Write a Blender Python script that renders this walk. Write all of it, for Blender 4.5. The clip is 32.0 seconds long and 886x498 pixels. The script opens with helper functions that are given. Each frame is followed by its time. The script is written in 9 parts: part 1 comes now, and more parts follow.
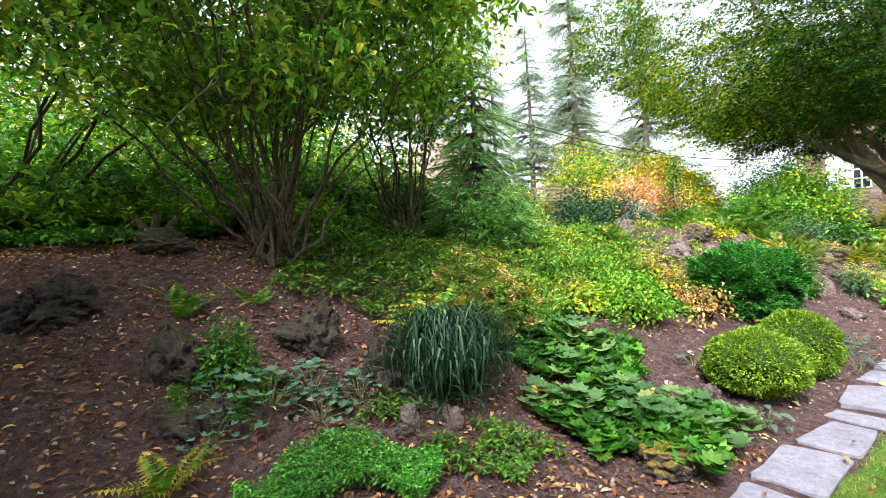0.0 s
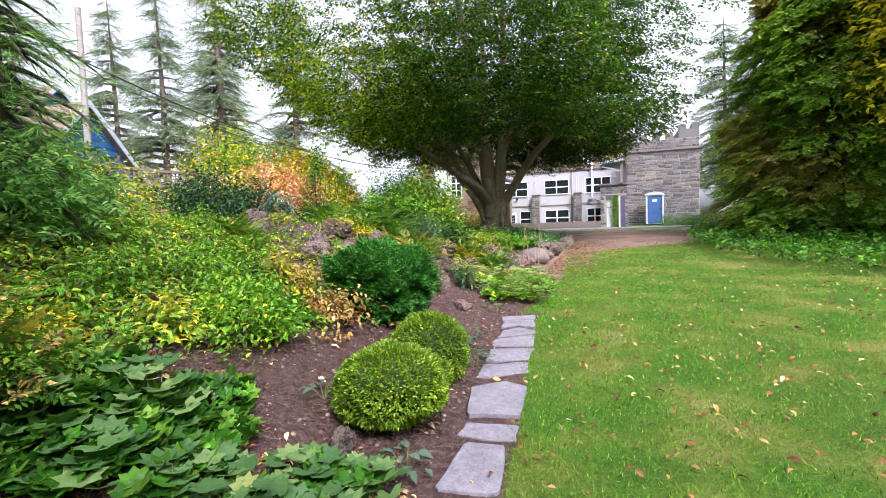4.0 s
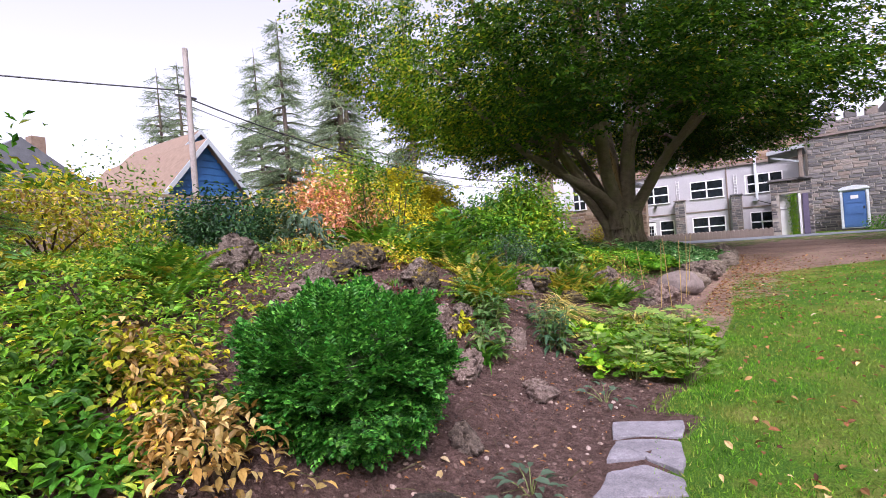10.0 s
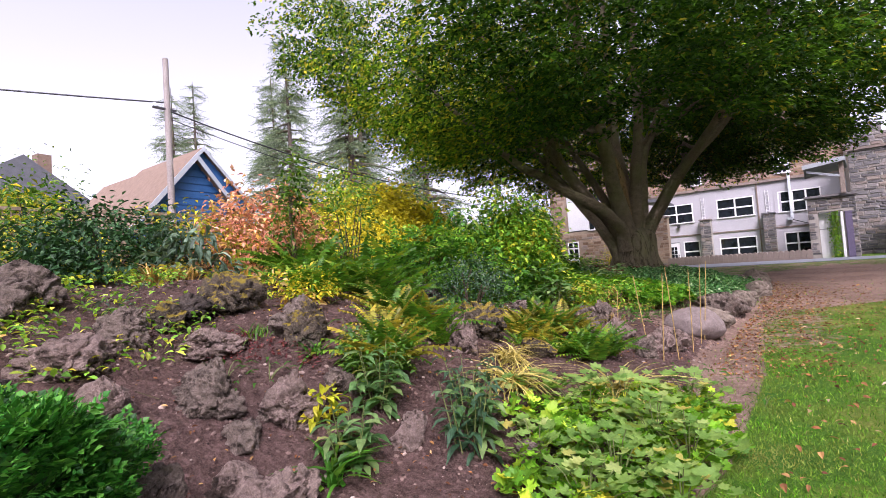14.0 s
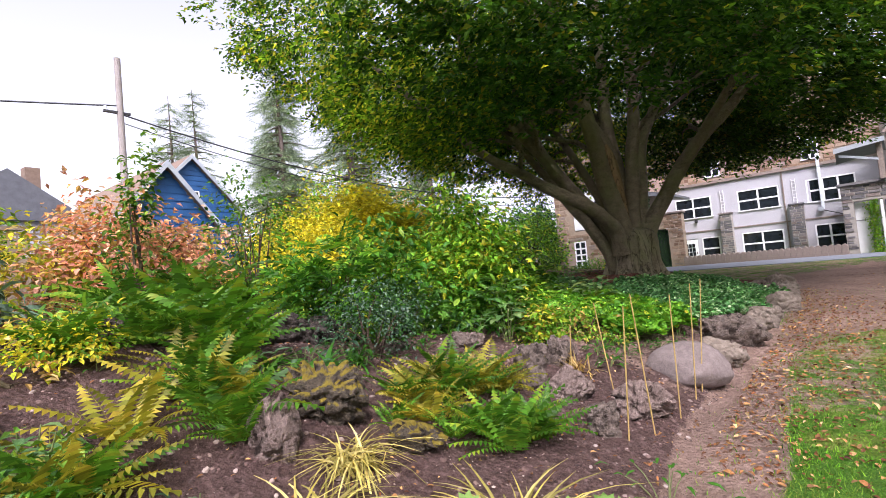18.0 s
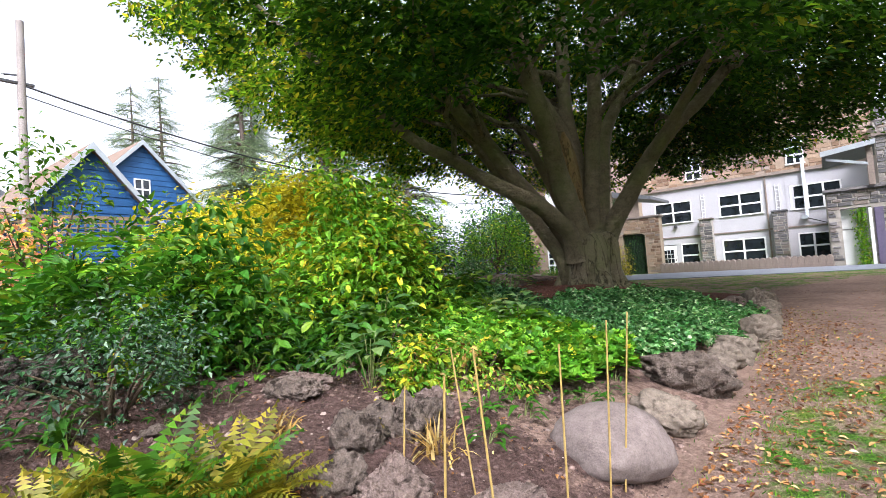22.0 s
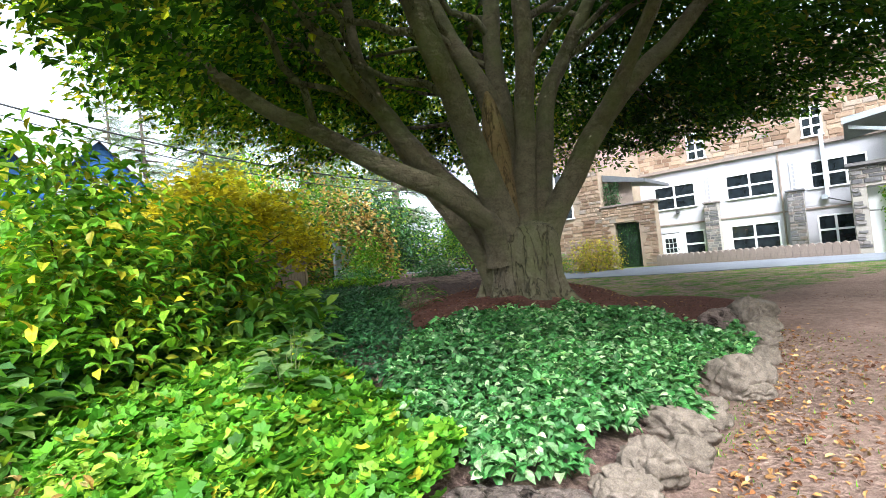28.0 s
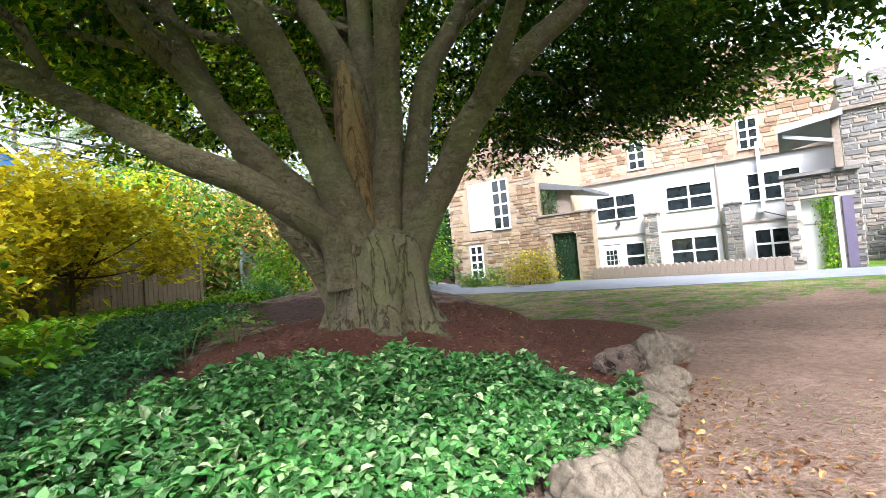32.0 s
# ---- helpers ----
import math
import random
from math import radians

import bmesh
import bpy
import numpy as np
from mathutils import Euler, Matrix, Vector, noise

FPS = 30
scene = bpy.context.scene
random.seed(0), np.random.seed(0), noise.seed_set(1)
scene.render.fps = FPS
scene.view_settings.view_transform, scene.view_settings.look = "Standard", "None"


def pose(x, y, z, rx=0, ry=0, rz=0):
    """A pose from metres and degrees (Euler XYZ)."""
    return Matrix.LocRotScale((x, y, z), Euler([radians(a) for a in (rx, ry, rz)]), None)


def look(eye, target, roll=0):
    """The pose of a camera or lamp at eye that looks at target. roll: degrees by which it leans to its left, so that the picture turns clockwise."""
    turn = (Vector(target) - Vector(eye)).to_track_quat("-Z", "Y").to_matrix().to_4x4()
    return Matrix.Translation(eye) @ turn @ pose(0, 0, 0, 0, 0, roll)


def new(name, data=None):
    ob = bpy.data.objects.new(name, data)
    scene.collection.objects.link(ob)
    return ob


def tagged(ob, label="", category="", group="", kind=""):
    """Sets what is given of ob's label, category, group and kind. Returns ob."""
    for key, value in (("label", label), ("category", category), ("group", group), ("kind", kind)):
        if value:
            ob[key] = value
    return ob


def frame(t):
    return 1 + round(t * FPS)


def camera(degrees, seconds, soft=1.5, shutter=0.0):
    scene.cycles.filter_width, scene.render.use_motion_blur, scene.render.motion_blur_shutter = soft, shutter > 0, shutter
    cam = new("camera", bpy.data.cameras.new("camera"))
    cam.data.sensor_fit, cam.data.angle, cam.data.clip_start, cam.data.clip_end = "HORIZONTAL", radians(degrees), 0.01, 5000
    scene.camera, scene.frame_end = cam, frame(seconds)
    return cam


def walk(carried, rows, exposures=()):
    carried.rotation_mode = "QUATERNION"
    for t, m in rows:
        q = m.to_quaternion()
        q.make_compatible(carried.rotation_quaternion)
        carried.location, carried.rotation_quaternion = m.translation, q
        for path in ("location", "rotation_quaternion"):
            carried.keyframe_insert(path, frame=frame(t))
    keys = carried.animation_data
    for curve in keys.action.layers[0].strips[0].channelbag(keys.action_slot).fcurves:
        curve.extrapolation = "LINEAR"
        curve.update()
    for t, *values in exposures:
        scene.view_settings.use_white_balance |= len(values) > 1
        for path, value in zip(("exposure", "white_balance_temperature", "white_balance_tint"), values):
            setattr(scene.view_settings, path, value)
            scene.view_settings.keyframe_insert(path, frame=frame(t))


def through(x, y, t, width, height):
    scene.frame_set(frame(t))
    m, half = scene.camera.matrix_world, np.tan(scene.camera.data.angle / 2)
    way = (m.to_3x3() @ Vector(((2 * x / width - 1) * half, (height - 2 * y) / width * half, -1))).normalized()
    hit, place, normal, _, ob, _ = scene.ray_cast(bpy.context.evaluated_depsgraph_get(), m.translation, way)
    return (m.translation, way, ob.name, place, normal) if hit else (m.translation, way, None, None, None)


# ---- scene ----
cam = camera(87.4, 32.0, 0.8)

PATH = [
    (0, (5.889, -11.095, 1.607), (4.143, -10.118, 1.574), -3.3),
    (0.5, (5.764, -11.058, 1.603), (4.19, -9.826, 1.539), -3.1),
    (1, (5.628, -10.887, 1.601), (4.229, -9.461, 1.5), -2.1),
    (1.5, (5.496, -10.72, 1.599), (4.222, -9.182, 1.496), -1.5),
    (2, (5.333, -10.576, 1.586), (4.151, -8.968, 1.46), -1.3),
    (2.5, (5.19, -10.447, 1.599), (4.149, -8.743, 1.484), -1.3),
    (3, (5.182, -10.169, 1.553), (4.285, -8.387, 1.42), -1.9),
    (3.5, (5.184, -9.887, 1.569), (4.403, -8.049, 1.459), -2.0),
    (4, (5.107, -9.621, 1.528), (4.426, -7.744, 1.415), -2.0),
    (4.5, (4.987, -9.367, 1.535), (4.431, -7.449, 1.443), -1.1),
    (6.5, (4.809, -8.325, 1.511), (4.493, -6.354, 1.387), -0.6),
    (7, (4.785, -7.96, 1.518), (4.448, -5.992, 1.395), -0.9),
    (7.5, (4.75, -7.727, 1.505), (4.304, -5.779, 1.415), -1.4),
    (8, (4.669, -7.439, 1.507), (4.103, -5.521, 1.437), -1.8),
    (8.5, (4.649, -7.231, 1.501), (3.945, -5.36, 1.445), -2.5),
    (9, (4.714, -6.94, 1.517), (3.825, -5.149, 1.488), -3.1),
    (9.5, (4.742, -6.723, 1.511), (3.671, -5.034, 1.5), -3.9),
    (10, (4.666, -6.421, 1.522), (3.496, -4.8, 1.519), -4.4),
    (10.5, (4.676, -6.177, 1.517), (3.468, -4.583, 1.53), -4.6),
    (11, (4.771, -5.884, 1.549), (3.529, -4.318, 1.608), -4.4),
    (11.5, (4.761, -5.663, 1.526), (3.477, -4.131, 1.579), -4.9),
    (12, (4.654, -5.351, 1.548), (3.367, -3.82, 1.575), -4.9),
    (12.5, (4.648, -5.156, 1.555), (3.392, -3.6, 1.565), -4.5),
    (13, (4.703, -4.86, 1.6), (3.437, -3.313, 1.66), -4.1),
    (13.5, (4.693, -4.633, 1.574), (3.425, -3.089, 1.667), -4.1),
    (14, (4.578, -4.303, 1.572), (3.333, -2.74, 1.658), -4.0),
    (14.5, (4.584, -4.025, 1.573), (3.385, -2.425, 1.623), -3.7),
    (15, (4.659, -3.708, 1.62), (3.478, -2.095, 1.674), -3.6),
    (15.5, (4.658, -3.472, 1.595), (3.461, -1.87, 1.647), -3.9),
    (17.5, (4.55, -2.328, 1.73), (3.271, -0.792, 1.814), -5.2),
    (18, (4.504, -1.991, 1.741), (3.195, -0.482, 1.837), -5.5),
    (18.5, (4.559, -1.748, 1.726), (3.241, -0.246, 1.82), -5.9),
    (19, (4.623, -1.499, 1.754), (3.279, -0.023, 1.876), -5.6),
    (19.5, (4.608, -1.225, 1.727), (3.232, 0.222, 1.828), -6.2),
    (20, (4.52, -0.912, 1.743), (3.154, 0.546, 1.832), -4.4),
    (20.5, (4.472, -0.68, 1.736), (3.151, 0.82, 1.783), -3.0),
    (21, (4.441, -0.373, 1.775), (3.125, 1.131, 1.85), -3.0),
    (21.5, (4.376, -0.069, 1.754), (3.044, 1.421, 1.836), -3.8),
    (22, (4.355, 0.208, 1.761), (3.084, 1.75, 1.85), -4.1),
    (22.5, (4.412, 0.503, 1.762), (3.177, 2.074, 1.853), -3.9),
    (23, (4.445, 0.753, 1.78), (3.217, 2.33, 1.855), -3.6),
    (23.5, (4.377, 1.069, 1.793), (3.175, 2.666, 1.861), -3.3),
    (24, (4.378, 1.307, 1.785), (3.196, 2.92, 1.826), -3.5),
    (24.5, (4.434, 1.62, 1.82), (3.268, 3.245, 1.848), -3.9),
    (25, (4.448, 1.892, 1.815), (3.256, 3.498, 1.851), -4.6),
    (25.5, (4.406, 2.199, 1.851), (3.214, 3.804, 1.897), -4.2),
    (27.5, (4.363, 3.159, 1.865), (2.993, 4.614, 1.941), -4.7),
    (28, (4.382, 3.378, 1.847), (3.061, 4.879, 1.907), -5.6),
    (28.5, (4.446, 3.682, 1.863), (3.15, 5.204, 1.932), -5.8),
    (29, (4.473, 3.915, 1.851), (3.197, 5.452, 1.93), -5.9),
    (29.5, (4.456, 4.244, 1.859), (3.233, 5.825, 1.934), -5.2),
    (30, (4.495, 4.539, 1.841), (3.316, 6.153, 1.931), -4.7),
    (30.5, (4.525, 4.808, 1.877), (3.339, 6.415, 1.974), -4.0),
    (31, (4.477, 5.074, 1.859), (3.279, 6.672, 1.943), -4.1),
    (31.5, (4.431, 5.304, 1.877), (3.242, 6.91, 1.962), -4.1),
    (32, (4.441, 5.602, 1.861), (3.251, 7.208, 1.937), -4.9),
]
walk(cam, [(t, look(eye, target, roll)) for t, eye, target, roll in PATH], [(0, 1.95, 5800, 14), (2, 1.7, 5750, 18), (4, 1.5, 5850, 22), (8, 1.4, 5900, 20), (10, 1.15, 5950, 28), (13, 1.13, 6000, 32), (15, 1.15, 6000, 30), (20, 1.4, 5950, 20), (25, 1.75, 5800, 10), (28, 2.05, 5750, 8), (30, 2.25, 5850, 9), (32, 2.45, 5950, 11)])

# ---- light: bright hazy sky, soft sun behind the walker ----
world = bpy.data.worlds.new("sky")
scene.world = world
world.use_nodes = True
wn, wl = world.node_tree.nodes, world.node_tree.links
wn.clear()
sky = wn.new("ShaderNodeTexSky")
sky.sky_type = "NISHITA"
sky.sun_disc = False
sky.sun_elevation = radians(50)
sky.sun_rotation = radians(138)
sky.dust_density = 4.0
sky.air_density = 1.0
grey = wn.new("ShaderNodeHueSaturation")
grey.inputs["Saturation"].default_value = 0.15
wl.new(sky.outputs[0], grey.inputs["Color"])
wbg = wn.new("ShaderNodeBackground")
wbg.inputs["Strength"].default_value = 0.15
wl.new(grey.outputs[0], wbg.inputs["Color"])
wout = wn.new("ShaderNodeOutputWorld")
wl.new(wbg.outputs[0], wout.inputs["Surface"])
sun = new("sun", bpy.data.lights.new("sun", "SUN"))
sun.data.energy = 1.9
sun.data.angle = radians(22)
sun.data.color = (1.0, 0.94, 0.85)
sun_az, sun_el = radians(138), radians(50)
sun.matrix_world = look((math.sin(sun_az) * math.cos(sun_el) * 60, math.cos(sun_az) * math.cos(sun_el) * 60, math.sin(sun_el) * 60), (0, 0, 0))

# ---- materials ----
def material(name):
    m = bpy.data.materials.new(name)
    m.use_nodes = True
    nt = m.node_tree
    return m, nt, nt.nodes["Principled BSDF"]


def node(nt, kind, ins=(), **props):
    n = nt.nodes.new(kind)
    for k, v in props.items():
        if k == "operation":
            n.operation = v
        elif k == "blend_type":
            n.blend_type = v
        elif k == "data_type":
            n.data_type = v
        elif k == "attribute_name":
            n.attribute_name = v
        elif k == "feature":
            n.feature = v
    for k, v in dict(ins).items():
        if isinstance(v, bpy.types.NodeSocket):
            nt.links.new(v, n.inputs[k])
        else:
            n.inputs[k].default_value = v
    return n


def ramp(nt, fac, stops):
    n = nt.nodes.new("ShaderNodeValToRGB")
    el = n.color_ramp.elements
    while len(el) < len(stops):
        el.new(0.5)
    for e, (p, c) in zip(el, stops):
        e.position, e.color = p, (*c, 1) if len(c) == 3 else c
    nt.links.new(fac, n.inputs[0])
    return n.outputs[0]


def mixc(nt, fac, a, b, how="MIX"):
    n = nt.nodes.new("ShaderNodeMix")
    n.data_type, n.blend_type = "RGBA", how
    for sock, v in ((n.inputs[0], fac), (n.inputs[6], a), (n.inputs[7], b)):
        if isinstance(v, bpy.types.NodeSocket):
            nt.links.new(v, sock)
        else:
            sock.default_value = v if not isinstance(v, tuple) else (*v, 1)[:4]
    return n.outputs[2]


def coords(nt):
    return nt.nodes.new("ShaderNodeTexCoord").outputs["Object"]


def place_coords(nt):
    return nt.nodes.new("ShaderNodeNewGeometry").outputs["Position"]


def noise_fac(nt, vec, scale, detail=4.0, rough=0.55):
    return node(nt, "ShaderNodeTexNoise", {"Vector": vec, "Scale": scale, "Detail": detail, "Roughness": rough}).outputs[0]


def bump(nt, bsdf, height, strength=0.4, distance=0.02):
    b = node(nt, "ShaderNodeBump", {"Height": height, "Strength": strength, "Distance": distance})
    nt.links.new(b.outputs[0], bsdf.inputs["Normal"])


def surface(name, dark, light, scale=6.0, grain=60.0, rough=0.8, relief=0.4, depth=0.01, metal=0.0, stain=None, spread=0.5):
    """A rough solid with stains at a large scale and grain at a small one."""
    m, nt, b = material(name)
    p = coords(nt)
    big = noise_fac(nt, p, scale, 5)
    fine = noise_fac(nt, p, grain, 3)
    c = ramp(nt, big, [(0.5 - spread / 2, dark), (0.5 + spread / 2, light)])
    c = mixc(nt, 0.35, c, ramp(nt, fine, [(0.3, tuple(0.6 * v for v in dark)), (0.7, tuple(min(1, 1.25 * v) for v in light))]))
    if stain:
        spot = noise_fac(nt, p, scale * 0.45, 6, 0.65)
        f = ramp(nt, spot, [(0.5, (0, 0, 0)), (0.62, (1, 1, 1))])
        c = mixc(nt, f, c, stain)
    nt.links.new(c, b.inputs["Base Color"])
    b.inputs["Roughness"].default_value = rough
    b.inputs["Metallic"].default_value = metal
    if relief:
        h = node(nt, "ShaderNodeMath", {0: big, 1: fine}, operation="ADD").outputs[0]
        bump(nt, b, h, relief, depth)
    return m


def foliage(name, stops, through=0.38, rough=0.5, patch=0.9, patch_colour=None, gloss=0.3, fleck=90, fleck_share=0.25, lit=1.0):
    """Leaves: each its own tint, patches at a larger scale, light passing through."""
    m, nt, b = material(name)
    g = nt.nodes.new("ShaderNodeNewGeometry")
    c = ramp(nt, g.outputs["Random Per Island"], stops)
    own = nt.nodes.new("ShaderNodeTexWhiteNoise")
    own.noise_dimensions = "1D"
    nt.links.new(g.outputs["Random Per Island"], own.inputs["W"])
    c = mixc(nt, 1.0, c, ramp(nt, own.outputs["Value"], [(0.0, (0.5, 0.52, 0.5)), (0.75, (1.15, 1.15, 1.1)), (1.0, (1.75, 1.7, 1.6))]), "MULTIPLY")
    big = noise_fac(nt, g.outputs["Position"], patch, 3)
    if patch_colour:
        c = mixc(nt, ramp(nt, big, [(0.48, (0, 0, 0)), (0.66, (0.85, 0.85, 0.85))]), c, patch_colour)
    else:
        c = mixc(nt, 0.5, c, mixc(nt, 1.0, c, ramp(nt, big, [(0.3, (0.4, 0.45, 0.36)), (0.7, (1.5, 1.42, 1.2))]), "MULTIPLY"))
    vein = noise_fac(nt, g.outputs["Position"], fleck, 3)
    c = mixc(nt, fleck_share, c, mixc(nt, 1.0, c, ramp(nt, vein, [(0.35, (0.6, 0.62, 0.6)), (0.65, (1.25, 1.25, 1.2))]), "MULTIPLY"))
    nt.links.new(c, b.inputs["Base Color"])
    b.inputs["Roughness"].default_value = rough
    b.inputs["Specular IOR Level"].default_value = gloss
    t = node(nt, "ShaderNodeBsdfTranslucent", {"Color": mixc(nt, 1.0, c, (1.25 * lit, 1.2 * lit, 0.6 * lit), "MULTIPLY")})
    mx = nt.nodes.new("ShaderNodeMixShader")
    mx.inputs[0].default_value = through
    nt.links.new(b.outputs[0], mx.inputs[1])
    nt.links.new(t.outputs[0], mx.inputs[2])
    nt.links.new(mx.outputs[0], nt.nodes["Material Output"].inputs[0])
    return m


def ground_material():
    m, nt, b = material("ground")
    p = place_coords(nt)
    zone = node(nt, "ShaderNodeAttribute", attribute_name="zone")
    sep = node(nt, "ShaderNodeSeparateColor", {0: zone.outputs["Color"]})
    ragged = noise_fac(nt, p, 3.5, 6, 0.7)
    shift = node(nt, "ShaderNodeMath", {0: ragged, 1: 0.5}, operation="SUBTRACT").outputs[0]
    n1, n2, n3 = noise_fac(nt, p, 1.1, 5), noise_fac(nt, p, 14, 5, 0.65), noise_fac(nt, p, 120, 3, 0.7)
    clods = node(nt, "ShaderNodeTexVoronoi", {"Vector": p, "Scale": 30.0}).outputs["Distance"]

    def mask(channel, k=0.9):
        s = node(nt, "ShaderNodeMath", {0: shift, 1: k}, operation="MULTIPLY").outputs[0]
        a = node(nt, "ShaderNodeMath", {0: channel, 1: s}, operation="ADD").outputs[0]
        return ramp(nt, a, [(0.42, (0, 0, 0)), (0.58, (1, 1, 1))])
    soil = ramp(nt, n2, [(0.3, (0.04, 0.022, 0.019)), (0.5, (0.13, 0.077, 0.068)), (0.7, (0.25, 0.155, 0.138))])
    soil = mixc(nt, 0.4, soil, ramp(nt, n3, [(0.35, (0.025, 0.013, 0.01)), (0.7, (0.25, 0.16, 0.135))]))
    turf = ramp(nt, node(nt, "ShaderNodeMath", {0: n1, 1: node(nt, "ShaderNodeMath", {0: n2, 1: 0.25}, operation="MULTIPLY").outputs[0]}, operation="ADD").outputs[0], [(0.42, (0.03, 0.12, 0.006)), (0.58, (0.065, 0.19, 0.012)), (0.69, (0.2, 0.24, 0.035)), (0.8, (0.4, 0.32, 0.11))])
    turf = mixc(nt, 0.5, turf, ramp(nt, n3, [(0.38, (0.015, 0.07, 0.004)), (0.64, (0.2, 0.36, 0.035))]))
    dirt = ramp(nt, n2, [(0.25, (0.22, 0.145, 0.115)), (0.5, (0.4, 0.27, 0.22)), (0.75, (0.56, 0.4, 0.33))])
    dirt = mixc(nt, 0.55, dirt, mixc(nt, 1.0, dirt, ramp(nt, n1, [(0.38, (0.55, 0.5, 0.46)), (0.6, (1.25, 1.2, 1.15))]), "MULTIPLY"))
    dirt = mixc(nt, 0.35, dirt, ramp(nt, n3, [(0.35, (0.12, 0.07, 0.052)), (0.7, (0.4, 0.3, 0.24))]))
    mulch = ramp(nt, n3, [(0.3, (0.06, 0.022, 0.016)), (0.5, (0.16, 0.06, 0.042)), (0.72, (0.27, 0.12, 0.085))])
    mulch = mixc(nt, 0.3, mulch, ramp(nt, n2, [(0.35, (0.07, 0.025, 0.02)), (0.7, (0.26, 0.11, 0.08))]))
    c = mixc(nt, mask(sep.outputs[0]), soil, turf)
    c = mixc(nt, mask(sep.outputs[1]), c, dirt)
    c = mixc(nt, mask(sep.outputs[2], 0.6), c, mulch)
    nt.links.new(c, b.inputs["Base Color"])
    b.inputs["Roughness"].default_value = 0.95
    b.inputs["Specular IOR Level"].default_value = 0.2
    h = node(nt, "ShaderNodeMath", {0: n2, 1: node(nt, "ShaderNodeMath", {0: clods, 1: n3}, operation="ADD").outputs[0]}, operation="ADD").outputs[0]
    bump(nt, b, h, 1.0, 0.045)
    return m


def stone_material(name, dark, light, moss=0.0, mosscol=(0.12, 0.12, 0.025), shaded_hollows=True):
    m, nt, b = material(name)
    p = coords(nt)
    inf = nt.nodes.new("ShaderNodeObjectInfo")
    off = node(nt, "ShaderNodeVectorMath", {0: p, 1: inf.outputs["Location"]}, operation="ADD").outputs[0]
    n1, n2, n3 = noise_fac(nt, off, 3, 5), noise_fac(nt, off, 17, 6, 0.7), noise_fac(nt, off, 90, 3, 0.7)
    pits = node(nt, "ShaderNodeTexVoronoi", {"Vector": off, "Scale": 14.0}).outputs["Distance"]
    c = ramp(nt, n2, [(0.36, dark), (0.64, light)])
    c = mixc(nt, 0.4, c, ramp(nt, n3, [(0.3, tuple(0.55 * v for v in dark)), (0.7, tuple(1.2 * v for v in light))]))
    c = mixc(nt, 0.5, c, mixc(nt, 1.0, c, ramp(nt, n1, [(0.3, (0.6, 0.56, 0.52)), (0.7, (1.25, 1.2, 1.15))]), "MULTIPLY"))
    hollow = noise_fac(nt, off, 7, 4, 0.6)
    # shade in the recesses is painted: colour multiplied darker there
    if shaded_hollows:
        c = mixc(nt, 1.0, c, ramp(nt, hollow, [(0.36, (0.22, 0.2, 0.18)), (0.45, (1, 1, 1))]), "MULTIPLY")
    if moss:
        g = nt.nodes.new("ShaderNodeNewGeometry")
        up = node(nt, "ShaderNodeSeparateXYZ", {0: g.outputs["Normal"]}).outputs[2]
        a = node(nt, "ShaderNodeMath", {0: up, 1: n2}, operation="MULTIPLY").outputs[0]
        c = mixc(nt, ramp(nt, a, [(0.62 - moss * 0.4, (0, 0, 0)), (0.78 - moss * 0.4, (1, 1, 1))]), c, mosscol)
    nt.links.new(c, b.inputs["Base Color"])
    b.inputs["Roughness"].default_value = 0.9
    b.inputs["Specular IOR Level"].default_value = 0.25
    h = node(nt, "ShaderNodeMath", {0: n2, 1: pits}, operation="ADD").outputs[0]
    h = node(nt, "ShaderNodeMath", {0: h, 1: n3}, operation="ADD").outputs[0]
    h = node(nt, "ShaderNodeMath", {0: h, 1: ramp(nt, hollow, [(0.34, (0, 0, 0)), (0.48, (1, 1, 1))])}, operation="ADD").outputs[0]
    bump(nt, b, h, 1.0 if shaded_hollows else 0.35, 0.05 if shaded_hollows else 0.02)
    return m


def bark_material(name, dark, light, cracks=0.6, tall=0.22):
    m, nt, b = material(name)
    p = coords(nt)
    st = node(nt, "ShaderNodeMapping", {"Vector": p, "Scale": (1, 1, tall)}).outputs[0]
    n1, n2 = noise_fac(nt, st, 5, 6, 0.65), noise_fac(nt, p, 30, 5, 0.7)
    crease = noise_fac(nt, st, 8, 3, 0.5)
    crease = node(nt, "ShaderNodeMath", {0: node(nt, "ShaderNodeMath", {0: crease, 1: 0.5}, operation="SUBTRACT").outputs[0]}, operation="ABSOLUTE").outputs[0]
    line = ramp(nt, crease, [(0.0, (0, 0, 0)), (0.035, (1, 1, 1))])
    ring = noise_fac(nt, node(nt, "ShaderNodeMapping", {"Vector": p, "Scale": (1, 1, 6)}).outputs[0], 3, 4)
    c = ramp(nt, n1, [(0.3, dark), (0.72, light)])
    c = mixc(nt, 0.35, c, ramp(nt, n2, [(0.3, tuple(0.5 * v for v in dark)), (0.7, tuple(1.2 * v for v in light))]))
    c = mixc(nt, ramp(nt, noise_fac(nt, p, 1.3, 5), [(0.45, (0, 0, 0)), (0.66, (0.6, 0.6, 0.6))]), c, (0.15, 0.16, 0.06))
    c = mixc(nt, cracks, c, mixc(nt, 1.0, c, line, "MULTIPLY"))
    nt.links.new(c, b.inputs["Base Color"])
    b.inputs["Roughness"].default_value = 0.85
    b.inputs["Specular IOR Level"].default_value = 0.25
    h = node(nt, "ShaderNodeMath", {0: n1, 1: ring}, operation="ADD").outputs[0]
    h = node(nt, "ShaderNodeMath", {0: h, 1: n2}, operation="ADD").outputs[0]
    h = node(nt, "ShaderNodeMath", {0: h, 1: line}, operation="ADD").outputs[0]
    bump(nt, b, h, 0.8, 0.04)
    return m


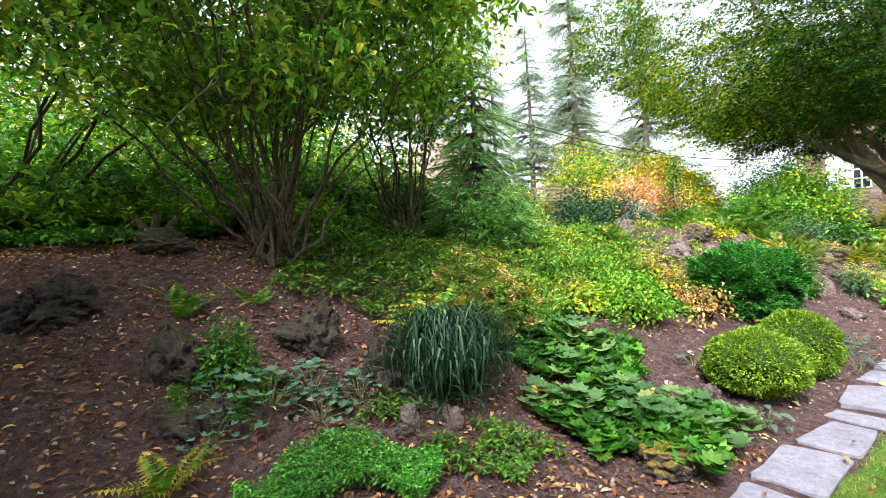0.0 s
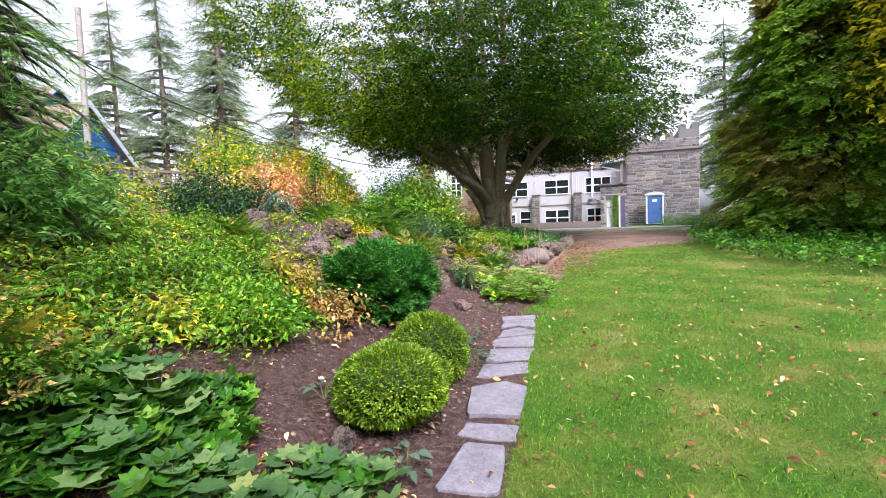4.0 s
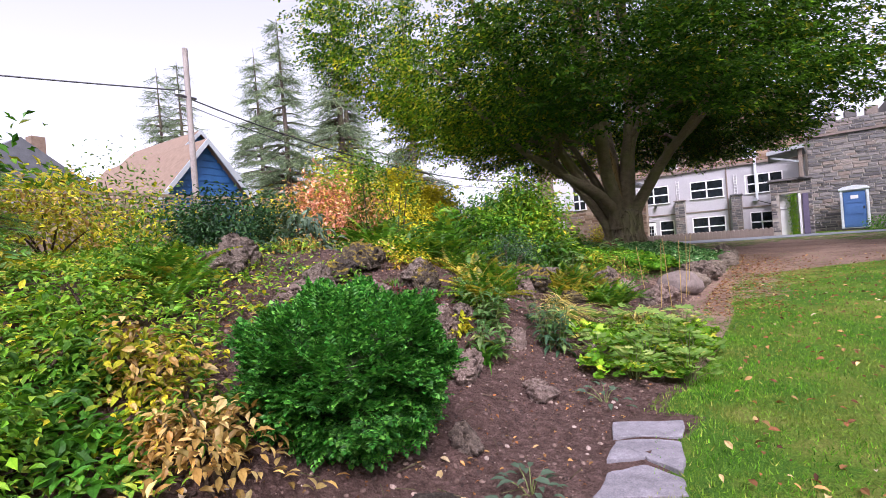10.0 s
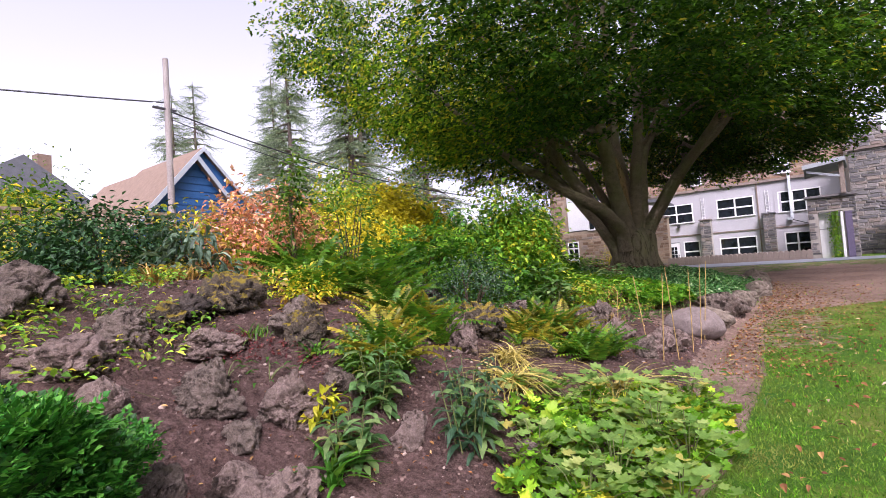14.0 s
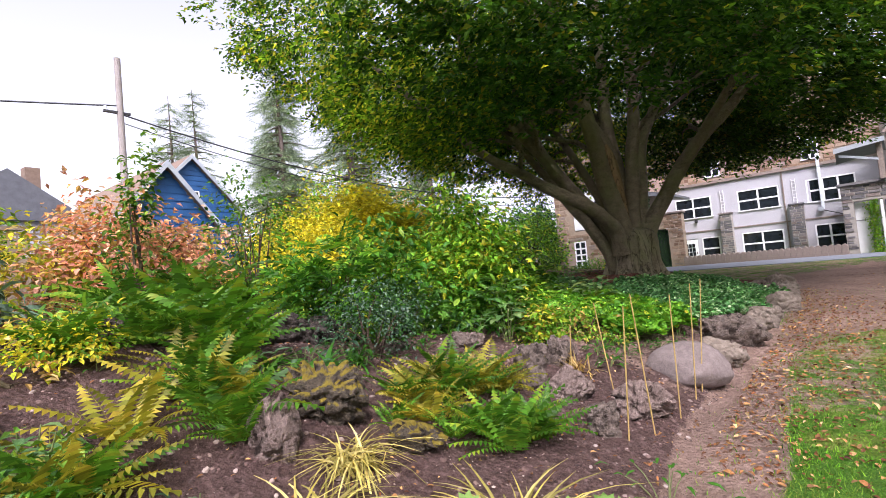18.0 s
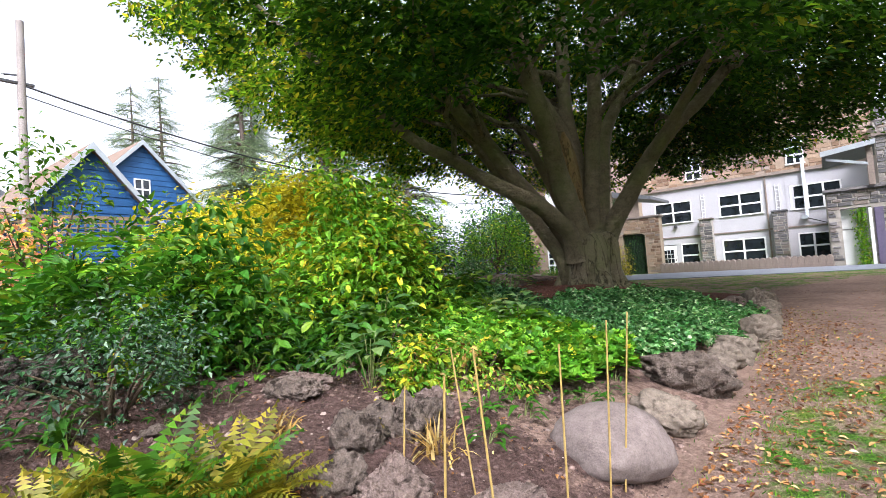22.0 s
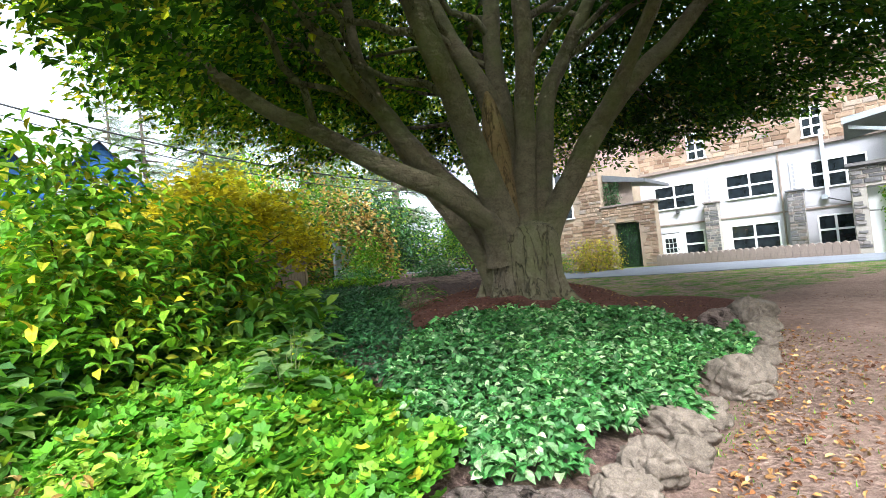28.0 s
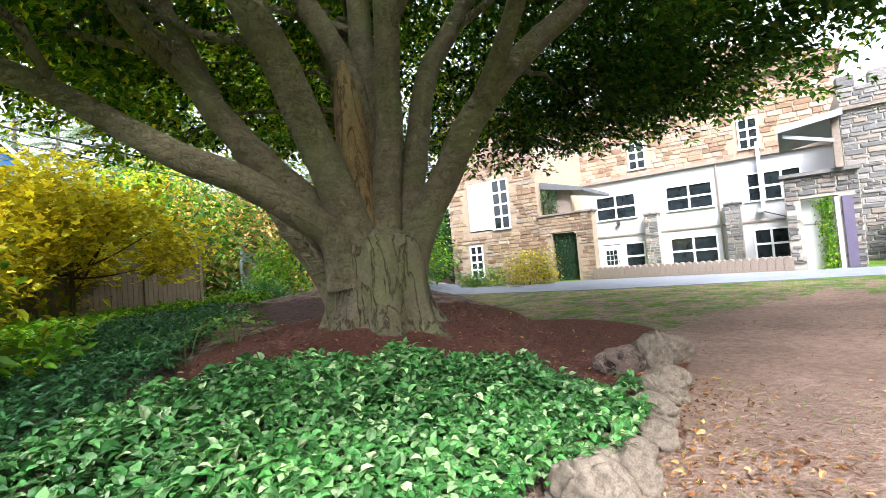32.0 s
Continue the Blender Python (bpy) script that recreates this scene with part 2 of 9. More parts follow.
def glass_material():
    m, nt, b = material("window_glass")
    n = noise_fac(nt, coords(nt), 2.5, 3)
    nt.links.new(ramp(nt, n, [(0.3, (0.008, 0.011, 0.014)), (0.7, (0.022, 0.028, 0.034))]), b.inputs["Base Color"])
    b.inputs["Roughness"].default_value = 0.06
    b.inputs["Specular IOR Level"].default_value = 0.6
    return m


M_GROUND = ground_material()
M_PAVE = stone_material("flagstone", (0.14, 0.135, 0.16), (0.26, 0.25, 0.285), shaded_hollows=False)
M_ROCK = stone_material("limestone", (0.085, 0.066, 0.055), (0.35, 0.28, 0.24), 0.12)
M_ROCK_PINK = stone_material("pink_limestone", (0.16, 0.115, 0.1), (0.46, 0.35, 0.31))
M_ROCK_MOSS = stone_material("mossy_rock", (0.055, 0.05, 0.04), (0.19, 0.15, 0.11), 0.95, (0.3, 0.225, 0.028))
M_BOULDER = stone_material("grey_boulder", (0.095, 0.078, 0.062), (0.23, 0.19, 0.155), 0.15, (0.12, 0.11, 0.04), shaded_hollows=False)
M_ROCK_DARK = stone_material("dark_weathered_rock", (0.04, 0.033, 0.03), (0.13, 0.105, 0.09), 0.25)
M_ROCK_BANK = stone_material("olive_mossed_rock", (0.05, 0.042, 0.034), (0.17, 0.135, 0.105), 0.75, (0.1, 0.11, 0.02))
M_BARK = bark_material("beech_bark", (0.085, 0.066, 0.044), (0.22, 0.18, 0.12))
M_LIMB = bark_material("smooth_limb_bark", (0.1, 0.078, 0.05), (0.23, 0.185, 0.12), 0.12, 1.6)
M_TWIG = bark_material("brown_twig", (0.05, 0.033, 0.025), (0.14, 0.095, 0.065))
M_CONBARK = bark_material("conifer_bark", (0.07, 0.05, 0.045), (0.18, 0.14, 0.12))
M_BEECH = foliage("beech_leaf", [(0, (0.014, 0.045, 0.006)), (0.5, (0.027, 0.075, 0.008)), (0.9, (0.055, 0.12, 0.012)), (1, (0.18, 0.16, 0.018))], 0.55, gloss=0.2, lit=1.7)
# turning leaves; lit also puts the backlit western glow into their colour
M_BEECH_EDGE = foliage("turning_backlit_beech_leaf", [(0, (0.032, 0.08, 0.006)), (0.6, (0.07, 0.125, 0.008)), (1, (0.2, 0.18, 0.014))], 0.7, gloss=0.2, lit=3.2)
M_GREEN = foliage("fresh_green_leaf", [(0, (0.028, 0.12, 0.01)), (0.6, (0.06, 0.2, 0.016)), (1, (0.13, 0.27, 0.025))])
M_LIME = foliage("lime_leaf", [(0, (0.07, 0.22, 0.012)), (0.6, (0.17, 0.37, 0.022)), (0.93, (0.31, 0.46, 0.035)), (1, (0.55, 0.45, 0.03))], 0.4)
M_MID = foliage("mid_green_leaf", [(0, (0.04, 0.13, 0.014)), (0.6, (0.085, 0.21, 0.02)), (1, (0.2, 0.3, 0.03))])
M_SLOPE = foliage("yellow_green_slope_leaf", [(0, (0.085, 0.24, 0.028)), (0.6, (0.21, 0.41, 0.045)), (0.9, (0.4, 0.49, 0.06)), (1, (0.6, 0.5, 0.09))], 0.45, 0.6, 1.6)
M_DARKLEAF = foliage("dark_evergreen_leaf", [(0, (0.016, 0.05, 0.022)), (0.6, (0.03, 0.09, 0.034)), (1, (0.06, 0.15, 0.055))], 0.25, 0.55)
M_SILVER = foliage("silvery_green_leaf", [(0, (0.04, 0.15, 0.04)), (0.5, (0.09, 0.26, 0.08)), (0.85, (0.2, 0.38, 0.17)), (1, (0.46, 0.56, 0.38))], 0.3, 0.4, fleck=45, fleck_share=0.6)
M_BLUEGREY = foliage("blue_green_leaf", [(0, (0.06, 0.11, 0.08)), (1, (0.15, 0.22, 0.17))], 0.25)
M_CEDAR = foliage("globe_cedar_spray", [(0, (0.012, 0.09, 0.01)), (0.55, (0.035, 0.19, 0.018)), (1, (0.12, 0.34, 0.05))], 0.25)
M_BOX = foliage("box_leaf", [(0, (0.07, 0.16, 0.008)), (0.6, (0.16, 0.28, 0.015)), (1, (0.3, 0.4, 0.03))], 0.3)
M_GOLD = foliage("golden_leaf", [(0, (0.46, 0.4, 0.015)), (0.6, (0.66, 0.58, 0.02)), (1, (0.72, 0.66, 0.07))], 0.45)
M_YELLOW = foliage("yellowing_leaf", [(0, (0.2, 0.28, 0.015)), (0.5, (0.42, 0.42, 0.02)), (1, (0.62, 0.5, 0.03))], 0.4)
M_OCHRE = foliage("withered_ochre_leaf", [(0, (0.2, 0.1, 0.03)), (0.5, (0.42, 0.27, 0.08)), (1, (0.55, 0.42, 0.2))], 0.3)
M_PINK = foliage("smoke_pink_plume", [(0, (0.48, 0.19, 0.16)), (0.6, (0.68, 0.34, 0.27)), (1, (0.75, 0.5, 0.38))], 0.4, 0.8)
M_FERN = foliage("fern_frond", [(0, (0.05, 0.16, 0.012)), (0.6, (0.1, 0.24, 0.018)), (1, (0.25, 0.32, 0.025))], 0.4)
M_FERN_GOLD = foliage("yellowing_fern_frond", [(0, (0.18, 0.2, 0.025)), (0.6, (0.33, 0.3, 0.03)), (1, (0.45, 0.34, 0.05))], 0.4)
M_SEDGE = foliage("dark_strap_leaf", [(0, (0.012, 0.035, 0.018)), (0.6, (0.022, 0.062, 0.03)), (0.9, (0.045, 0.1, 0.045)), (1, (0.13, 0.19, 0.11))], 0.25, 0.45, gloss=0.25)
M_STRAW = foliage("straw_grass_blade", [(0, (0.3, 0.26, 0.06)), (0.6, (0.45, 0.38, 0.12)), (1, (0.6, 0.5, 0.22))], 0.3)
M_TURF = foliage("lawn_blade", [(0, (0.025, 0.11, 0.005)), (0.5, (0.12, 0.33, 0.015)), (0.9, (0.19, 0.38, 0.03)), (0.96, (0.32, 0.33, 0.08)), (1, (0.4, 0.37, 0.14))], 0.35, 0.6, 0.8, (0.24, 0.25, 0.065), 0.15, 16, 0.9)
M_LITTER = foliage("fallen_leaf", [(0, (0.1, 0.035, 0.018)), (0.5, (0.26, 0.11, 0.045)), (0.85, (0.4, 0.22, 0.09)), (1, (0.55, 0.38, 0.2))], 0.15, 0.8)
M_PALELITTER = foliage("pale_fallen_leaf", [(0, (0.5, 0.33, 0.1)), (0.5, (0.6, 0.45, 0.3)), (1, (0.62, 0.5, 0.45))], 0.15, 0.8)
# needles of far conifers; the haze of distance is mixed into the colour
M_SPRUCE = foliage("hazed_spruce_needles", [(0, (0.1, 0.15, 0.1)), (0.6, (0.18, 0.25, 0.17)), (1, (0.28, 0.36, 0.25))], 0.3)
M_YEW = foliage("hemlock_spray", [(0, (0.08, 0.22, 0.018)), (0.55, (0.17, 0.35, 0.028)), (1, (0.34, 0.47, 0.05))], 0.45, 0.5, 0.45, (0.3, 0.19, 0.04))
M_STEM = surface("green_stem", (0.09, 0.12, 0.03), (0.17, 0.19, 0.06), 8, 60, 0.6, 0.2)
M_CANE = surface("bamboo_cane", (0.3, 0.2, 0.055), (0.46, 0.32, 0.11), 8, 40, 0.5, 0.2)
M_WHITE = surface("white_stucco", (0.4, 0.39, 0.42), (0.48, 0.47, 0.5), 0.7, 40, 0.8, 0.15, 0.004)
M_TRIM = surface("white_paint", (0.74, 0.74, 0.74), (0.82, 0.82, 0.82), 3, 60, 0.45, 0.05, 0.002)
M_TIMBER = surface("grey_brown_timber", (0.16, 0.12, 0.1), (0.3, 0.24, 0.2), 3, 30, 0.7, 0.3)
M_GLASS = glass_material()
M_BLUEDOOR = surface("blue_plastic", (0.06, 0.14, 0.36), (0.085, 0.19, 0.45), 2, 30, 0.45, 0.05)
M_PALEPLASTIC = surface("pale_plastic", (0.62, 0.68, 0.74), (0.74, 0.78, 0.82), 3, 40, 0.4, 0.05)
M_BLUESIDING = surface("blue_siding", (0.012, 0.065, 0.19), (0.02, 0.1, 0.27), 2, 50, 0.6, 0.1)
M_SHINGLE = surface("brown_shingle", (0.13, 0.085, 0.06), (0.25, 0.175, 0.13), 4, 40, 0.85, 0.4)
M_DARKROOF_ROOM = surface("dark_grey_roof_and_unlit_room", (0.07, 0.075, 0.085), (0.14, 0.145, 0.16), 3, 40, 0.6, 0.3)
M_FENCE = surface("tan_fence_board", (0.14, 0.1, 0.065), (0.25, 0.19, 0.125), 3, 40, 0.8, 0.3)
M_FENCEGREY = surface("weathered_grey_board", (0.15, 0.17, 0.19), (0.3, 0.33, 0.36), 3, 40, 0.8, 0.3)
M_ASPHALT = surface("driveway_asphalt", (0.13, 0.14, 0.165), (0.2, 0.215, 0.25), 1.5, 120, 0.85, 0.4, 0.006)
M_MORTAR = surface("lime_mortar", (0.28, 0.25, 0.22), (0.4, 0.37, 0.33), 3, 70, 0.9, 0.3)
M_TANWALL = surface("tan_rubble_joint", (0.25, 0.18, 0.13), (0.38, 0.3, 0.22), 3, 60, 0.9, 0.4)
M_METAL = surface("painted_metal", (0.3, 0.33, 0.36), (0.42, 0.45, 0.48), 3, 50, 0.4, 0.05)
M_DARKMETAL = surface("dark_iron", (0.02, 0.02, 0.022), (0.06, 0.06, 0.062), 4, 50, 0.5, 0.1)
M_POLE = surface("weathered_pole_wood", (0.21, 0.175, 0.165), (0.36, 0.32, 0.3), 1.5, 30, 0.85, 0.3)
M_RUBBER = surface("black_cable", (0.02, 0.02, 0.025), (0.04, 0.04, 0.045), 3, 30, 0.6, 0)
M_PURPLE = surface("purple_painted_wood", (0.09, 0.075, 0.13), (0.15, 0.12, 0.2), 3, 40, 0.6, 0.1)
M_GREENDOOR = surface("dark_green_gate_paint", (0.012, 0.03, 0.02), (0.03, 0.06, 0.035), 3, 40, 0.5, 0.1)


def wall_stone(name, stops):
    """Stones of a wall: each its own tint."""
    m, nt, b = material(name)
    inf = nt.nodes.new("ShaderNodeObjectInfo")
    g = nt.nodes.new("ShaderNodeNewGeometry")
    r = node(nt, "ShaderNodeMath", {0: inf.outputs["Random"], 1: g.outputs["Random Per Island"]}, operation="ADD").outputs[0]
    r = node(nt, "ShaderNodeMath", {0: r}, operation="FRACT").outputs[0]
    n2 = noise_fac(nt, g.outputs["Position"], 18, 5, 0.7)
    n1 = noise_fac(nt, g.outputs["Position"], 0.6, 4)
    c = ramp(nt, r, stops)
    c = mixc(nt, 0.5, c, mixc(nt, 1.0, c, ramp(nt, n2, [(0.3, (0.55, 0.55, 0.55)), (0.7, (1.3, 1.3, 1.3))]), "MULTIPLY"))
    c = mixc(nt, 0.6, c, mixc(nt, 1.0, c, ramp(nt, n1, [(0.3, (0.7, 0.72, 0.78)), (0.7, (1.2, 1.15, 1.05))]), "MULTIPLY"))
    nt.links.new(c, b.inputs["Base Color"])
    b.inputs["Roughness"].default_value = 0.9
    bump(nt, b, n2, 0.7, 0.02)
    return m


M_TANSTONE = wall_stone("tan_rubble_stone", [(0, (0.18, 0.11, 0.07)), (0.4, (0.29, 0.2, 0.135)), (0.75, (0.38, 0.28, 0.2)), (1, (0.27, 0.23, 0.2))])
M_GREYSTONE = wall_stone("grey_rubble_stone", [(0, (0.09, 0.085, 0.09)), (0.4, (0.155, 0.15, 0.155)), (0.75, (0.24, 0.22, 0.215)), (1, (0.22, 0.175, 0.15))])


def piece_leaf(name, stops, through=0.35, rough=0.45):
    """Large leaves that are pieces of their own: tint by piece."""
    m, nt, b = material(name)
    inf = nt.nodes.new("ShaderNodeObjectInfo")
    p = coords(nt)
    c = ramp(nt, inf.outputs["Random"], stops)
    c = mixc(nt, 0.45, c, mixc(nt, 1.0, c, ramp(nt, noise_fac(nt, p, 9, 4), [(0.3, (0.55, 0.6, 0.5)), (0.7, (1.35, 1.3, 1.2))]), "MULTIPLY"))
    nt.links.new(c, b.inputs["Base Color"])
    b.inputs["Roughness"].default_value = rough
    bump(nt, b, noise_fac(nt, p, 25, 3), 0.4, 0.02)
    t = node(nt, "ShaderNodeBsdfTranslucent", {"Color": mixc(nt, 1.0, c, (1.25, 1.2, 0.6), "MULTIPLY")})
    mx = nt.nodes.new("ShaderNodeMixShader")
    mx.inputs[0].default_value = through
    nt.links.new(b.outputs[0], mx.inputs[1])
    nt.links.new(t.outputs[0], mx.inputs[2])
    nt.links.new(mx.outputs[0], nt.nodes["Material Output"].inputs[0])
    return m


M_BLUEGREEN = piece_leaf("dark_blue_green_leaf", [(0, (0.025, 0.075, 0.035)), (0.7, (0.05, 0.12, 0.06)), (1, (0.12, 0.19, 0.1))])
M_GREEN2 = piece_leaf("lobed_green_leaf", [(0, (0.05, 0.13, 0.035)), (0.7, (0.1, 0.21, 0.06)), (0.95, (0.2, 0.3, 0.1)), (1, (0.4, 0.33, 0.06))])
M_LIME2 = piece_leaf("lobed_lime_leaf", [(0, (0.1, 0.22, 0.035)), (0.7, (0.21, 0.34, 0.07)), (0.93, (0.34, 0.42, 0.13)), (1, (0.5, 0.4, 0.08))])
M_CLOD = wall_stone("soil_clod", [(0, (0.04, 0.022, 0.018)), (0.6, (0.13, 0.08, 0.068)), (0.88, (0.24, 0.165, 0.14)), (1, (0.42, 0.34, 0.3))])
M_CHIP = wall_stone("bark_chip", [(0, (0.07, 0.025, 0.018)), (0.6, (0.17, 0.068, 0.048)), (1, (0.3, 0.15, 0.1))])
# dark colour stands for the shade between a globe bush's leaves
M_INNER_SHADE = surface("painted_inner_shade", (0.012, 0.03, 0.006), (0.03, 0.06, 0.01), 20, 60, 0.9, 0.6, 0.02)
M_SCAR = bark_material("bare_ochre_wood", (0.12, 0.075, 0.035), (0.3, 0.2, 0.09))

# ---- mesh helpers ----
def mesh_from(name, verts, faces, mats, smooth=False, slots=None):
    """A mesh from arrays of corners and equal-sided faces."""
    me = bpy.data.meshes.new(name)
    v, f = np.asarray(verts, np.float32), np.asarray(faces, np.int32)
    me.vertices.add(len(v))
    me.vertices.foreach_set("co", v.ravel())
    me.loops.add(f.size)
    me.loops.foreach_set("vertex_index", f.ravel())
    me.polygons.add(len(f))
    me.polygons.foreach_set("loop_start", np.arange(len(f), dtype=np.int32) * f.shape[1])
    for m in mats if isinstance(mats, (list, tuple)) else [mats]:
        me.materials.append(m)
    if slots is not None:
        me.polygons.foreach_set("material_index", np.asarray(slots, np.int32))
    me.polygons.foreach_set("use_smooth", np.full(len(f), smooth))
    me.update(calc_edges=True)
    return me


def thing(name, label, category, at=(0, 0, 0), turn=0.0, group="", kind="", size=1.0):
    ob = new(name)
    ob.matrix_basis = pose(*at, 0, 0, turn) @ Matrix.Scale(size, 4)
    ob.empty_display_size = 0.1
    return tagged(ob, label, category, group, kind)


def child(name, me, parent, label="", m=None):
    ob = new(name, me)
    ob.parent = parent
    if m is not None:
        ob.matrix_basis = m
    return tagged(ob, label)


def part(name, bm, mat, parent, label="", m=None, smooth=False):
    me = bpy.data.meshes.new(name)
    for f in bm.faces:
        f.smooth = smooth
    bm.to_mesh(me)
    bm.free()
    me.materials.append(mat)
    return child(name, me, parent, label, m)


def box(x0, x1, y0, y1, z0, z1, bevel=0.0, bm=None):
    one = bmesh.new()
    bmesh.ops.create_cube(one, size=1)
    bmesh.ops.scale(one, vec=(x1 - x0, y1 - y0, z1 - z0), verts=one.verts)
    bmesh.ops.translate(one, vec=((x0 + x1) / 2, (y0 + y1) / 2, (z0 + z1) / 2), verts=one.verts)
    if bevel:
        bmesh.ops.bevel(one, geom=one.edges, offset=bevel, segments=2, affect="EDGES")
    if bm is None:
        return one
    me = bpy.data.meshes.new("joined")
    one.to_mesh(me)
    one.free()
    bm.from_mesh(me)
    bpy.data.meshes.remove(me)
    return bm


def prism(points, y0, y1):
    """An outline in x and z, pushed through from y0 to y1."""
    bm = bmesh.new()
    a = [bm.verts.new((x, y0, z)) for x, z in points]
    b = [bm.verts.new((x, y1, z)) for x, z in points]
    bm.faces.new(a)
    bm.faces.new(b[::-1])
    for i in range(len(a)):
        j = (i + 1) % len(a)
        bm.faces.new((a[j], a[i], b[i], b[j]))
    bmesh.ops.recalc_face_normals(bm, faces=bm.faces)
    return bm


def tube_arrays(points, radii, sides=8, wob=0.0, rng=None):
    """Corners and quads of a tapered tube along points."""
    p = np.asarray(points, float)
    n = len(p)
    tan = np.gradient(p, axis=0)
    tan /= np.linalg.norm(tan, axis=1)[:, None] + 1e-9
    ref = np.where(np.abs(tan[:, 2:3]) > 0.9, np.array([[1.0, 0, 0]]), np.array([[0, 0, 1.0]]))
    ref = np.repeat(ref[:1], n, 0)
    u = np.cross(ref, tan)
    u /= np.linalg.norm(u, axis=1)[:, None] + 1e-9
    w = np.cross(tan, u)
    a = np.linspace(0, 2 * np.pi, sides, endpoint=False)
    r = np.asarray(radii, float)[:, None] * np.ones((n, sides))
    if wob and rng is not None:
        r = r * (1 + wob * np.cumsum(rng.normal(0, 0.5, (n, sides)), 0) / np.sqrt(np.arange(1, n + 1))[:, None])
    v = p[:, None, :] + r[..., None] * (np.cos(a)[None, :, None] * u[:, None, :] + np.sin(a)[None, :, None] * w[:, None, :])
    i = np.arange(n - 1)[:, None] * sides
    j = np.arange(sides)[None, :]
    k = (j + 1) % sides
    f = np.stack([i + j, i + k, i + sides + k, i + sides + j], -1).reshape(-1, 4)
    return v.reshape(-1, 3), f


def join_arrays(pieces):
    vs, fs, o = [], [], 0
    for v, f in pieces:
        vs.append(v)
        fs.append(np.asarray(f) + o)
        o += len(v)
    return np.concatenate(vs), np.concatenate(fs)


def spin(n, rng, up=0.0, yaw=None, tilt=None, sway=0.4):
    """n turns: yaw any way, tilted from level by about tilt radians."""
    yaw = rng.uniform(0, 2 * np.pi, n) if yaw is None else yaw
    tilt = rng.normal(up, 0.45, n) if tilt is None else tilt
    roll = rng.normal(0, sway, n)
    cy, sy, ct, st, cr, sr = np.cos(yaw), np.sin(yaw), np.cos(tilt), np.sin(tilt), np.cos(roll), np.sin(roll)
    z, o = np.zeros(n), np.ones(n)
    rz = np.stack([cy, -sy, z, sy, cy, z, z, z, o], -1).reshape(n, 3, 3)
    ry = np.stack([ct, z, -st, z, o, z, st, z, ct], -1).reshape(n, 3, 3)
    rx = np.stack([o, z, z, z, cr, -sr, z, sr, cr], -1).reshape(n, 3, 3)
    return rz @ ry @ rx


def strew(template, pos, turn, size):
    """Many copies of a small template, as corners and faces."""
    tv, tf = template
    n = len(pos)
    size = np.asarray(size, float)
    v = np.einsum("nij,kj->nki", turn, tv) * (size[:, None, None] if size.ndim else size) + np.asarray(pos)[:, None, :]
    f = tf[None] + (np.arange(n) * len(tv))[:, None, None]
    return v.reshape(-1, 3), f.reshape(-1, tf.shape[1])


# leaf templates point along +x, lie level, one unit long
def leaf_simple(width=0.55, fold=0.12, droop=0.15):
    w = width / 2
    v = np.array([(0, 0, 0), (0.45, w, fold), (1, 0, -droop), (0.45, -w, fold)])
    return v, np.array([(0, 1, 2), (0, 2, 3)])


def leaf_oval(width=0.5, fold=0.1, droop=0.2):
    w = width / 2
    v = np.array([(0, 0, 0), (0.3, w * 0.9, fold), (0.65, w * 0.8, fold * 0.6), (1, 0, -droop), (0.65, -w * 0.8, fold * 0.6), (0.3, -w * 0.9, fold), (0.5, 0, 0.02)])
    return v, np.array([(0, 6, 1), (1, 6, 2), (2, 6, 3), (3, 6, 4), (4, 6, 5), (5, 6, 0)])


def leaf_lobed(lobes=5, cup=0.12):
    a, pts = np.linspace(-2.5, 2.5, lobes * 2 + 1), [(0, 0, -0.05)]
    for i, t in enumerate(a):
        r = 0.55 if i % 2 else 0.38
        pts.append((0.05 + r * math.cos(t), r * math.sin(t), cup * (1 if i % 2 else 0.4)))
    return np.array(pts), np.array([(0, i, i + 1) for i in range(1, len(pts) - 1)])


def leaf_compound(pairs=4, width=0.16):
    vs, fs = [], []
    for i in range(pairs):
        x = 0.15 + 0.75 * i / pairs
        ln = 0.34 * math.sin(math.pi * (0.3 + 0.6 * i / pairs))
        for s in (1, -1):
            o = len(vs)
            vs += [(x, 0, 0), (x + 0.1 + width * 0.4, s * ln * 0.5, 0.04), (x + 0.16, s * ln, -0.03), (x + 0.02, s * ln * 0.55, 0.02)]
            fs += [(o, o + 1, o + 2), (o, o + 2, o + 3)]
    o = len(vs)
    vs += [(0.85, 0, 0), (0.95, width / 2, 0.02), (1.12, 0, -0.05), (0.95, -width / 2, 0.02)]
    fs += [(o, o + 1, o + 2), (o, o + 2, o + 3)]
    return np.array(vs), np.array(fs)


def blade(width=0.03, bend=0.5, parts=4):
    vs, fs = [], []
    for i in range(parts + 1):
        t = i / parts
        x, z = bend * t * t, t * (1 - 0.5 * bend * t)
        w = width * (1 - t) ** 0.7 + 0.001
        vs += [(x, w, z), (x, -w, z)]
        if i:
            o = 2 * i
            fs += [(o - 2, o - 1, o + 1), (o - 2, o + 1, o)]
    return np.array(vs), np.array(fs)


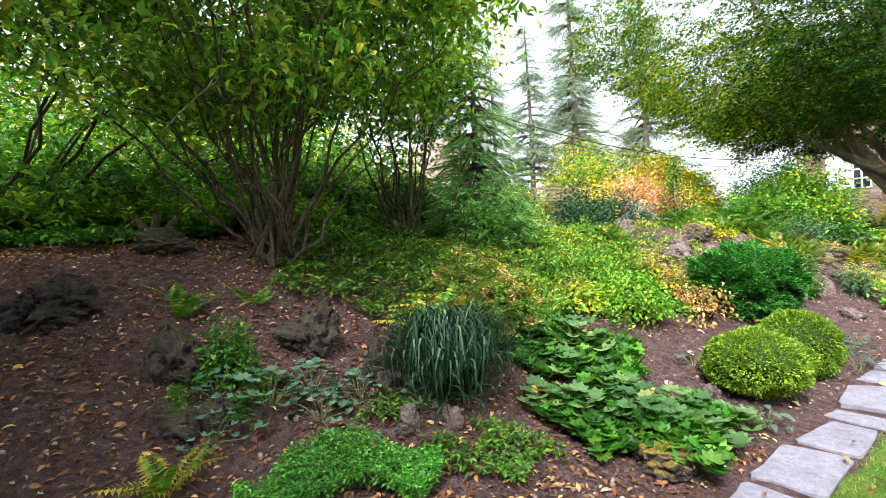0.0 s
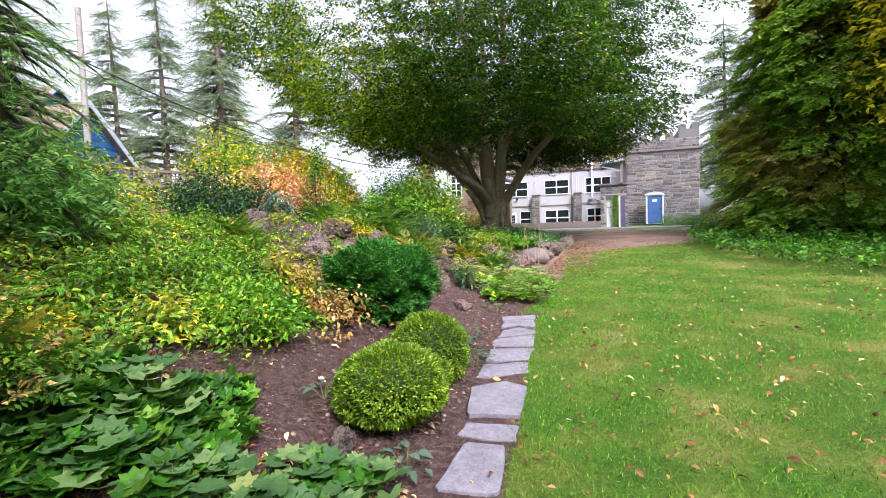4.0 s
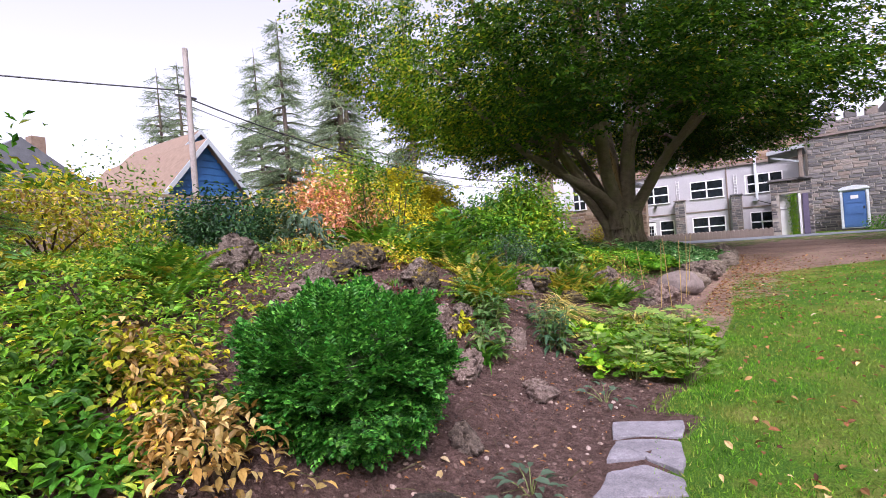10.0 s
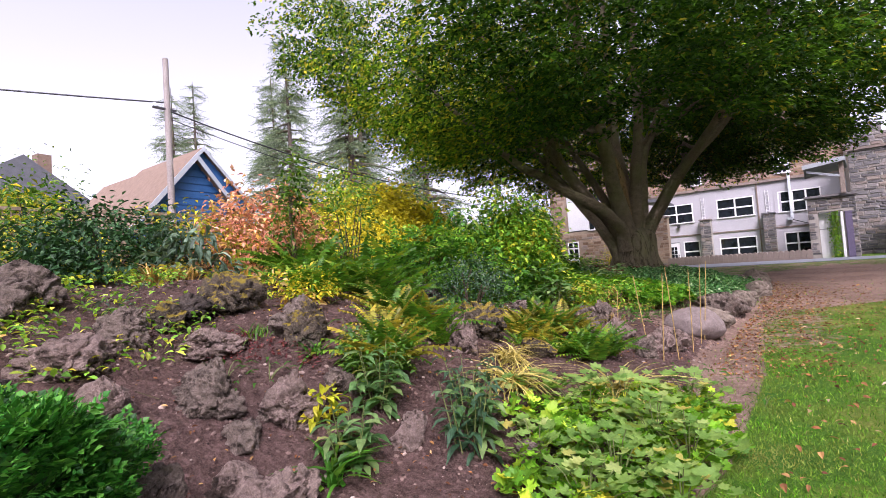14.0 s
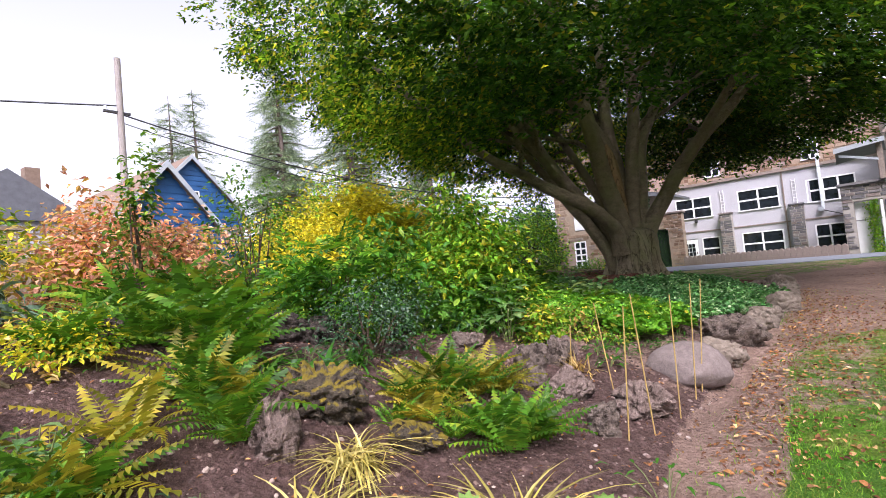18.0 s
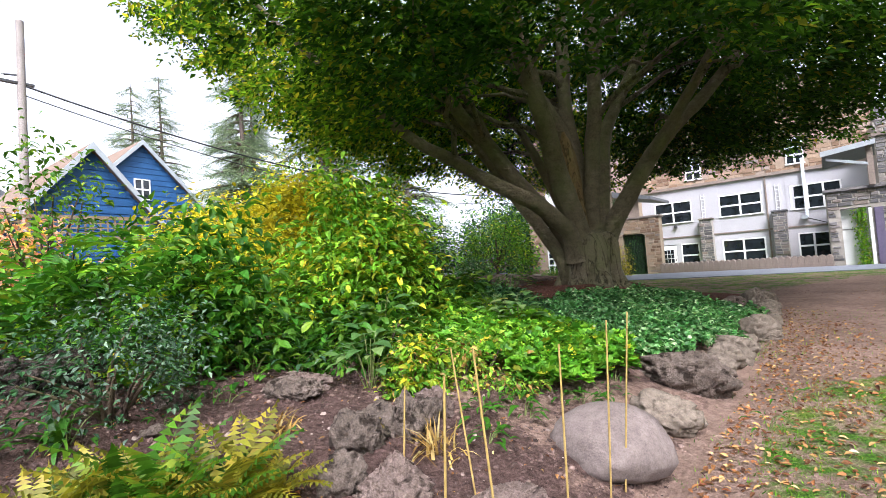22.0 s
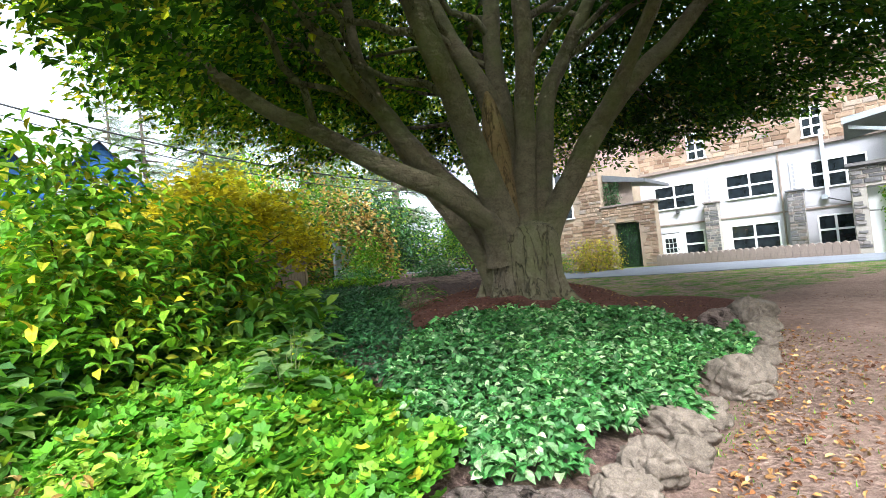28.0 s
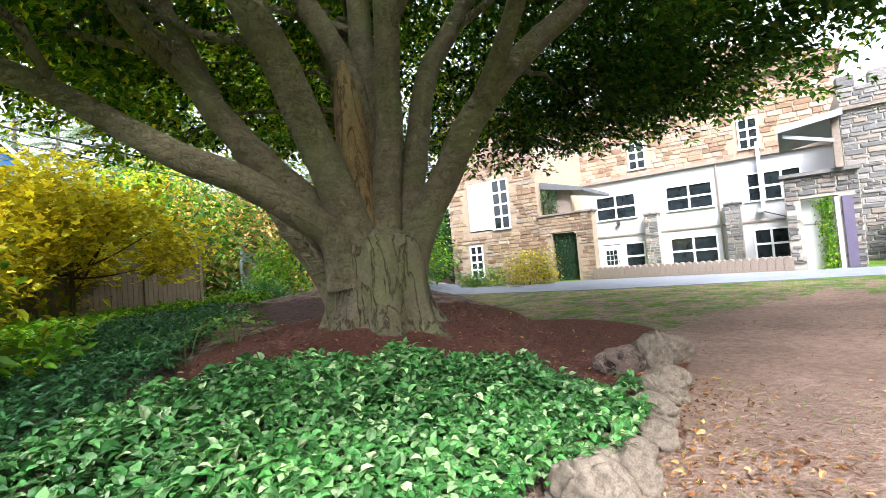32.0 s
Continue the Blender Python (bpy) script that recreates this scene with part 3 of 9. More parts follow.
def frond(pairs=15, arch=0.55, breadth=0.2):
    """A fern frond rising from the origin and arching over towards +x; one unit long."""
    vs, fs = [], []
    for i in range(pairs):
        t = 0.12 + 0.86 * i / (pairs - 1)
        x, z = arch * t ** 1.6 * 1.1, t * (1 - 0.42 * arch * t * 1.3)
        t2 = t + 0.03
        x2, z2 = arch * t2 ** 1.6 * 1.1, t2 * (1 - 0.42 * arch * t2 * 1.3)
        ln = breadth * math.sin(math.pi * min(1, 0.12 + 0.95 * t)) ** 0.8 + 0.012
        dx, dz = x2 - x, z2 - z
        for s in (1, -1):
            o = len(vs)
            vs += [(x, 0, z), (x + dx * 2, s * ln * 0.45, z + dz * 2 + 0.012), (x + dx * 2.5, s * ln, z + dz * 1.6 - 0.02), (x + dx * 0.6, s * ln * 0.45, z + dz * 0.2)]
            fs += [(o, o + 1, o + 2), (o, o + 2, o + 3)]
        if i:
            o = len(vs)
            vs += [(px, 0.006, pz), (px, -0.006, pz), (x, 0, z)]
            fs += [(o, o + 1, o + 2)]
        px, pz = x, z
    return np.array(vs), np.array(fs)


L_SIMPLE, L_OVAL, L_LOBED, L_COMP = leaf_simple(), leaf_oval(), leaf_lobed(), leaf_compound()
L_LONG, L_BLADE, L_STRAP = leaf_oval(0.3, 0.06, 0.3), blade(0.035, 0.6, 3), blade(0.022, 1.1, 5)
L_THIN, L_FEATHER = blade(0.011, 1.4, 6), blade(0.008, 0.5, 3)
L_LOBED6, L_ROUND = leaf_lobed(6), leaf_oval(0.72, 0.14, 0.28)


def arch_blade(width=0.009, reach=0.42, parts=8):
    """A long leaf that rises, arches over and hangs."""
    vs, fs = [], []
    for i in range(parts + 1):
        t = i / parts
        x, z = reach * t ** 1.25, 0.8 * math.sin(math.pi * 0.78 * t)
        w = width * (1 - t ** 3) + 0.001
        vs += [(x, w, z), (x, -w, z)]
        if i:
            o = 2 * i
            fs += [(o - 2, o - 1, o + 1), (o - 2, o + 1, o)]
    return np.array(vs), np.array(fs)


L_SEDGE, L_TONGUE, L_PAD = arch_blade(), blade(0.06, 0.75, 5), leaf_compound(4, 0.3)

# ---- plan of the ground ----
EDGE_Y = (-20, -12.5, -10.5, -8.5, -6.2, -4.6, -3.0, -1.5, 0.0, 1.5, 4.0, 6.5, 8.5, 9.8, 11.0, 13.0, 15, 18, 24, 80)
EDGE_X = (4.6, 4.4, 4.3, 4.15, 3.98, 3.78, 3.55, 3.85, 3.75, 3.4, 3.45, 3.55, 3.4, 3.1, 2.4, 1.0, -1.0, -5.0, -9.0, -12.0)


def smooth(a, b, x):
    t = np.clip((x - a) / (b - a), 0, 1)
    return t * t * (3 - 2 * t)


def lawn_height(y):
    return np.interp(y, (-40, -14, -7, -3.5, 0, 3, 7, 12, 18, 25, 32, 80), (-0.6, -0.2, -0.08, 0.03, 0.14, 0.25, 0.45, 0.67, 0.8, 0.84, 0.9, 1.2))


def ground_height(x, y):
    """Lawn rising gently to the house; a bank rising away from its edge."""
    x, y = np.asarray(x, float), np.asarray(y, float)
    base = lawn_height(y)
    d = np.interp(y, EDGE_Y, EDGE_X) - x
    bank = np.interp(d, (0, 0.6, 1.2, 2.2, 3.2, 4.2, 6, 9, 20, 60), (0, 0.08, 0.27, 0.76, 1.2, 1.53, 1.68, 1.8, 2.1, 2.6))
    low = np.interp(d, (0, 0.5, 1.5, 3, 6, 10, 60), (0, 0.2, 0.46, 0.62, 0.68, 0.62, 0.9))
    k = smooth(-2.5, 3.5, y)
    h = base + bank * (1 - k) + low * k
    h = h + 0.34 * smooth(2.2, 5.2, d) * (1 - smooth(-10.0, -7.5, y))
    h = h + 0.13 * np.exp(-(((x - 0.6) / 1.7) ** 2 + ((y - 9.6) / 1.9) ** 2))
    h = h + 0.02 * np.sin(3.1 * x + 1.3 * y) * np.sin(2.3 * y - x) * (d > 0.3)
    return h


# ---- sheet ----
def axis(fine0, fine1, step, far0, far1):
    a = list(np.arange(fine0, fine1 + 1e-6, step))
    d, x = step, fine1
    while x < far1:
        d *= 1.25
        x += d
        a.append(min(x, far1))
    d, x = step, fine0
    while x > far0:
        d *= 1.25
        x -= d
        a.insert(0, max(x, far0))
    return np.array(a)


def lawn_share(x, y):
    """1 on the lawn, 0 in the bed; the worn dirt track and mulch are told apart below."""
    edge = np.interp(y, EDGE_Y, EDGE_X)
    edge = edge + np.where(y < -2.4, 0.45, 0.12)
    return smooth(-0.15, 0.15, x - edge)


def dirt_share(x, y):
    track = np.interp(y, (-3, -1, 1, 2.5, 4.5, 6, 7.2, 9, 12, 17), (3.85, 3.9, 3.75, 3.65, 3.65, 3.8, 4.6, 5.4, 5.8, 5.0))
    wide = np.interp(y, (-3, -2, 0, 2, 3, 4.5, 6, 7.2, 8.5, 10, 12, 14, 16, 17.5), (-0.4, -0.1, 0.22, 0.38, 0.3, 0.2, 0.4, 1.1, 2.4, 3.2, 3.4, 2.4, 0.8, -0.4))
    bare = (1 - smooth(np.maximum(wide, 0) * 0.6, np.maximum(wide, 0) * 1.2 + 0.06, np.abs(x - track))) * (wide > 0)
    worn = 0.5 * smooth(1.5, 3.5, y) * (1 - smooth(9, 11, y)) * (1 - smooth(4.4, 5.8, x))
    worn = np.maximum(worn, 0.5 * smooth(10, 13, y) * (1 - smooth(19.2, 20.2, y)) * (1 - smooth(10, 13, x)))
    return np.maximum(bare, worn)


def mulch_share(x, y):
    r = np.hypot((x - 1.15) / 2.4, (y - 10.4) / 3.4)
    return 1 - smooth(0.9, 1.08, r)


gx, gy = axis(-7, 11, 0.1, -900, 900), axis(-13, 14, 0.1, -900, 900)
mx, my = np.meshgrid(gx, gy)
gz = ground_height(mx, my)
rough_bed = np.array([noise.noise((a * 2.2, b * 2.2, 0)) for a, b in zip(mx.ravel(), my.ravel())]).reshape(mx.shape)
gz = gz + 0.05 * rough_bed * (1 - lawn_share(mx, my)) * (np.abs(mx) < 12) * (np.abs(my) < 15)
ny, nx = mx.shape
gi = (np.arange(ny - 1)[:, None] * nx + np.arange(nx - 1)[None, :])
gf = np.stack([gi, gi + 1, gi + nx + 1, gi + nx], -1).reshape(-1, 4)
ground_me = mesh_from("ground", np.stack([mx, my, gz], -1).reshape(-1, 3), gf, M_GROUND, True)
zone = np.zeros((nx * ny, 4), np.float32)
zone[:, 0], zone[:, 1], zone[:, 2] = lawn_share(mx, my).ravel(), dirt_share(mx, my).ravel(), mulch_share(mx, my).ravel()
zone[:, 3] = 1
ground_me.attributes.new("zone", "FLOAT_COLOR", "POINT").data.foreach_set("color", zone.ravel())
ground = tagged(new("ground", ground_me), "sloping garden ground of lawn, dark soil bed, mulch and worn dirt track", "ground", kind="structure")


def ground_at(x, y):
    """The height of the sheet itself at a place."""
    i = int(np.clip(np.searchsorted(gx, x) - 1, 0, nx - 2))
    j = int(np.clip(np.searchsorted(gy, y) - 1, 0, ny - 2))
    u, v = (x - gx[i]) / (gx[i + 1] - gx[i]), (y - gy[j]) / (gy[j + 1] - gy[j])
    return float((gz[j, i] * (1 - u) + gz[j, i + 1] * u) * (1 - v) + (gz[j + 1, i] * (1 - u) + gz[j + 1, i + 1] * u) * v)


def ground_many(x, y):
    x, y = np.asarray(x, float), np.asarray(y, float)
    i = np.clip(np.searchsorted(gx, x) - 1, 0, nx - 2)
    j = np.clip(np.searchsorted(gy, y) - 1, 0, ny - 2)
    u, v = (x - gx[i]) / (gx[i + 1] - gx[i]), (y - gy[j]) / (gy[j + 1] - gy[j])
    return (gz[j, i] * (1 - u) + gz[j, i + 1] * u) * (1 - v) + (gz[j + 1, i] * (1 - u) + gz[j + 1, i + 1] * u) * v


# ---- driveway in front of the house ----
bm = bmesh.new()
dv = []
for k in range(25):
    x = -14 + k * 1.4
    y0 = np.interp(x, (-14, 0, 8, 20), (19.5, 19.0, 20.3, 20.6))
    y1 = np.interp(x, (-14, 0, 8, 20), (23.8, 23.3, 22.6, 22.6))
    dv.append([bm.verts.new((x, y, float(ground_at(x, y)) + dz)) for y, dz in ((y0, -0.1), (y0, 0.02), ((y0 + y1) / 2, 0.05), (y1, 0.03), (y1, -0.1))])
for a, b in zip(dv, dv[1:]):
    for q in range(4):
        bm.faces.new((a[q], b[q], b[q + 1], a[q + 1]))
driveway = thing("driveway", "pale grey asphalt driveway across the front of the house", "driveway", kind="structure")
part("driveway_surface", bm, M_ASPHALT, driveway)

# ---- the house: white front, pillars, gate, tower, stone wing ----
def courses(x0, x1, z0, z1, y, depth, seed, keep, mat, parent, name="stone", hmin=0.12, hmax=0.24, wmin=0.25, wmax=0.65, limit=280, push=0.05):
    """Rubble stones laid in uneven courses on the face of a wall that looks towards -y; the first ones are pieces, the rest is joined."""
    rng = np.random.default_rng(seed)
    spots = []
    z = z0
    while z < z1 - 0.05:
        h = min(rng.uniform(hmin, hmax), z1 - z)
        x = x0 - rng.uniform(0, wmin)
        while x < x1:
            w = rng.uniform(wmin, wmax)
            a, b = max(x, x0), min(x + w, x1)
            if b - a > 0.06 and keep((a + b) / 2, z + h / 2, b - a):
                spots.append((a, b, z, z + h, rng.uniform(0.4, 1.0) * push))
            x += w
        z += h
    g = 0.012
    corner = np.array([(0, 0, 0), (1, 0, 0), (1, 0, 1), (0, 0, 1), (0.06, -1, 0.1), (0.95, -1, 0.07), (0.93, -1, 0.9), (0.05, -1, 0.93)])
    quads = np.array([(4, 5, 6, 7), (0, 1, 5, 4), (1, 2, 6, 5), (2, 3, 7, 6), (3, 0, 4, 7)])
    rest = []
    unit = mesh_from(name, corner, quads, mat)
    for k, (a, b, c, d, p) in enumerate(spots):
        if k < limit:
            ob = new(name, unit)
            ob.parent = parent
            ob.matrix_basis = Matrix.Translation((a + g, y + 0.005, c + g)) @ Matrix.Diagonal((b - a - 2 * g, p, d - c - 2 * g, 1))
        else:
            rest.append((corner * (b - a - 2 * g, p, d - c - 2 * g) + (a + g, y + 0.005, c + g), quads))
    if rest:
        tagged(child("stonework", mesh_from("stonework", *join_arrays(rest), mat), parent), kind="stuff")


def window(parent, x0, x1, z0, z1, y, cols=2, rows=2, mat=None, fw=0.07, name="window"):
    """A painted frame with bars and a pane in each field, on a wall that looks towards -y."""
    mat = mat or M_TRIM
    w = new(name)
    w.parent = parent
    fr = box(x0 - fw, x1 + fw, y - 0.06, y + 0.03, z1, z1 + fw, 0.006)
    box(x0 - fw, x0, y - 0.06, y + 0.03, z0, z1, 0.006, fr)
    box(x1, x1 + fw, y - 0.06, y + 0.03, z0, z1, 0.006, fr)
    part("window_frame", fr, mat, w)
    part("window_sill", box(x0 - fw - 0.04, x1 + fw + 0.04, y - 0.11, y + 0.03, z0 - fw, z0, 0.008), mat, w)
    bw = 0.045
    for i in range(1, cols):
        x = x0 + (x1 - x0) * i / cols
        part("glazing_bar", box(x - bw, x + bw, y - 0.045, y + 0.02, z0, z1), mat, w)
    for j in range(1, rows):
        z = z0 + (z1 - z0) * j / rows
        part("glazing_bar", box(x0, x1, y - 0.04, y + 0.015, z - bw, z + bw), mat, w)
    for i in range(cols):
        for j in range(rows):
            a, b = x0 + (x1 - x0) * i / cols, x0 + (x1 - x0) * (i + 1) / cols
            c, d = z0 + (z1 - z0) * j / rows, z0 + (z1 - z0) * (j + 1) / rows
            part("pane", box(a, b, y - 0.012, y + 0.012, c, d), M_GLASS, w)
    return w


def wall_with_holes(parent, name, x0, x1, z0, z1, y0, y1, holes, mat):
    """A wall between two depths with openings right through it."""
    xs = sorted({x0, x1, *[h[0] for h in holes], *[h[1] for h in holes]})
    zs = sorted({z0, z1, *[h[2] for h in holes], *[h[3] for h in holes]})
    bm = None
    for a, b in zip(xs, xs[1:]):
        run = None
        for c, d in zip(zs, zs[1:]):
            solid = not any(h[0] < (a + b) / 2 < h[1] and h[2] < (c + d) / 2 < h[3] for h in holes)
            if solid and run:
                run[1] = d
            elif solid:
                run = [c, d]
            if run and (not solid or d == zs[-1]):
                bm = box(a, b, y0, y1, run[0], run[1], 0, bm)
                run = None
    bmesh.ops.remove_doubles(bm, verts=bm.verts, dist=0.0005)
    return part(name, bm, mat, parent)


FY = 30.0
house = thing("house", "large house with a white rendered front and a stone upper wall", "house")
wins = [(0.0, 1.86, 1.02, 2.22), (0.0, 1.86, 3.6, 4.69), (-3.37, -1.5, 3.55, 4.69), (3.2, 5.1, 3.58, 4.72), (3.36, 4.5, 1.06, 2.26), (-2.1, -1.27, 0.95, 2.2)]
door_hole = (-3.3, -2.4, 0.55, 2.25)
wall_with_holes(house, "white_wall", -4.6, 6.6, 0.3, 5.5, FY, FY + 0.35, wins + [door_hole], M_WHITE)
# dark sheet put in for the unlit rooms behind the windows
part("room_back", box(-4.6, 6.6, FY + 0.9, FY + 1.0, 0.3, 5.5), M_DARKROOF_ROOM, house, "dark sheet standing for the unlit rooms")
for (a, b, c, d), cols, rows in zip(wins, (2, 2, 2, 3, 2, 1), (2, 2, 2, 2, 2, 2)):
    window(house, a, b, c, d, FY + 0.03, cols, rows)
dr = new("back_door")
dr.parent = house
part("door_leaf", box(-3.28, -2.42, FY + 0.02, FY + 0.07, 0.56, 2.2, 0.01), M_TRIM, dr, "white panelled door with small panes")
for i in range(3):
    for j in range(3):
        part("pane", box(-3.13 + i * 0.19, -2.97 + i * 0.19, FY + 0.005, FY + 0.03, 1.2 + j * 0.26, 1.43 + j * 0.26), M_GLASS, dr)
part("door_handle", box(-2.52, -2.48, FY - 0.05, FY + 0.02, 1.3, 1.42, 0.01), M_DARKMETAL, dr)
part("string_course", box(-4.6, 6.6, FY - 0.05, FY - 0.002, 2.62, 2.7, 0.008), M_TIMBER, house, "dark timber band")
part("eaves_board", box(-4.6, 6.6, FY - 0.14, FY - 0.002, 5.45, 5.62, 0.01), M_TIMBER, house, "brown timber eaves board")
for a, b in ((-0.4, -0.08), (1.94, 2.3), (2.95, 3.3)):
    part("wall_panel", box(a, b, FY - 0.02, FY - 0.003, 2.78, 5.4, 0.004), M_WHITE, house)
for x in (2.13,):
    bm = box(x - 0.035, x + 0.035, FY - 0.1, FY - 0.02, 0.8, 5.5, 0.012)
    part("drainpipe", bm, M_TIMBER, house, "thin brown drainpipe")
bm = box(3.68, 3.82, FY - 0.24, FY - 0.1, 3.1, 6.1, 0.02)
part("vent_pipe", bm, M_PALEPLASTIC, house, "white vent pipe up the wall")
part("vent_box", box(3.52, 3.76, FY - 0.3, FY - 0.02, 3.0, 3.2, 0.02), M_METAL, house)
part("cable", prism([(3.76, 3.02), (5.0, 2.5), (5.0, 2.55), (3.76, 3.07)], FY - 0.14, FY - 0.1), M_DARKMETAL, house)
part("wall_lamp", box(-2.42, -2.26, FY - 0.22, FY - 0.01, 3.2, 3.4, 0.03), M_DARKMETAL, house, "small dark wall lamp")
for x in (-0.93, 2.52):
    bm = None
    for i in range(2):
        bm = box(x + i * 0.16, x + i * 0.16 + 0.025, FY - 0.06, FY - 0.03, 3.6, 4.97, 0, bm)
    for j in range(7):
        bm = box(x, x + 0.185, FY - 0.07, FY - 0.045, 3.72 + j * 0.19, 3.745 + j * 0.19, 0, bm)
    part("trellis", bm, M_TRIM, house, "narrow white trellis")
# upper storey of tan stone behind the eaves
up_win = [(3.15, 3.78, 5.95, 7.2), (-1.6, -0.9, 5.95, 7.2)]
wall_with_holes(house, "upper_wall", -4.6, 6.6, 5.5, 9.0, FY + 0.25, FY + 0.55, up_win, M_TANWALL)
for a, b, c, d in up_win:
    window(house, a, b, c, d, FY + 0.26, 2, 3)
part("roof", prism([(-4.9, 9.0), (6.9, 9.0), (6.9, 9.15), (1.0, 11.5), (-4.9, 9.15)], FY, FY + 8), M_SHINGLE, house, "brown shingle roof")
courses(-4.6, 6.6, 5.65, 8.95, FY + 0.25, 0.3, 11, lambda x, z, w: not any(a - w / 2 - 0.1 < x < b + w / 2 + 0.1 and c - 0.2 < z < d + 0.2 for a, b, c, d in up_win), M_TANSTONE, house, hmin=0.14, hmax=0.26)

for x in (-1.02, 2.33):
    pil = thing("stone_pillar", "square grey stone pillar against the white house front", "pillar", (x, 0, 0), group="pillars of the white front")
    part("core", box(0.02, 0.6, FY - 0.6, FY - 0.01, 0.3, 3.5), M_MORTAR, pil)
    part("cap", box(-0.04, 0.66, FY - 0.68, FY - 0.005, 3.5, 3.58, 0.015), M_GREYSTONE, pil, "flat stone cap")
    courses(0.0, 0.62, 0.5, 3.5, FY - 0.6, 0.3, int(40 + x), lambda a, b, w: True, M_GREYSTONE, pil, "stone", 0.1, 0.2, 0.2, 0.45, 120)

# grey stone gateway with a pale panel, creeper and a purple door
GY = 23.0
gate = thing("stone_gateway", "grey stone gateway with an open purple door and green creeper", "gateway")
wall_with_holes(gate, "gate_wall", 4.5, 6.2, 0.4, 3.6, GY, GY + 0.5, [(4.86, 5.72, 0.4, 2.95)], M_MORTAR)
part("side_wall", box(4.5, 4.9, GY + 0.5, GY + 6.6, 0.4, 3.4), M_MORTAR, gate)
part("coping", box(4.4, 6.25, GY - 0.12, GY + 0.62, 3.6, 3.72, 0.02), M_GREYSTONE, gate, "flat stone coping")
courses(4.5, 6.2, 0.5, 3.6, GY, 0.3, 21, lambda x, z, w: not (4.86 - w / 2 < x < 5.72 + w / 2 and z < 2.98), M_GREYSTONE, gate, "stone", 0.09, 0.17, 0.2, 0.5)
part("pale_panel", box(4.87, 5.3, GY + 0.3, GY + 0.34, 0.75, 2.15, 0.005), M_TRIM, gate, "pale lower panel behind the opening")
part("pale_panel", box(4.87, 5.3, GY + 0.3, GY + 0.34, 2.2, 2.9, 0.005), M_TRIM, gate, "pale upper panel behind the opening")
part("purple_door", box(5.78, 6.02, GY - 0.08, GY - 0.02, 0.85, 2.9, 0.01), M_PURPLE, gate, "purple wooden door standing open")
part("door_jamb", box(5.62, 5.72, GY - 0.04, GY + 0.3, 0.7, 2.9, 0.01), M_TRIM, gate)
rng = np.random.default_rng(31)
n = 900
vp = np.stack([rng.normal(5.42, 0.09, n), rng.uniform(GY - 0.12, GY + 0.25, n), 0.85 + 2.1 * rng.uniform(0, 1, n)], -1)
child("creeper", mesh_from("creeper", *strew(L_SIMPLE, vp, spin(n, rng, -0.7), rng.uniform(0.06, 0.13, n)), M_LIME), gate, "hanging green creeper")

# pent roof over the passage
porch = thing("porch_roof", "dark lean-to porch roof with pale edge boards", "porch roof")
bm = bmesh.new()
rv = [bm.verts.new(v) for v in ((4.5, 22.6, 4.95), (5.95, 22.6, 5.14), (6.25, 27.1, 5.3), (4.5, 27.1, 5.0))]
f = bm.faces.new(rv)
r = bmesh.ops.extrude_face_region(bm, geom=[f])
bmesh.ops.translate(bm, vec=(0, 0, 0.14), verts=[v for v in r["geom"] if isinstance(v, bmesh.types.BMVert)])
bmesh.ops.recalc_face_normals(bm, faces=bm.faces)
part("roof_slab", bm, M_DARKROOF_ROOM, porch)
part("edge_board", prism([(4.45, 4.93), (5.98, 5.12), (5.98, 5.3), (4.45, 5.12)], 22.54, 22.6), M_METAL, porch, "pale blue-grey edge board")
part("porch_post", box(5.72, 5.9, 22.75, 22.95, 3.7, 5.15, 0.01), M_TIMBER, porch)
part("brace", prism([(4.6, 4.78), (5.75, 4.42), (5.75, 4.52), (4.6, 4.88)], 22.68, 22.74), M_METAL, porch)

# tower with battlements
TY = 27.2
tower = thing("castle_tower", "grey rubble-stone tower with a moulding and battlements", "tower")
part("tower_core", box(6.3, 11.0, TY, TY + 6, 0.3, 6.9), M_MORTAR, tower)
part("moulding", box(6.2, 11.1, TY - 0.12, TY + 0.02, 6.1, 6.24, 0.02), M_GREYSTONE, tower, "dark stone moulding")
courses(6.3, 11.0, 0.6, 6.1, TY, 0.4, 5, lambda x, z, w: True, M_GREYSTONE, tower, "stone", 0.1, 0.22, 0.25, 0.8, 300)
courses(6.3, 11.0, 6.26, 6.9, TY, 0.4, 6, lambda x, z, w: True, M_GREYSTONE, tower, "stone", 0.12, 0.2, 0.25, 0.6, 60)
for i in range(4):
    x = 6.3 + i * 0.86
    part("merlon", box(x, x + 0.5, TY, TY + 0.5, 6.9, 7.34, 0.03), M_GREYSTONE, tower)
part("high_block", box(9.7, 11.0, TY + 0.02, TY + 5, 6.9, 7.5), M_GREYSTONE, tower)
for i in range(2):
    x = 9.7 + i * 0.8
    part("merlon", box(x, x + 0.5, TY + 0.02, TY + 0.5, 7.5, 7.85, 0.03), M_GREYSTONE, tower)

# low scalloped wall before the white front
low = thing("scalloped_wall", "low reddish-brown brick wall with a scalloped top", "garden wall")
def wall_y(x):
    return 24.0 - (x + 1.9) * 0.19
for i in range(30):
    x = -1.85 + i * 0.212
    y = wall_y(x)
    bm = prism([(0, 0), (0.205, 0), (0.205, 0.4), (0.17, 0.46), (0.1, 0.5), (0.035, 0.46), (0, 0.4)], 0, 0.22)
    part("scallop", bm, M_TIMBER, low, "", pose(x, y, ground_at(x, y) - 0.02, 0, 0, -10.8))

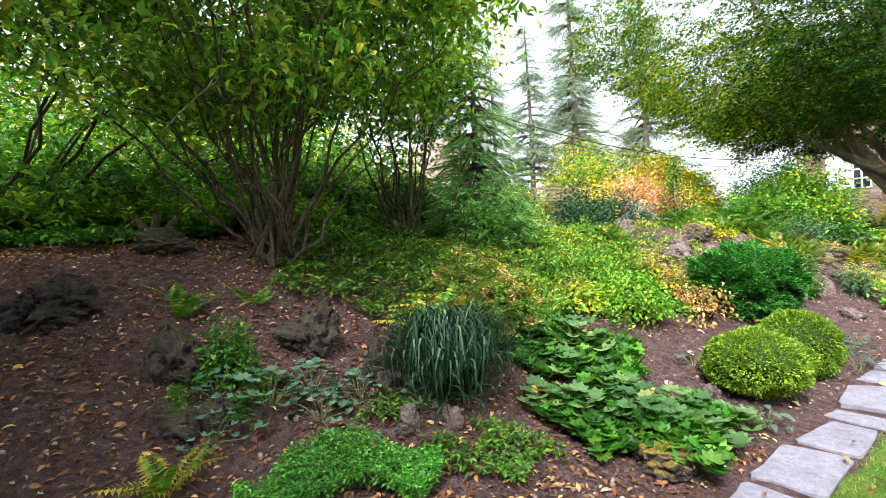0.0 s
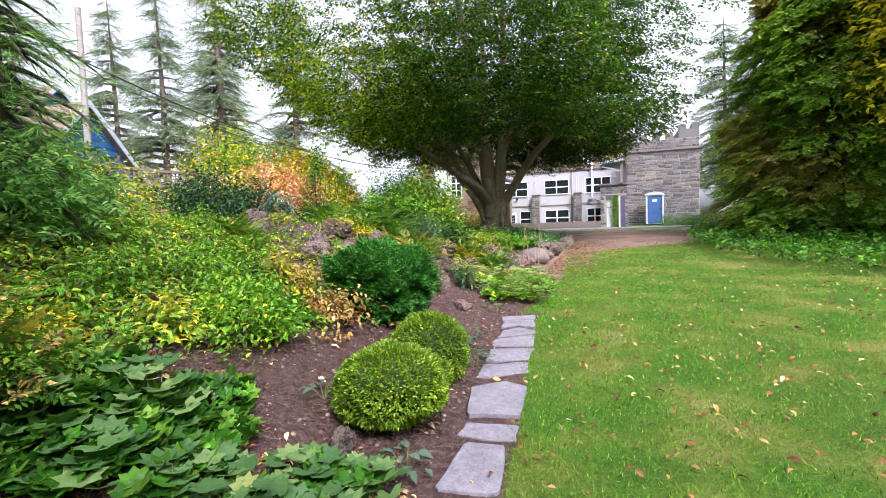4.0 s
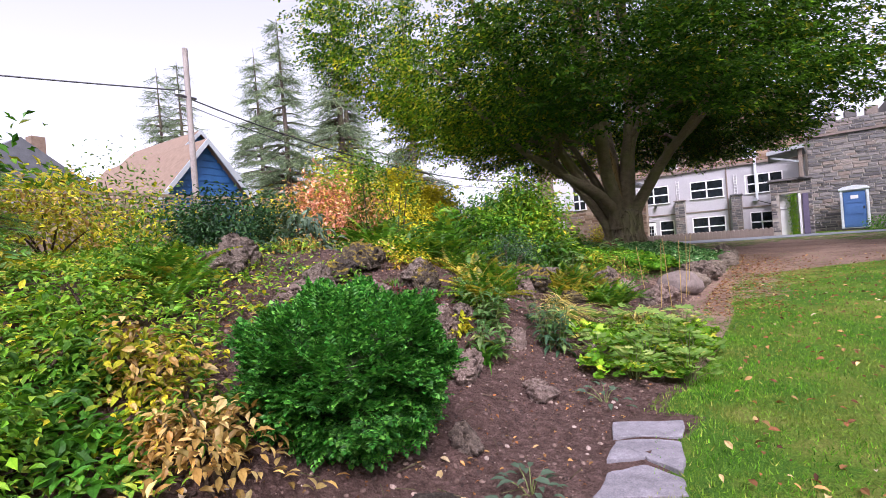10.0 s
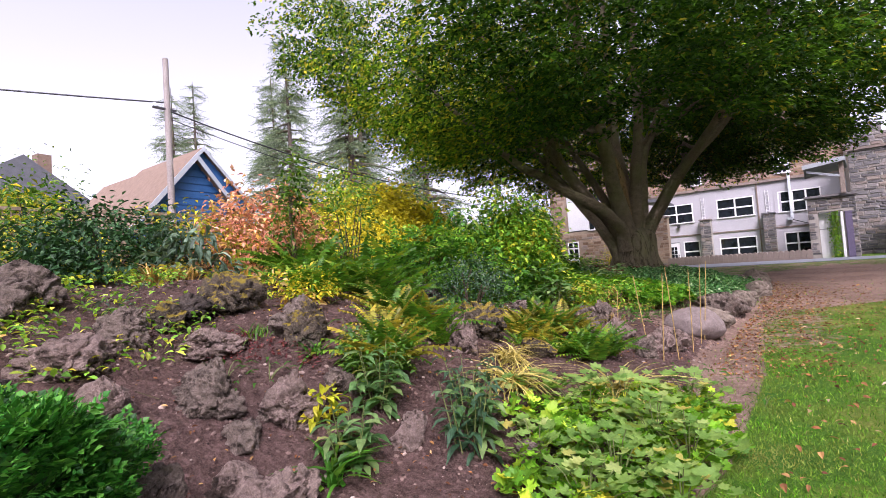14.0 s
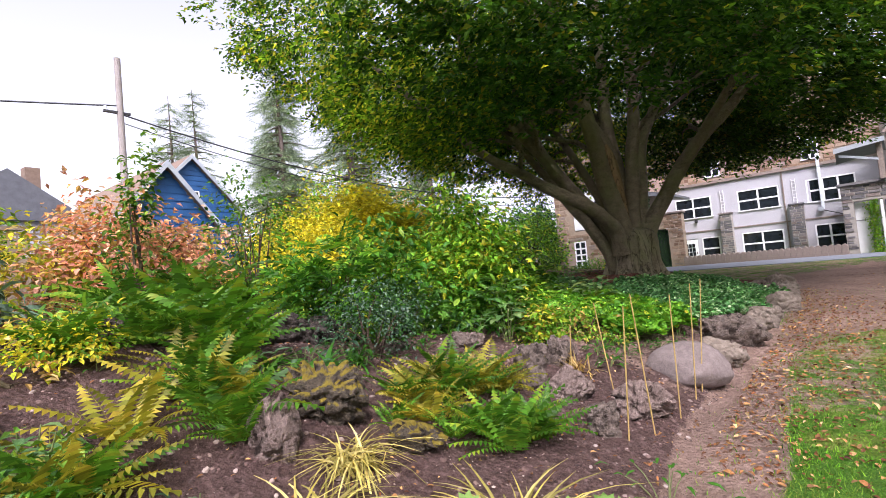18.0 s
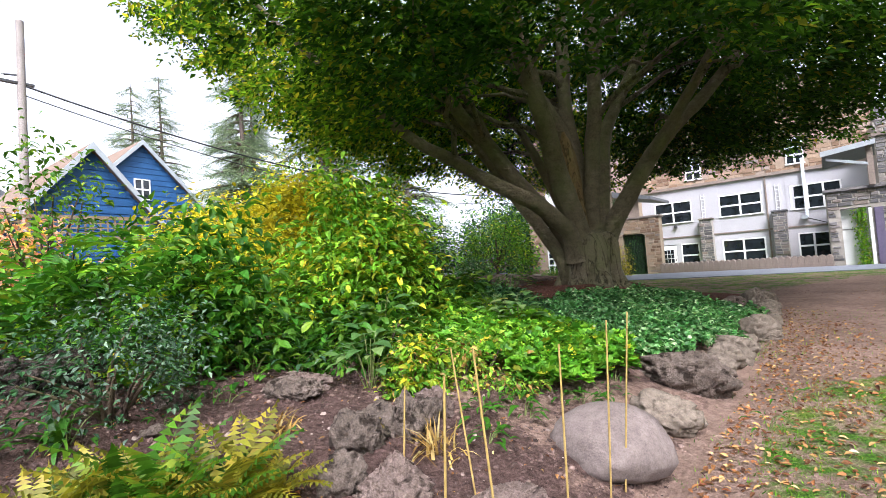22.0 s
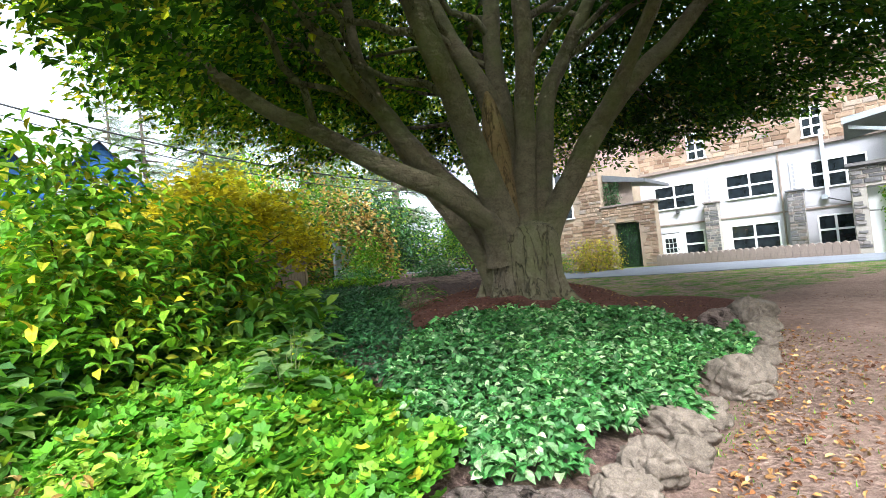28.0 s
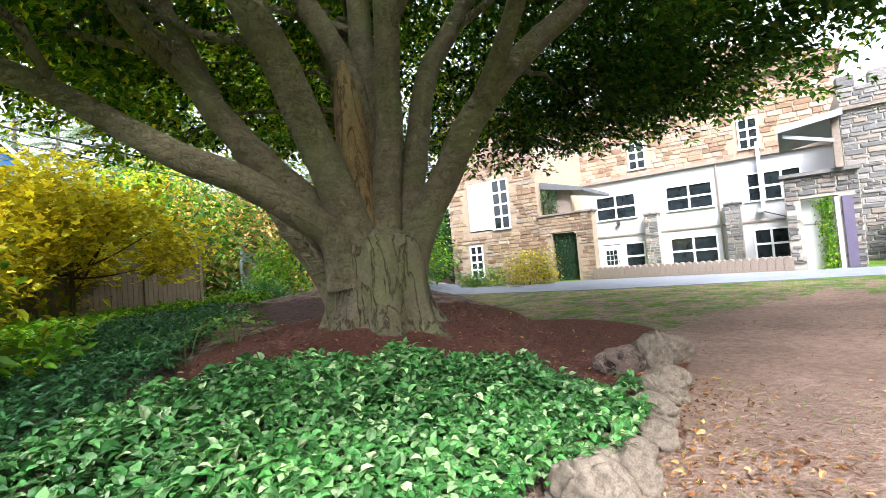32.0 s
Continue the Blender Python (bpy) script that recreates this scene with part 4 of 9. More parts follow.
# arched gateway and stone wing at the other end
AY = 24.3
arch = thing("arched_gateway", "tan stone garden gateway with a dark green gate", "gateway")
def arch_hole(x, z, w=0):
    return -3.62 - w / 2 < x < -2.5 + w / 2 and z < 2.7 + 0.3 * math.cos((x + 3.06) * 2.2)
wall_with_holes(arch, "gate_wall", -4.15, -1.8, 0.4, 3.6, AY, AY + 0.5, [(-3.6, -2.52, 0.4, 2.9)], M_TANWALL)
part("coping", box(-4.2, -1.72, AY - 0.08, AY + 0.58, 3.6, 3.7, 0.02), M_GREYSTONE, arch, "flat stone coping")
courses(-4.15, -1.8, 0.6, 3.6, AY, 0.3, 51, lambda x, z, w: not arch_hole(x, z, w), M_TANSTONE, arch, "stone", 0.1, 0.2, 0.2, 0.5)
g2 = new("gate_leaf")
g2.parent = arch
part("gate_panel", box(-3.6, -2.52, AY + 0.3, AY + 0.34, 0.7, 2.85), M_GREENDOOR, g2, "dark green gate")
for i in range(7):
    part("board", box(-3.58 + i * 0.153, -3.45 + i * 0.153, AY + 0.27, AY + 0.3, 0.72, 2.8, 0.006), M_GREENDOOR, g2)
rng = np.random.default_rng(33)
n = 1100
vp = np.stack([rng.uniform(-3.6, -2.55, n), rng.uniform(AY + 0.1, AY + 0.28, n), 0.8 + 2.0 * rng.uniform(0, 1, n)], -1)
child("ivy", mesh_from("ivy", *strew(L_SIMPLE, vp, spin(n, rng, -0.8), rng.uniform(0.05, 0.11, n)), M_DARKLEAF), arch, "dark ivy over the gate")

wing = thing("stone_wing", "tan rubble-stone house wing with white sash windows", "house")
wwin = [(-7.75, -5.6, 3.35, 5.7), (-7.85, -7.15, 1.15, 2.7)]
wall_with_holes(wing, "wing_wall", -8.9, -4.15, 0.3, 8.2, AY + 0.1, AY + 0.5, wwin, M_TANWALL)
part("wing_side", box(-8.9, -8.5, AY + 0.5, AY + 9, 0.3, 8.2), M_TANWALL, wing)
# another dark sheet, in place of the wing's unlit rooms
part("wing_back", box(-8.5, -4.5, AY + 1.5, AY + 1.6, 0.3, 8.2), M_DARKROOF_ROOM, wing)
part("wing_inner_side", box(-4.55, -4.15, AY + 0.5, AY + 6, 0.3, 8.2), M_TANWALL, wing)
part("white_panel", box(-7.72, -6.4, AY + 0.06, AY + 0.12, 3.4, 5.66, 0.01), M_TRIM, wing, "white boarded half of the window")
window(wing, -6.35, -5.6, 3.4, 5.6, AY + 0.12, 2, 4)
window(wing, -7.8, -7.2, 1.2, 2.65, AY + 0.12, 2, 4)
part("wing_roof", prism([(-9.2, 8.2), (-3.9, 8.2), (-3.9, 8.35), (-6.5, 10.8), (-9.2, 8.35)], AY - 0.2, AY + 9), M_SHINGLE, wing, "brown shingle roof")
courses(-8.9, -4.15, 0.6, 8.1, AY + 0.1, 0.3, 61, lambda x, z, w: not any(a - w / 2 - 0.08 < x < b + w / 2 + 0.08 and c - 0.14 < z < d + 0.14 for a, b, c, d in wwin), M_TANSTONE, wing, "stone", 0.12, 0.24, 0.2, 0.6, 300)
rng = np.random.default_rng(35)
lean = thing("passage_roof", "small dark pent roof with climbing plants beside the gateway", "porch roof")
part("roof_slab", prism([(-4.1, 4.9), (-2.2, 4.55), (-2.2, 4.7), (-4.1, 5.2)], AY + 0.4, AY + 4), M_DARKROOF_ROOM, lean)
part("post", box(-4.05, -3.9, AY + 0.5, AY + 0.65, 3.7, 4.95), M_TIMBER, lean)
part("side_boards", box(-4.0, -2.9, AY + 0.7, AY + 0.75, 3.7, 4.75), M_TIMBER, lean)
n = 500
vp = np.stack([rng.uniform(-4.1, -3.4, n), rng.uniform(AY + 0.3, AY + 0.6, n), 3.7 + 1.1 * rng.uniform(0, 1, n)], -1)
child("climber", mesh_from("climber", *strew(L_SIMPLE, vp, spin(n, rng, -0.7), rng.uniform(0.06, 0.13, n)), M_DARKLEAF), lean, "dark climbing leaves")

# portable toilet
toilet = thing("portable_toilet", "blue plastic portable toilet with a pale roof and frame", "toilet", (7.4, 25.3, ground_at(7.9, 25.6)), -6)
part("cabin", box(0.02, 1.1, 0.03, 1.12, 0.05, 2.1, 0.03), M_PALEPLASTIC, toilet)
part("base", box(-0.02, 1.14, -0.02, 1.16, 0, 0.1, 0.02), M_DARKMETAL, toilet)
dl = part("door", box(0.12, 1.0, 0.0, 0.04, 0.14, 1.98, 0.02), M_BLUEDOOR, toilet, "blue door")
for j in range(3):
    part("door_panel", box(0.2, 0.92, -0.015, 0.0, 0.25 + j * 0.57, 0.72 + j * 0.57, 0.012), M_BLUEDOOR, dl)
part("sign", box(0.42, 0.72, -0.03, -0.016, 1.6, 1.78, 0.01), M_TRIM, dl, "small white oval sign")
part("door_latch", box(0.88, 0.95, -0.05, 0.0, 1.05, 1.2, 0.01), M_DARKMETAL, dl)
for x in (0.0, 1.02):
    part("corner_post", box(x, x + 0.11, -0.02, 0.06, 0.1, 2.05, 0.02), M_PALEPLASTIC, toilet)
bm = prism([(-0.05, 2.05), (1.17, 2.05), (1.17, 2.14), (1.0, 2.24), (0.56, 2.3), (0.12, 2.24), (-0.05, 2.14)], -0.06, 1.2)
bmesh.ops.bevel(bm, geom=bm.edges, offset=0.02, segments=2, affect="EDGES")
part("roof", bm, M_PALEPLASTIC, toilet, "pale domed roof")

# ---- the great tree ----
def bezier(pts, n):
    """A smooth line through three or four guiding points."""
    p = np.asarray(pts, float)
    t = np.linspace(0, 1, n)[:, None]
    if len(p) == 3:
        return (1 - t) ** 2 * p[0] + 2 * t * (1 - t) * p[1] + t * t * p[2]
    return (1 - t) ** 3 * p[0] + 3 * t * (1 - t) ** 2 * p[1] + 3 * t * t * (1 - t) * p[2] + t ** 3 * p[3]


def through_points(guide, k):
    """A smooth line through all its guiding points."""
    g = np.asarray(guide, float)
    g = np.concatenate([2 * g[:1] - g[1:2], g, 2 * g[-1:] - g[-2:-1]])
    out = []
    for i in range(1, len(g) - 2):
        p0, p1, p2, p3 = g[i - 1], g[i], g[i + 1], g[i + 2]
        for t in np.arange(k) / k:
            out.append(0.5 * (2 * p1 + (p2 - p0) * t + (2 * p0 - 5 * p1 + 4 * p2 - p3) * t ** 2 + (3 * p1 - p0 - 3 * p2 + p3) * t ** 3))
    out.append(g[-2])
    return np.array(out)


TREE = np.array((0.55, 9.57))


def crown_floor(r):
    return np.interp(r, (0, 2.2, 3.4, 4.6, 6, 8, 9.5, 11, 12), (7.0, 6.2, 4.7, 4.1, 4.6, 6.2, 7.6, 8.6, 9.5))


def crown_reach(z):
    return np.interp(z, (3.0, 4.0, 5.5, 8, 10, 13, 16, 19), (4.2, 5.6, 7.3, 9.0, 9.4, 8.4, 6.0, 1.0))


def bay(ang):
    """The crown is shorter towards two corners of the garden."""
    a = np.mod(ang, 2 * np.pi)
    return 1 - 0.4 * np.exp(-((a - 4.15) / 0.42) ** 2) - 0.4 * np.exp(-((a - 5.75) / 0.6) ** 2) - 0.3 * np.exp(-((np.mod(a + 2, 2 * np.pi) - 2.4) / 0.55) ** 2) + 0.16 * np.exp(-((a - 3.35) / 0.42) ** 2) + 0.1 * np.exp(-((np.mod(a + 2, 2 * np.pi) - 1.75) / 0.3) ** 2)


def great_tree():
    rng = np.random.default_rng(7)
    tree = thing("beech_tree", "huge old beech with a fluted grey trunk and spreading green crown", "tree", (0, 0, 0))
    # trunk: fluted, flaring into roots
    zs = np.array((0.9, 1.04, 1.15, 1.26, 1.38, 1.52, 1.68, 1.82, 1.97, 2.12, 2.26, 2.36))
    rad = np.array((1.15, 0.93, 0.78, 0.68, 0.63, 0.58, 0.56, 0.55, 0.54, 0.52, 0.45, 0.22))
    sides = 84
    a = np.linspace(0, 2 * np.pi, sides, endpoint=False)
    v = []
    for z, r in zip(zs, rad):
        k = np.clip((1.6 - z) / 0.8, 0, 1)
        flute = 1 + (0.07 + 0.11 * k) * np.sin(7 * a + 0.6 * z) - (0.05 + 0.08 * k) * np.abs(np.sin(5.5 * a + 0.4 * z)) + (0.03 + 0.07 * k) * np.sin(13 * a + 1.7) + 0.05 * np.sin(3 * a + z)
        ripple = np.array([noise.noise((2.2 * math.cos(t), 2.2 * math.sin(t), z * 1.2)) for t in a]) * 0.07
        rr = r * flute + ripple
        v.append(np.stack([TREE[0] + rr * np.cos(a) * 1.02, TREE[1] + rr * np.sin(a), np.full(sides, z)], -1))
    i = np.arange(len(zs) - 1)[:, None] * sides
    j = np.arange(sides)[None, :]
    k = (j + 1) % sides
    f = np.stack([i + j, i + k, i + sides + k, i + sides + j], -1).reshape(-1, 4)
    child("trunk", mesh_from("trunk", np.concatenate(v), f, M_BARK, True), tree, "fluted grey-brown trunk with root flare")
    # main limbs: rising from the fork and sweeping outwards
    limbs = [
        (((0.45, 9.15, 1.75), (0.44, 8.98, 2.3), (0.38, 8.55, 2.58), (0.24, 8.12, 2.9), (0.08, 7.75, 3.1), (-0.16, 7.5, 3.29), (-0.49, 7.25, 3.55), (-0.76, 6.8, 3.88), (-1.15, 6.4, 4.2), (-1.9, 5.5, 5.2), (-2.9, 4.3, 6.8)), 0.2),
        (((0.3, 9.3, 2.0), (0.05, 9.1, 2.65), (-0.26, 8.75, 3.15), (-0.46, 8.38, 3.66), (-0.78, 8.15, 4.23), (-0.98, 7.9, 4.6), (-1.2, 7.6, 5.1), (-1.9, 6.8, 7.2), (-2.9, 5.8, 10.0)), 0.22),
        (((0.52, 9.4, 1.9), (0.46, 9.2, 2.6), (0.38, 8.97, 3.3), (0.36, 8.7, 3.85), (0.38, 8.42, 4.28), (0.42, 8.1, 4.7), (0.45, 7.3, 6.2), (0.3, 5.8, 9.5), (0.2, 4.9, 12.0)), 0.26),
        (((0.4, 9.6, 2.2), (0.3, 9.7, 3.4), (0.18, 9.68, 4.2), (0.0, 9.55, 4.85), (-0.3, 9.4, 5.5), (-1.0, 9.3, 7.5), (-2.2, 9.6, 11.5)), 0.23),
        (((0.62, 9.6, 2.1), (0.64, 9.72, 3.0), (0.7, 9.82, 3.68), (0.82, 9.74, 4.3), (0.95, 9.65, 5.0), (1.1, 9.4, 7.0), (1.3, 8.9, 11.5), (1.3, 8.8, 14.0)), 0.2),
        (((0.45, 9.85, 2.2), (0.3, 9.95, 3.8), (0.16, 9.98, 5.05), (0.1, 10.2, 6.5), (-0.3, 11.4, 11.0), (-0.5, 12.0, 14.0)), 0.22),
        (((0.78, 9.72, 1.7), (0.9, 9.95, 2.3), (1.2, 10.12, 2.9), (1.55, 10.2, 3.43), (1.88, 10.48, 3.96), (2.2, 10.9, 4.5), (2.67, 11.35, 5.03), (3.6, 12.0, 6.4), (5.0, 12.6, 9.0)), 0.235),
        (((0.7, 9.9, 2.1), (0.72, 10.2, 3.3), (0.75, 10.6, 4.5), (0.98, 11.2, 5.5), (1.8, 12.3, 8.0), (2.6, 13.2, 11.5)), 0.2),
        (((0.25, 9.3, 1.3), (0.12, 9.08, 1.9), (-0.06, 8.93, 2.28), (-0.22, 8.84, 2.6), (-0.7, 8.75, 3.3), (-1.7, 8.8, 4.7), (-3.6, 9.2, 6.9)), 0.17),
        (((0.3, 9.8, 2.0), (-0.2, 10.1, 3.0), (-0.8, 10.5, 4.0), (-2.2, 11.3, 6.2), (-4.2, 12.2, 9.0)), 0.17),
        (((-0.82, 8.12, 4.3), (-0.99, 8.11, 4.87), (-1.15, 8.05, 5.3), (-1.5, 8.2, 7.2), (-1.9, 8.3, 9.5)), 0.11),
        (((1.7, 10.3, 3.7), (2.5, 9.9, 4.6), (3.6, 9.0, 5.8), (5.0, 7.8, 8.2)), 0.12),
    ]
    sprays = []
    for n, (guide, r0) in enumerate(limbs):
        line = through_points(guide, 4)
        line[5:] += np.cumsum(rng.normal(0, 0.008, (len(line) - 5, 3)), 0)
        s = np.linspace(0, 1, len(line))
        run = np.r_[0, np.cumsum(np.linalg.norm(np.diff(line, axis=0), axis=1))]
        s = run / run[-1]
        radii = r0 * (0.86 - 0.76 * s ** 0.9) + 0.015
        radii[:3] *= (1.3, 1.16, 1.06)
        child("limb", mesh_from("limb", *tube_arrays(line, radii, 16, 0.03, rng), M_LIMB, True), tree)
        # boughs off the limb
        for q in np.linspace(0.4, 0.95, 15):
            at = line[int(q * (len(line) - 1))]
            out = at[:2] - TREE
            base = math.atan2(out[1], out[0]) + rng.normal(0, 0.9)
            ln = rng.uniform(1.8, 4.2) * (1.1 - 0.4 * q)
            rise = rng.uniform(-0.05, 0.5)
            d = np.array((math.cos(base), math.sin(base), rise))
            end = at + d * ln + np.array((0, 0, -0.12 * ln))
            bough = bezier((at, at + d * ln * 0.5 + np.array((0, 0, 0.18 * ln)), end), 9)
            bough[1:] += rng.normal(0, 0.05, (8, 3))
            br = radii[int(q * (len(line) - 1))] * 0.5
            if end[2] < crown_floor(math.hypot(end[0] - TREE[0], end[1] - TREE[1])) - 0.1 or math.hypot(end[0] - TREE[0], end[1] - TREE[1]) > crown_reach(end[2]) * 0.9 * bay(math.atan2(end[1] - TREE[1], end[0] - TREE[0])):
                continue
            child("bough", mesh_from("bough", *tube_arrays(bough, np.linspace(max(0.018, min(br, 0.07)), 0.008, 9), 6), M_BARK, True), tree)
            for w in range(2, 9):
                sprays.append((bough[w], base + rng.normal(0, 0.7)))
                sprays.append((bough[w] + rng.normal(0, 0.35, 3) * (1, 1, 0.4), base + rng.normal(0, 1.0)))
    # sprays filling the shell of the crown, in loose tiers
    m = 11500
    ang = rng.uniform(0, 2 * np.pi, m)
    rr = 11.6 * np.sqrt(rng.uniform(0.02, 1, m))
    zf = crown_floor(rr)
    deep = rng.exponential(1.25, m) * np.where((ang > 3.5) & (ang < 5.2), 0.55, 1.0)
    zz = zf + deep + rng.normal(0, 0.12, m)
    edge = crown_reach(zz) * (1 + 0.1 * np.sin(5 * ang + 0.9 * zz) + 0.06 * np.sin(11 * ang))
    ok = (rr < edge * np.maximum(1, bay(ang))) & (zz < 18)
    px, py = TREE[0] + rr * np.cos(ang), TREE[1] + rr * np.sin(ang)
    # a gap or two where the sky comes through
    hole = np.array([noise.noise((0.55 * a, 0.55 * b, 0.5 * c)) for a, b, c in zip(px, py, zz)])
    ok &= hole > -0.3 + 0.06 * np.clip((-px - 1.0) / 4.0, 0, 1) + 0.3 * np.clip((px - 1.5) / 3.0, 0, 1)
    ok &= rr < 9.9 * bay(ang)
    # the western side is open and thin
    west = np.exp(-((ang - 3.5) / 0.75) ** 2)
    ok &= rng.uniform(0, 1, m) > 0.3 * west * np.clip((rr - 2.5) / 2.0, 0, 1)
    zz = zz + 0.55 * west * np.clip((rr - 3.0) / 3.0, 0, 1)
    for a, b, c, t in zip(px[ok], py[ok], zz[ok], ang[ok]):
        sprays.append((np.array((a, b, c)), t + rng.normal(0, 0.6)))
    # the leafy heart above the fork
    m = 4300
    ang = rng.uniform(0, 2 * np.pi, m)
    rr = 5.8 * np.sqrt(rng.uniform(0, 1, m))
    zz = rng.uniform(6.8, 15.5, m)
    for a, b, c in zip(rr, ang, zz):
        if a < crown_reach(c) * 0.9 * bay(b) and (math.sin(b) * a > -1.2 or rng.uniform() < 0.4) and (math.cos(b) * a > -1.8 or rng.uniform() < 0.3):
            sprays.append((np.array((TREE[0] + a * math.cos(b), TREE[1] + a * math.sin(b), c)), b + rng.normal(0, 0.8)))
    # sprays hiding the sky behind the limbs
    m = 900
    ang = rng.uniform(0.9, 3.4, m)
    rr = rng.uniform(2.0, 8.6, m)
    zz = crown_floor(rr) + rng.uniform(-0.1, 3.2, m)
    for a, b, c in zip(rr, ang, zz):
        if a < crown_reach(c) * bay(b):
            sprays.append((np.array((TREE[0] + a * math.cos(b), TREE[1] + a * math.sin(b), c)), b + rng.normal(0, 0.8)))
    # the long arm of the crown over the slope
    m = 560
    ang = rng.normal(3.4, 0.3, m)
    rr = rng.uniform(4.5, 10.2, m)
    zz = crown_floor(rr) + 0.6 + 4.4 * rng.uniform(0, 1, m) ** 1.2
    for a, b, c in zip(rr, ang, zz):
        if a < 1.14 * crown_reach(c):
            sprays.append((np.array((TREE[0] + a * math.cos(b), TREE[1] + a * math.sin(b), c)), b + rng.normal(0, 0.7)))
    # outer rim up the sides
    m = 3400
    ang = rng.uniform(0, 2 * np.pi, m)
    zz = 3.6 + 10.5 * rng.uniform(0, 1, m) ** 1.2
    rr = crown_reach(zz) * (1 + 0.1 * np.sin(5 * ang + 0.9 * zz) + 0.06 * np.sin(11 * ang)) * rng.uniform(0.82, 1.0, m) * bay(ang)
    for a, b, c in zip(rr, ang, zz):
        if abs(b - 3.5) > 0.9 or (c > 4.8 and rng.uniform() < 0.85):
            sprays.append((np.array((TREE[0] + a * math.cos(b), TREE[1] + a * math.sin(b), c)), b + rng.normal(0, 0.5)))
    sp = np.array([q[0] for q in sprays])
    sy = np.array([q[1] for q in sprays])
    low = sp[:, 2] > crown_floor(np.hypot(sp[:, 0] - TREE[0], sp[:, 1] - TREE[1])) - 0.35
    sp, sy = sp[low], sy[low]
    # hanging sprays of the northern side
    m = 230
    ang, rr = rng.uniform(0.85, 1.65, m), rng.uniform(3.4, 8.6, m)
    droop = np.stack([TREE[0] + rr * np.cos(ang), TREE[1] + rr * np.sin(ang), 3.95 + 0.12 * (rr - 3.4) + rng.exponential(0.7, m)], -1)
    sp, sy = np.concatenate([sp, droop]), np.concatenate([sy, ang + rng.normal(0, 0.8, m)])
    per = 24
    t = rng.uniform(0, 1, (len(sp), per))
    side = rng.normal(0, 0.17, (len(sp), per)) * (1.1 - 0.7 * t)
    ln = rng.uniform(0.5, 1.0, (len(sp), 1))
    fx, fy = np.cos(sy)[:, None], np.sin(sy)[:, None]
    ox = (t * ln * fx - side * fy)
    oy = (t * ln * fy + side * fx)
    oz = 0.05 - 0.3 * (t * ln) ** 2 + rng.normal(0, 0.035, t.shape)
    pos = sp[:, None, :] + np.stack([ox, oy, oz], -1)
    yaw = sy[:, None] + np.sign(side) * rng.uniform(0.3, 1.2, t.shape)
    pos, yaw = pos.reshape(-1, 3), yaw.ravel()
    turn = spin(len(pos), rng, -0.15, yaw, rng.normal(-0.2, 0.35, len(pos)))
    size = rng.uniform(0.09, 0.16, len(pos))
    # warm leaves: turned yellow, and painted brighter on the low western side
    warm = (rng.uniform(0, 1, len(pos)) < np.clip((0.6 - pos[:, 0]) / 6.0, 0, 0.75) * np.where(pos[:, 2] > 8.0, 0.35, 1.0)) | (rng.uniform(0, 1, len(pos)) < 0.012)
    for sel, mat, label in ((~warm, M_BEECH, "dark green leaves"), (warm, M_BEECH_EDGE, "leaves turning yellow, also coloured bright for the backlit side")):
        child("crown", mesh_from("crown", *strew(L_SIMPLE, pos[sel], turn[sel], size[sel]), mat), tree, label)
    # dead limb stub with bare wood
    stub = bezier(((0.45, 9.4, 2.3), (0.36, 9.52, 3.5), (0.24, 9.5, 4.5)), 9)
    child("dead_stub", mesh_from("dead_stub", *tube_arrays(stub, (0.24, 0.22, 0.2, 0.19, 0.2, 0.19, 0.17, 0.12, 0.03), 14, 0.1, rng), M_SCAR, True), tree, "broken limb stub of bare ochre wood")
    return tree


great_tree()

# ---- kinds of garden things ----
def rock(x, y, w, d, h, turn, seed, mat, label, sink=0.3, group="", craggy=1.0):
    """A weathered lump: faceted, pitted, part sunk in the soil."""
    rng = np.random.default_rng(seed)
    bm = bmesh.new()
    bmesh.ops.create_icosphere(bm, subdivisions=5 if w > 0.4 and craggy > 0.5 else 4 if w > 0.2 else 3, radius=1)
    off = Vector(rng.uniform(-9, 9, 3))
    cuts = [(Vector(rng.normal(0, 1, 3)).normalized(), rng.uniform(0.5, 0.82)) for _ in range(13)]
    for v in bm.verts:
        c = v.co.copy()
        for nrm, lim in cuts:
            k = c.dot(nrm) - lim
            if k > 0:
                c -= nrm * k * 0.96 * min(1.0, craggy + 0.1)
        ridge = abs(noise.noise(c * 2.3 - off))
        c *= 1 + 0.14 * noise.noise(c * 1.3 + off) + craggy * (0.09 * noise.noise(c * 3.5 + off) + 0.05 * noise.noise(c * 8 + off)) - craggy * 0.3 * max(0.0, 0.16 - ridge) / 0.16
        pit = noise.noise(c * 3.6 - off)
        if pit > 0.15:
            c *= 1 - craggy * 0.8 * (pit - 0.15)
        small = noise.noise(c * 8.5 + off)
        c *= 1 + craggy * (0.035 * noise.noise(c * 17 - off) - 0.3 * max(0.0, small - 0.22))
        v.co = c
    bmesh.ops.scale(bm, vec=(w / 2, d / 2, h * 0.62), verts=bm.verts)
    me = bpy.data.meshes.new("rock")
    for f in bm.faces:
        f.smooth = True
    bm.to_mesh(me)
    bm.free()
    me.materials.append(mat)
    ob = new("rock", me)
    ob.matrix_basis = pose(x, y, ground_at(x, y) + h * (0.5 - sink), rng.uniform(-8, 8), rng.uniform(-8, 8), turn)
    return tagged(ob, label, "rock", group)


FRONDS = [mesh_from("frond", *frond(15, a, b), M_FERN) for a, b in ((0.4, 0.17), (0.6, 0.15))]
FRONDS_GOLD = [mesh_from("frond", *frond(15, a, b), M_FERN_GOLD) for a, b in ((0.42, 0.18), (0.62, 0.16))]


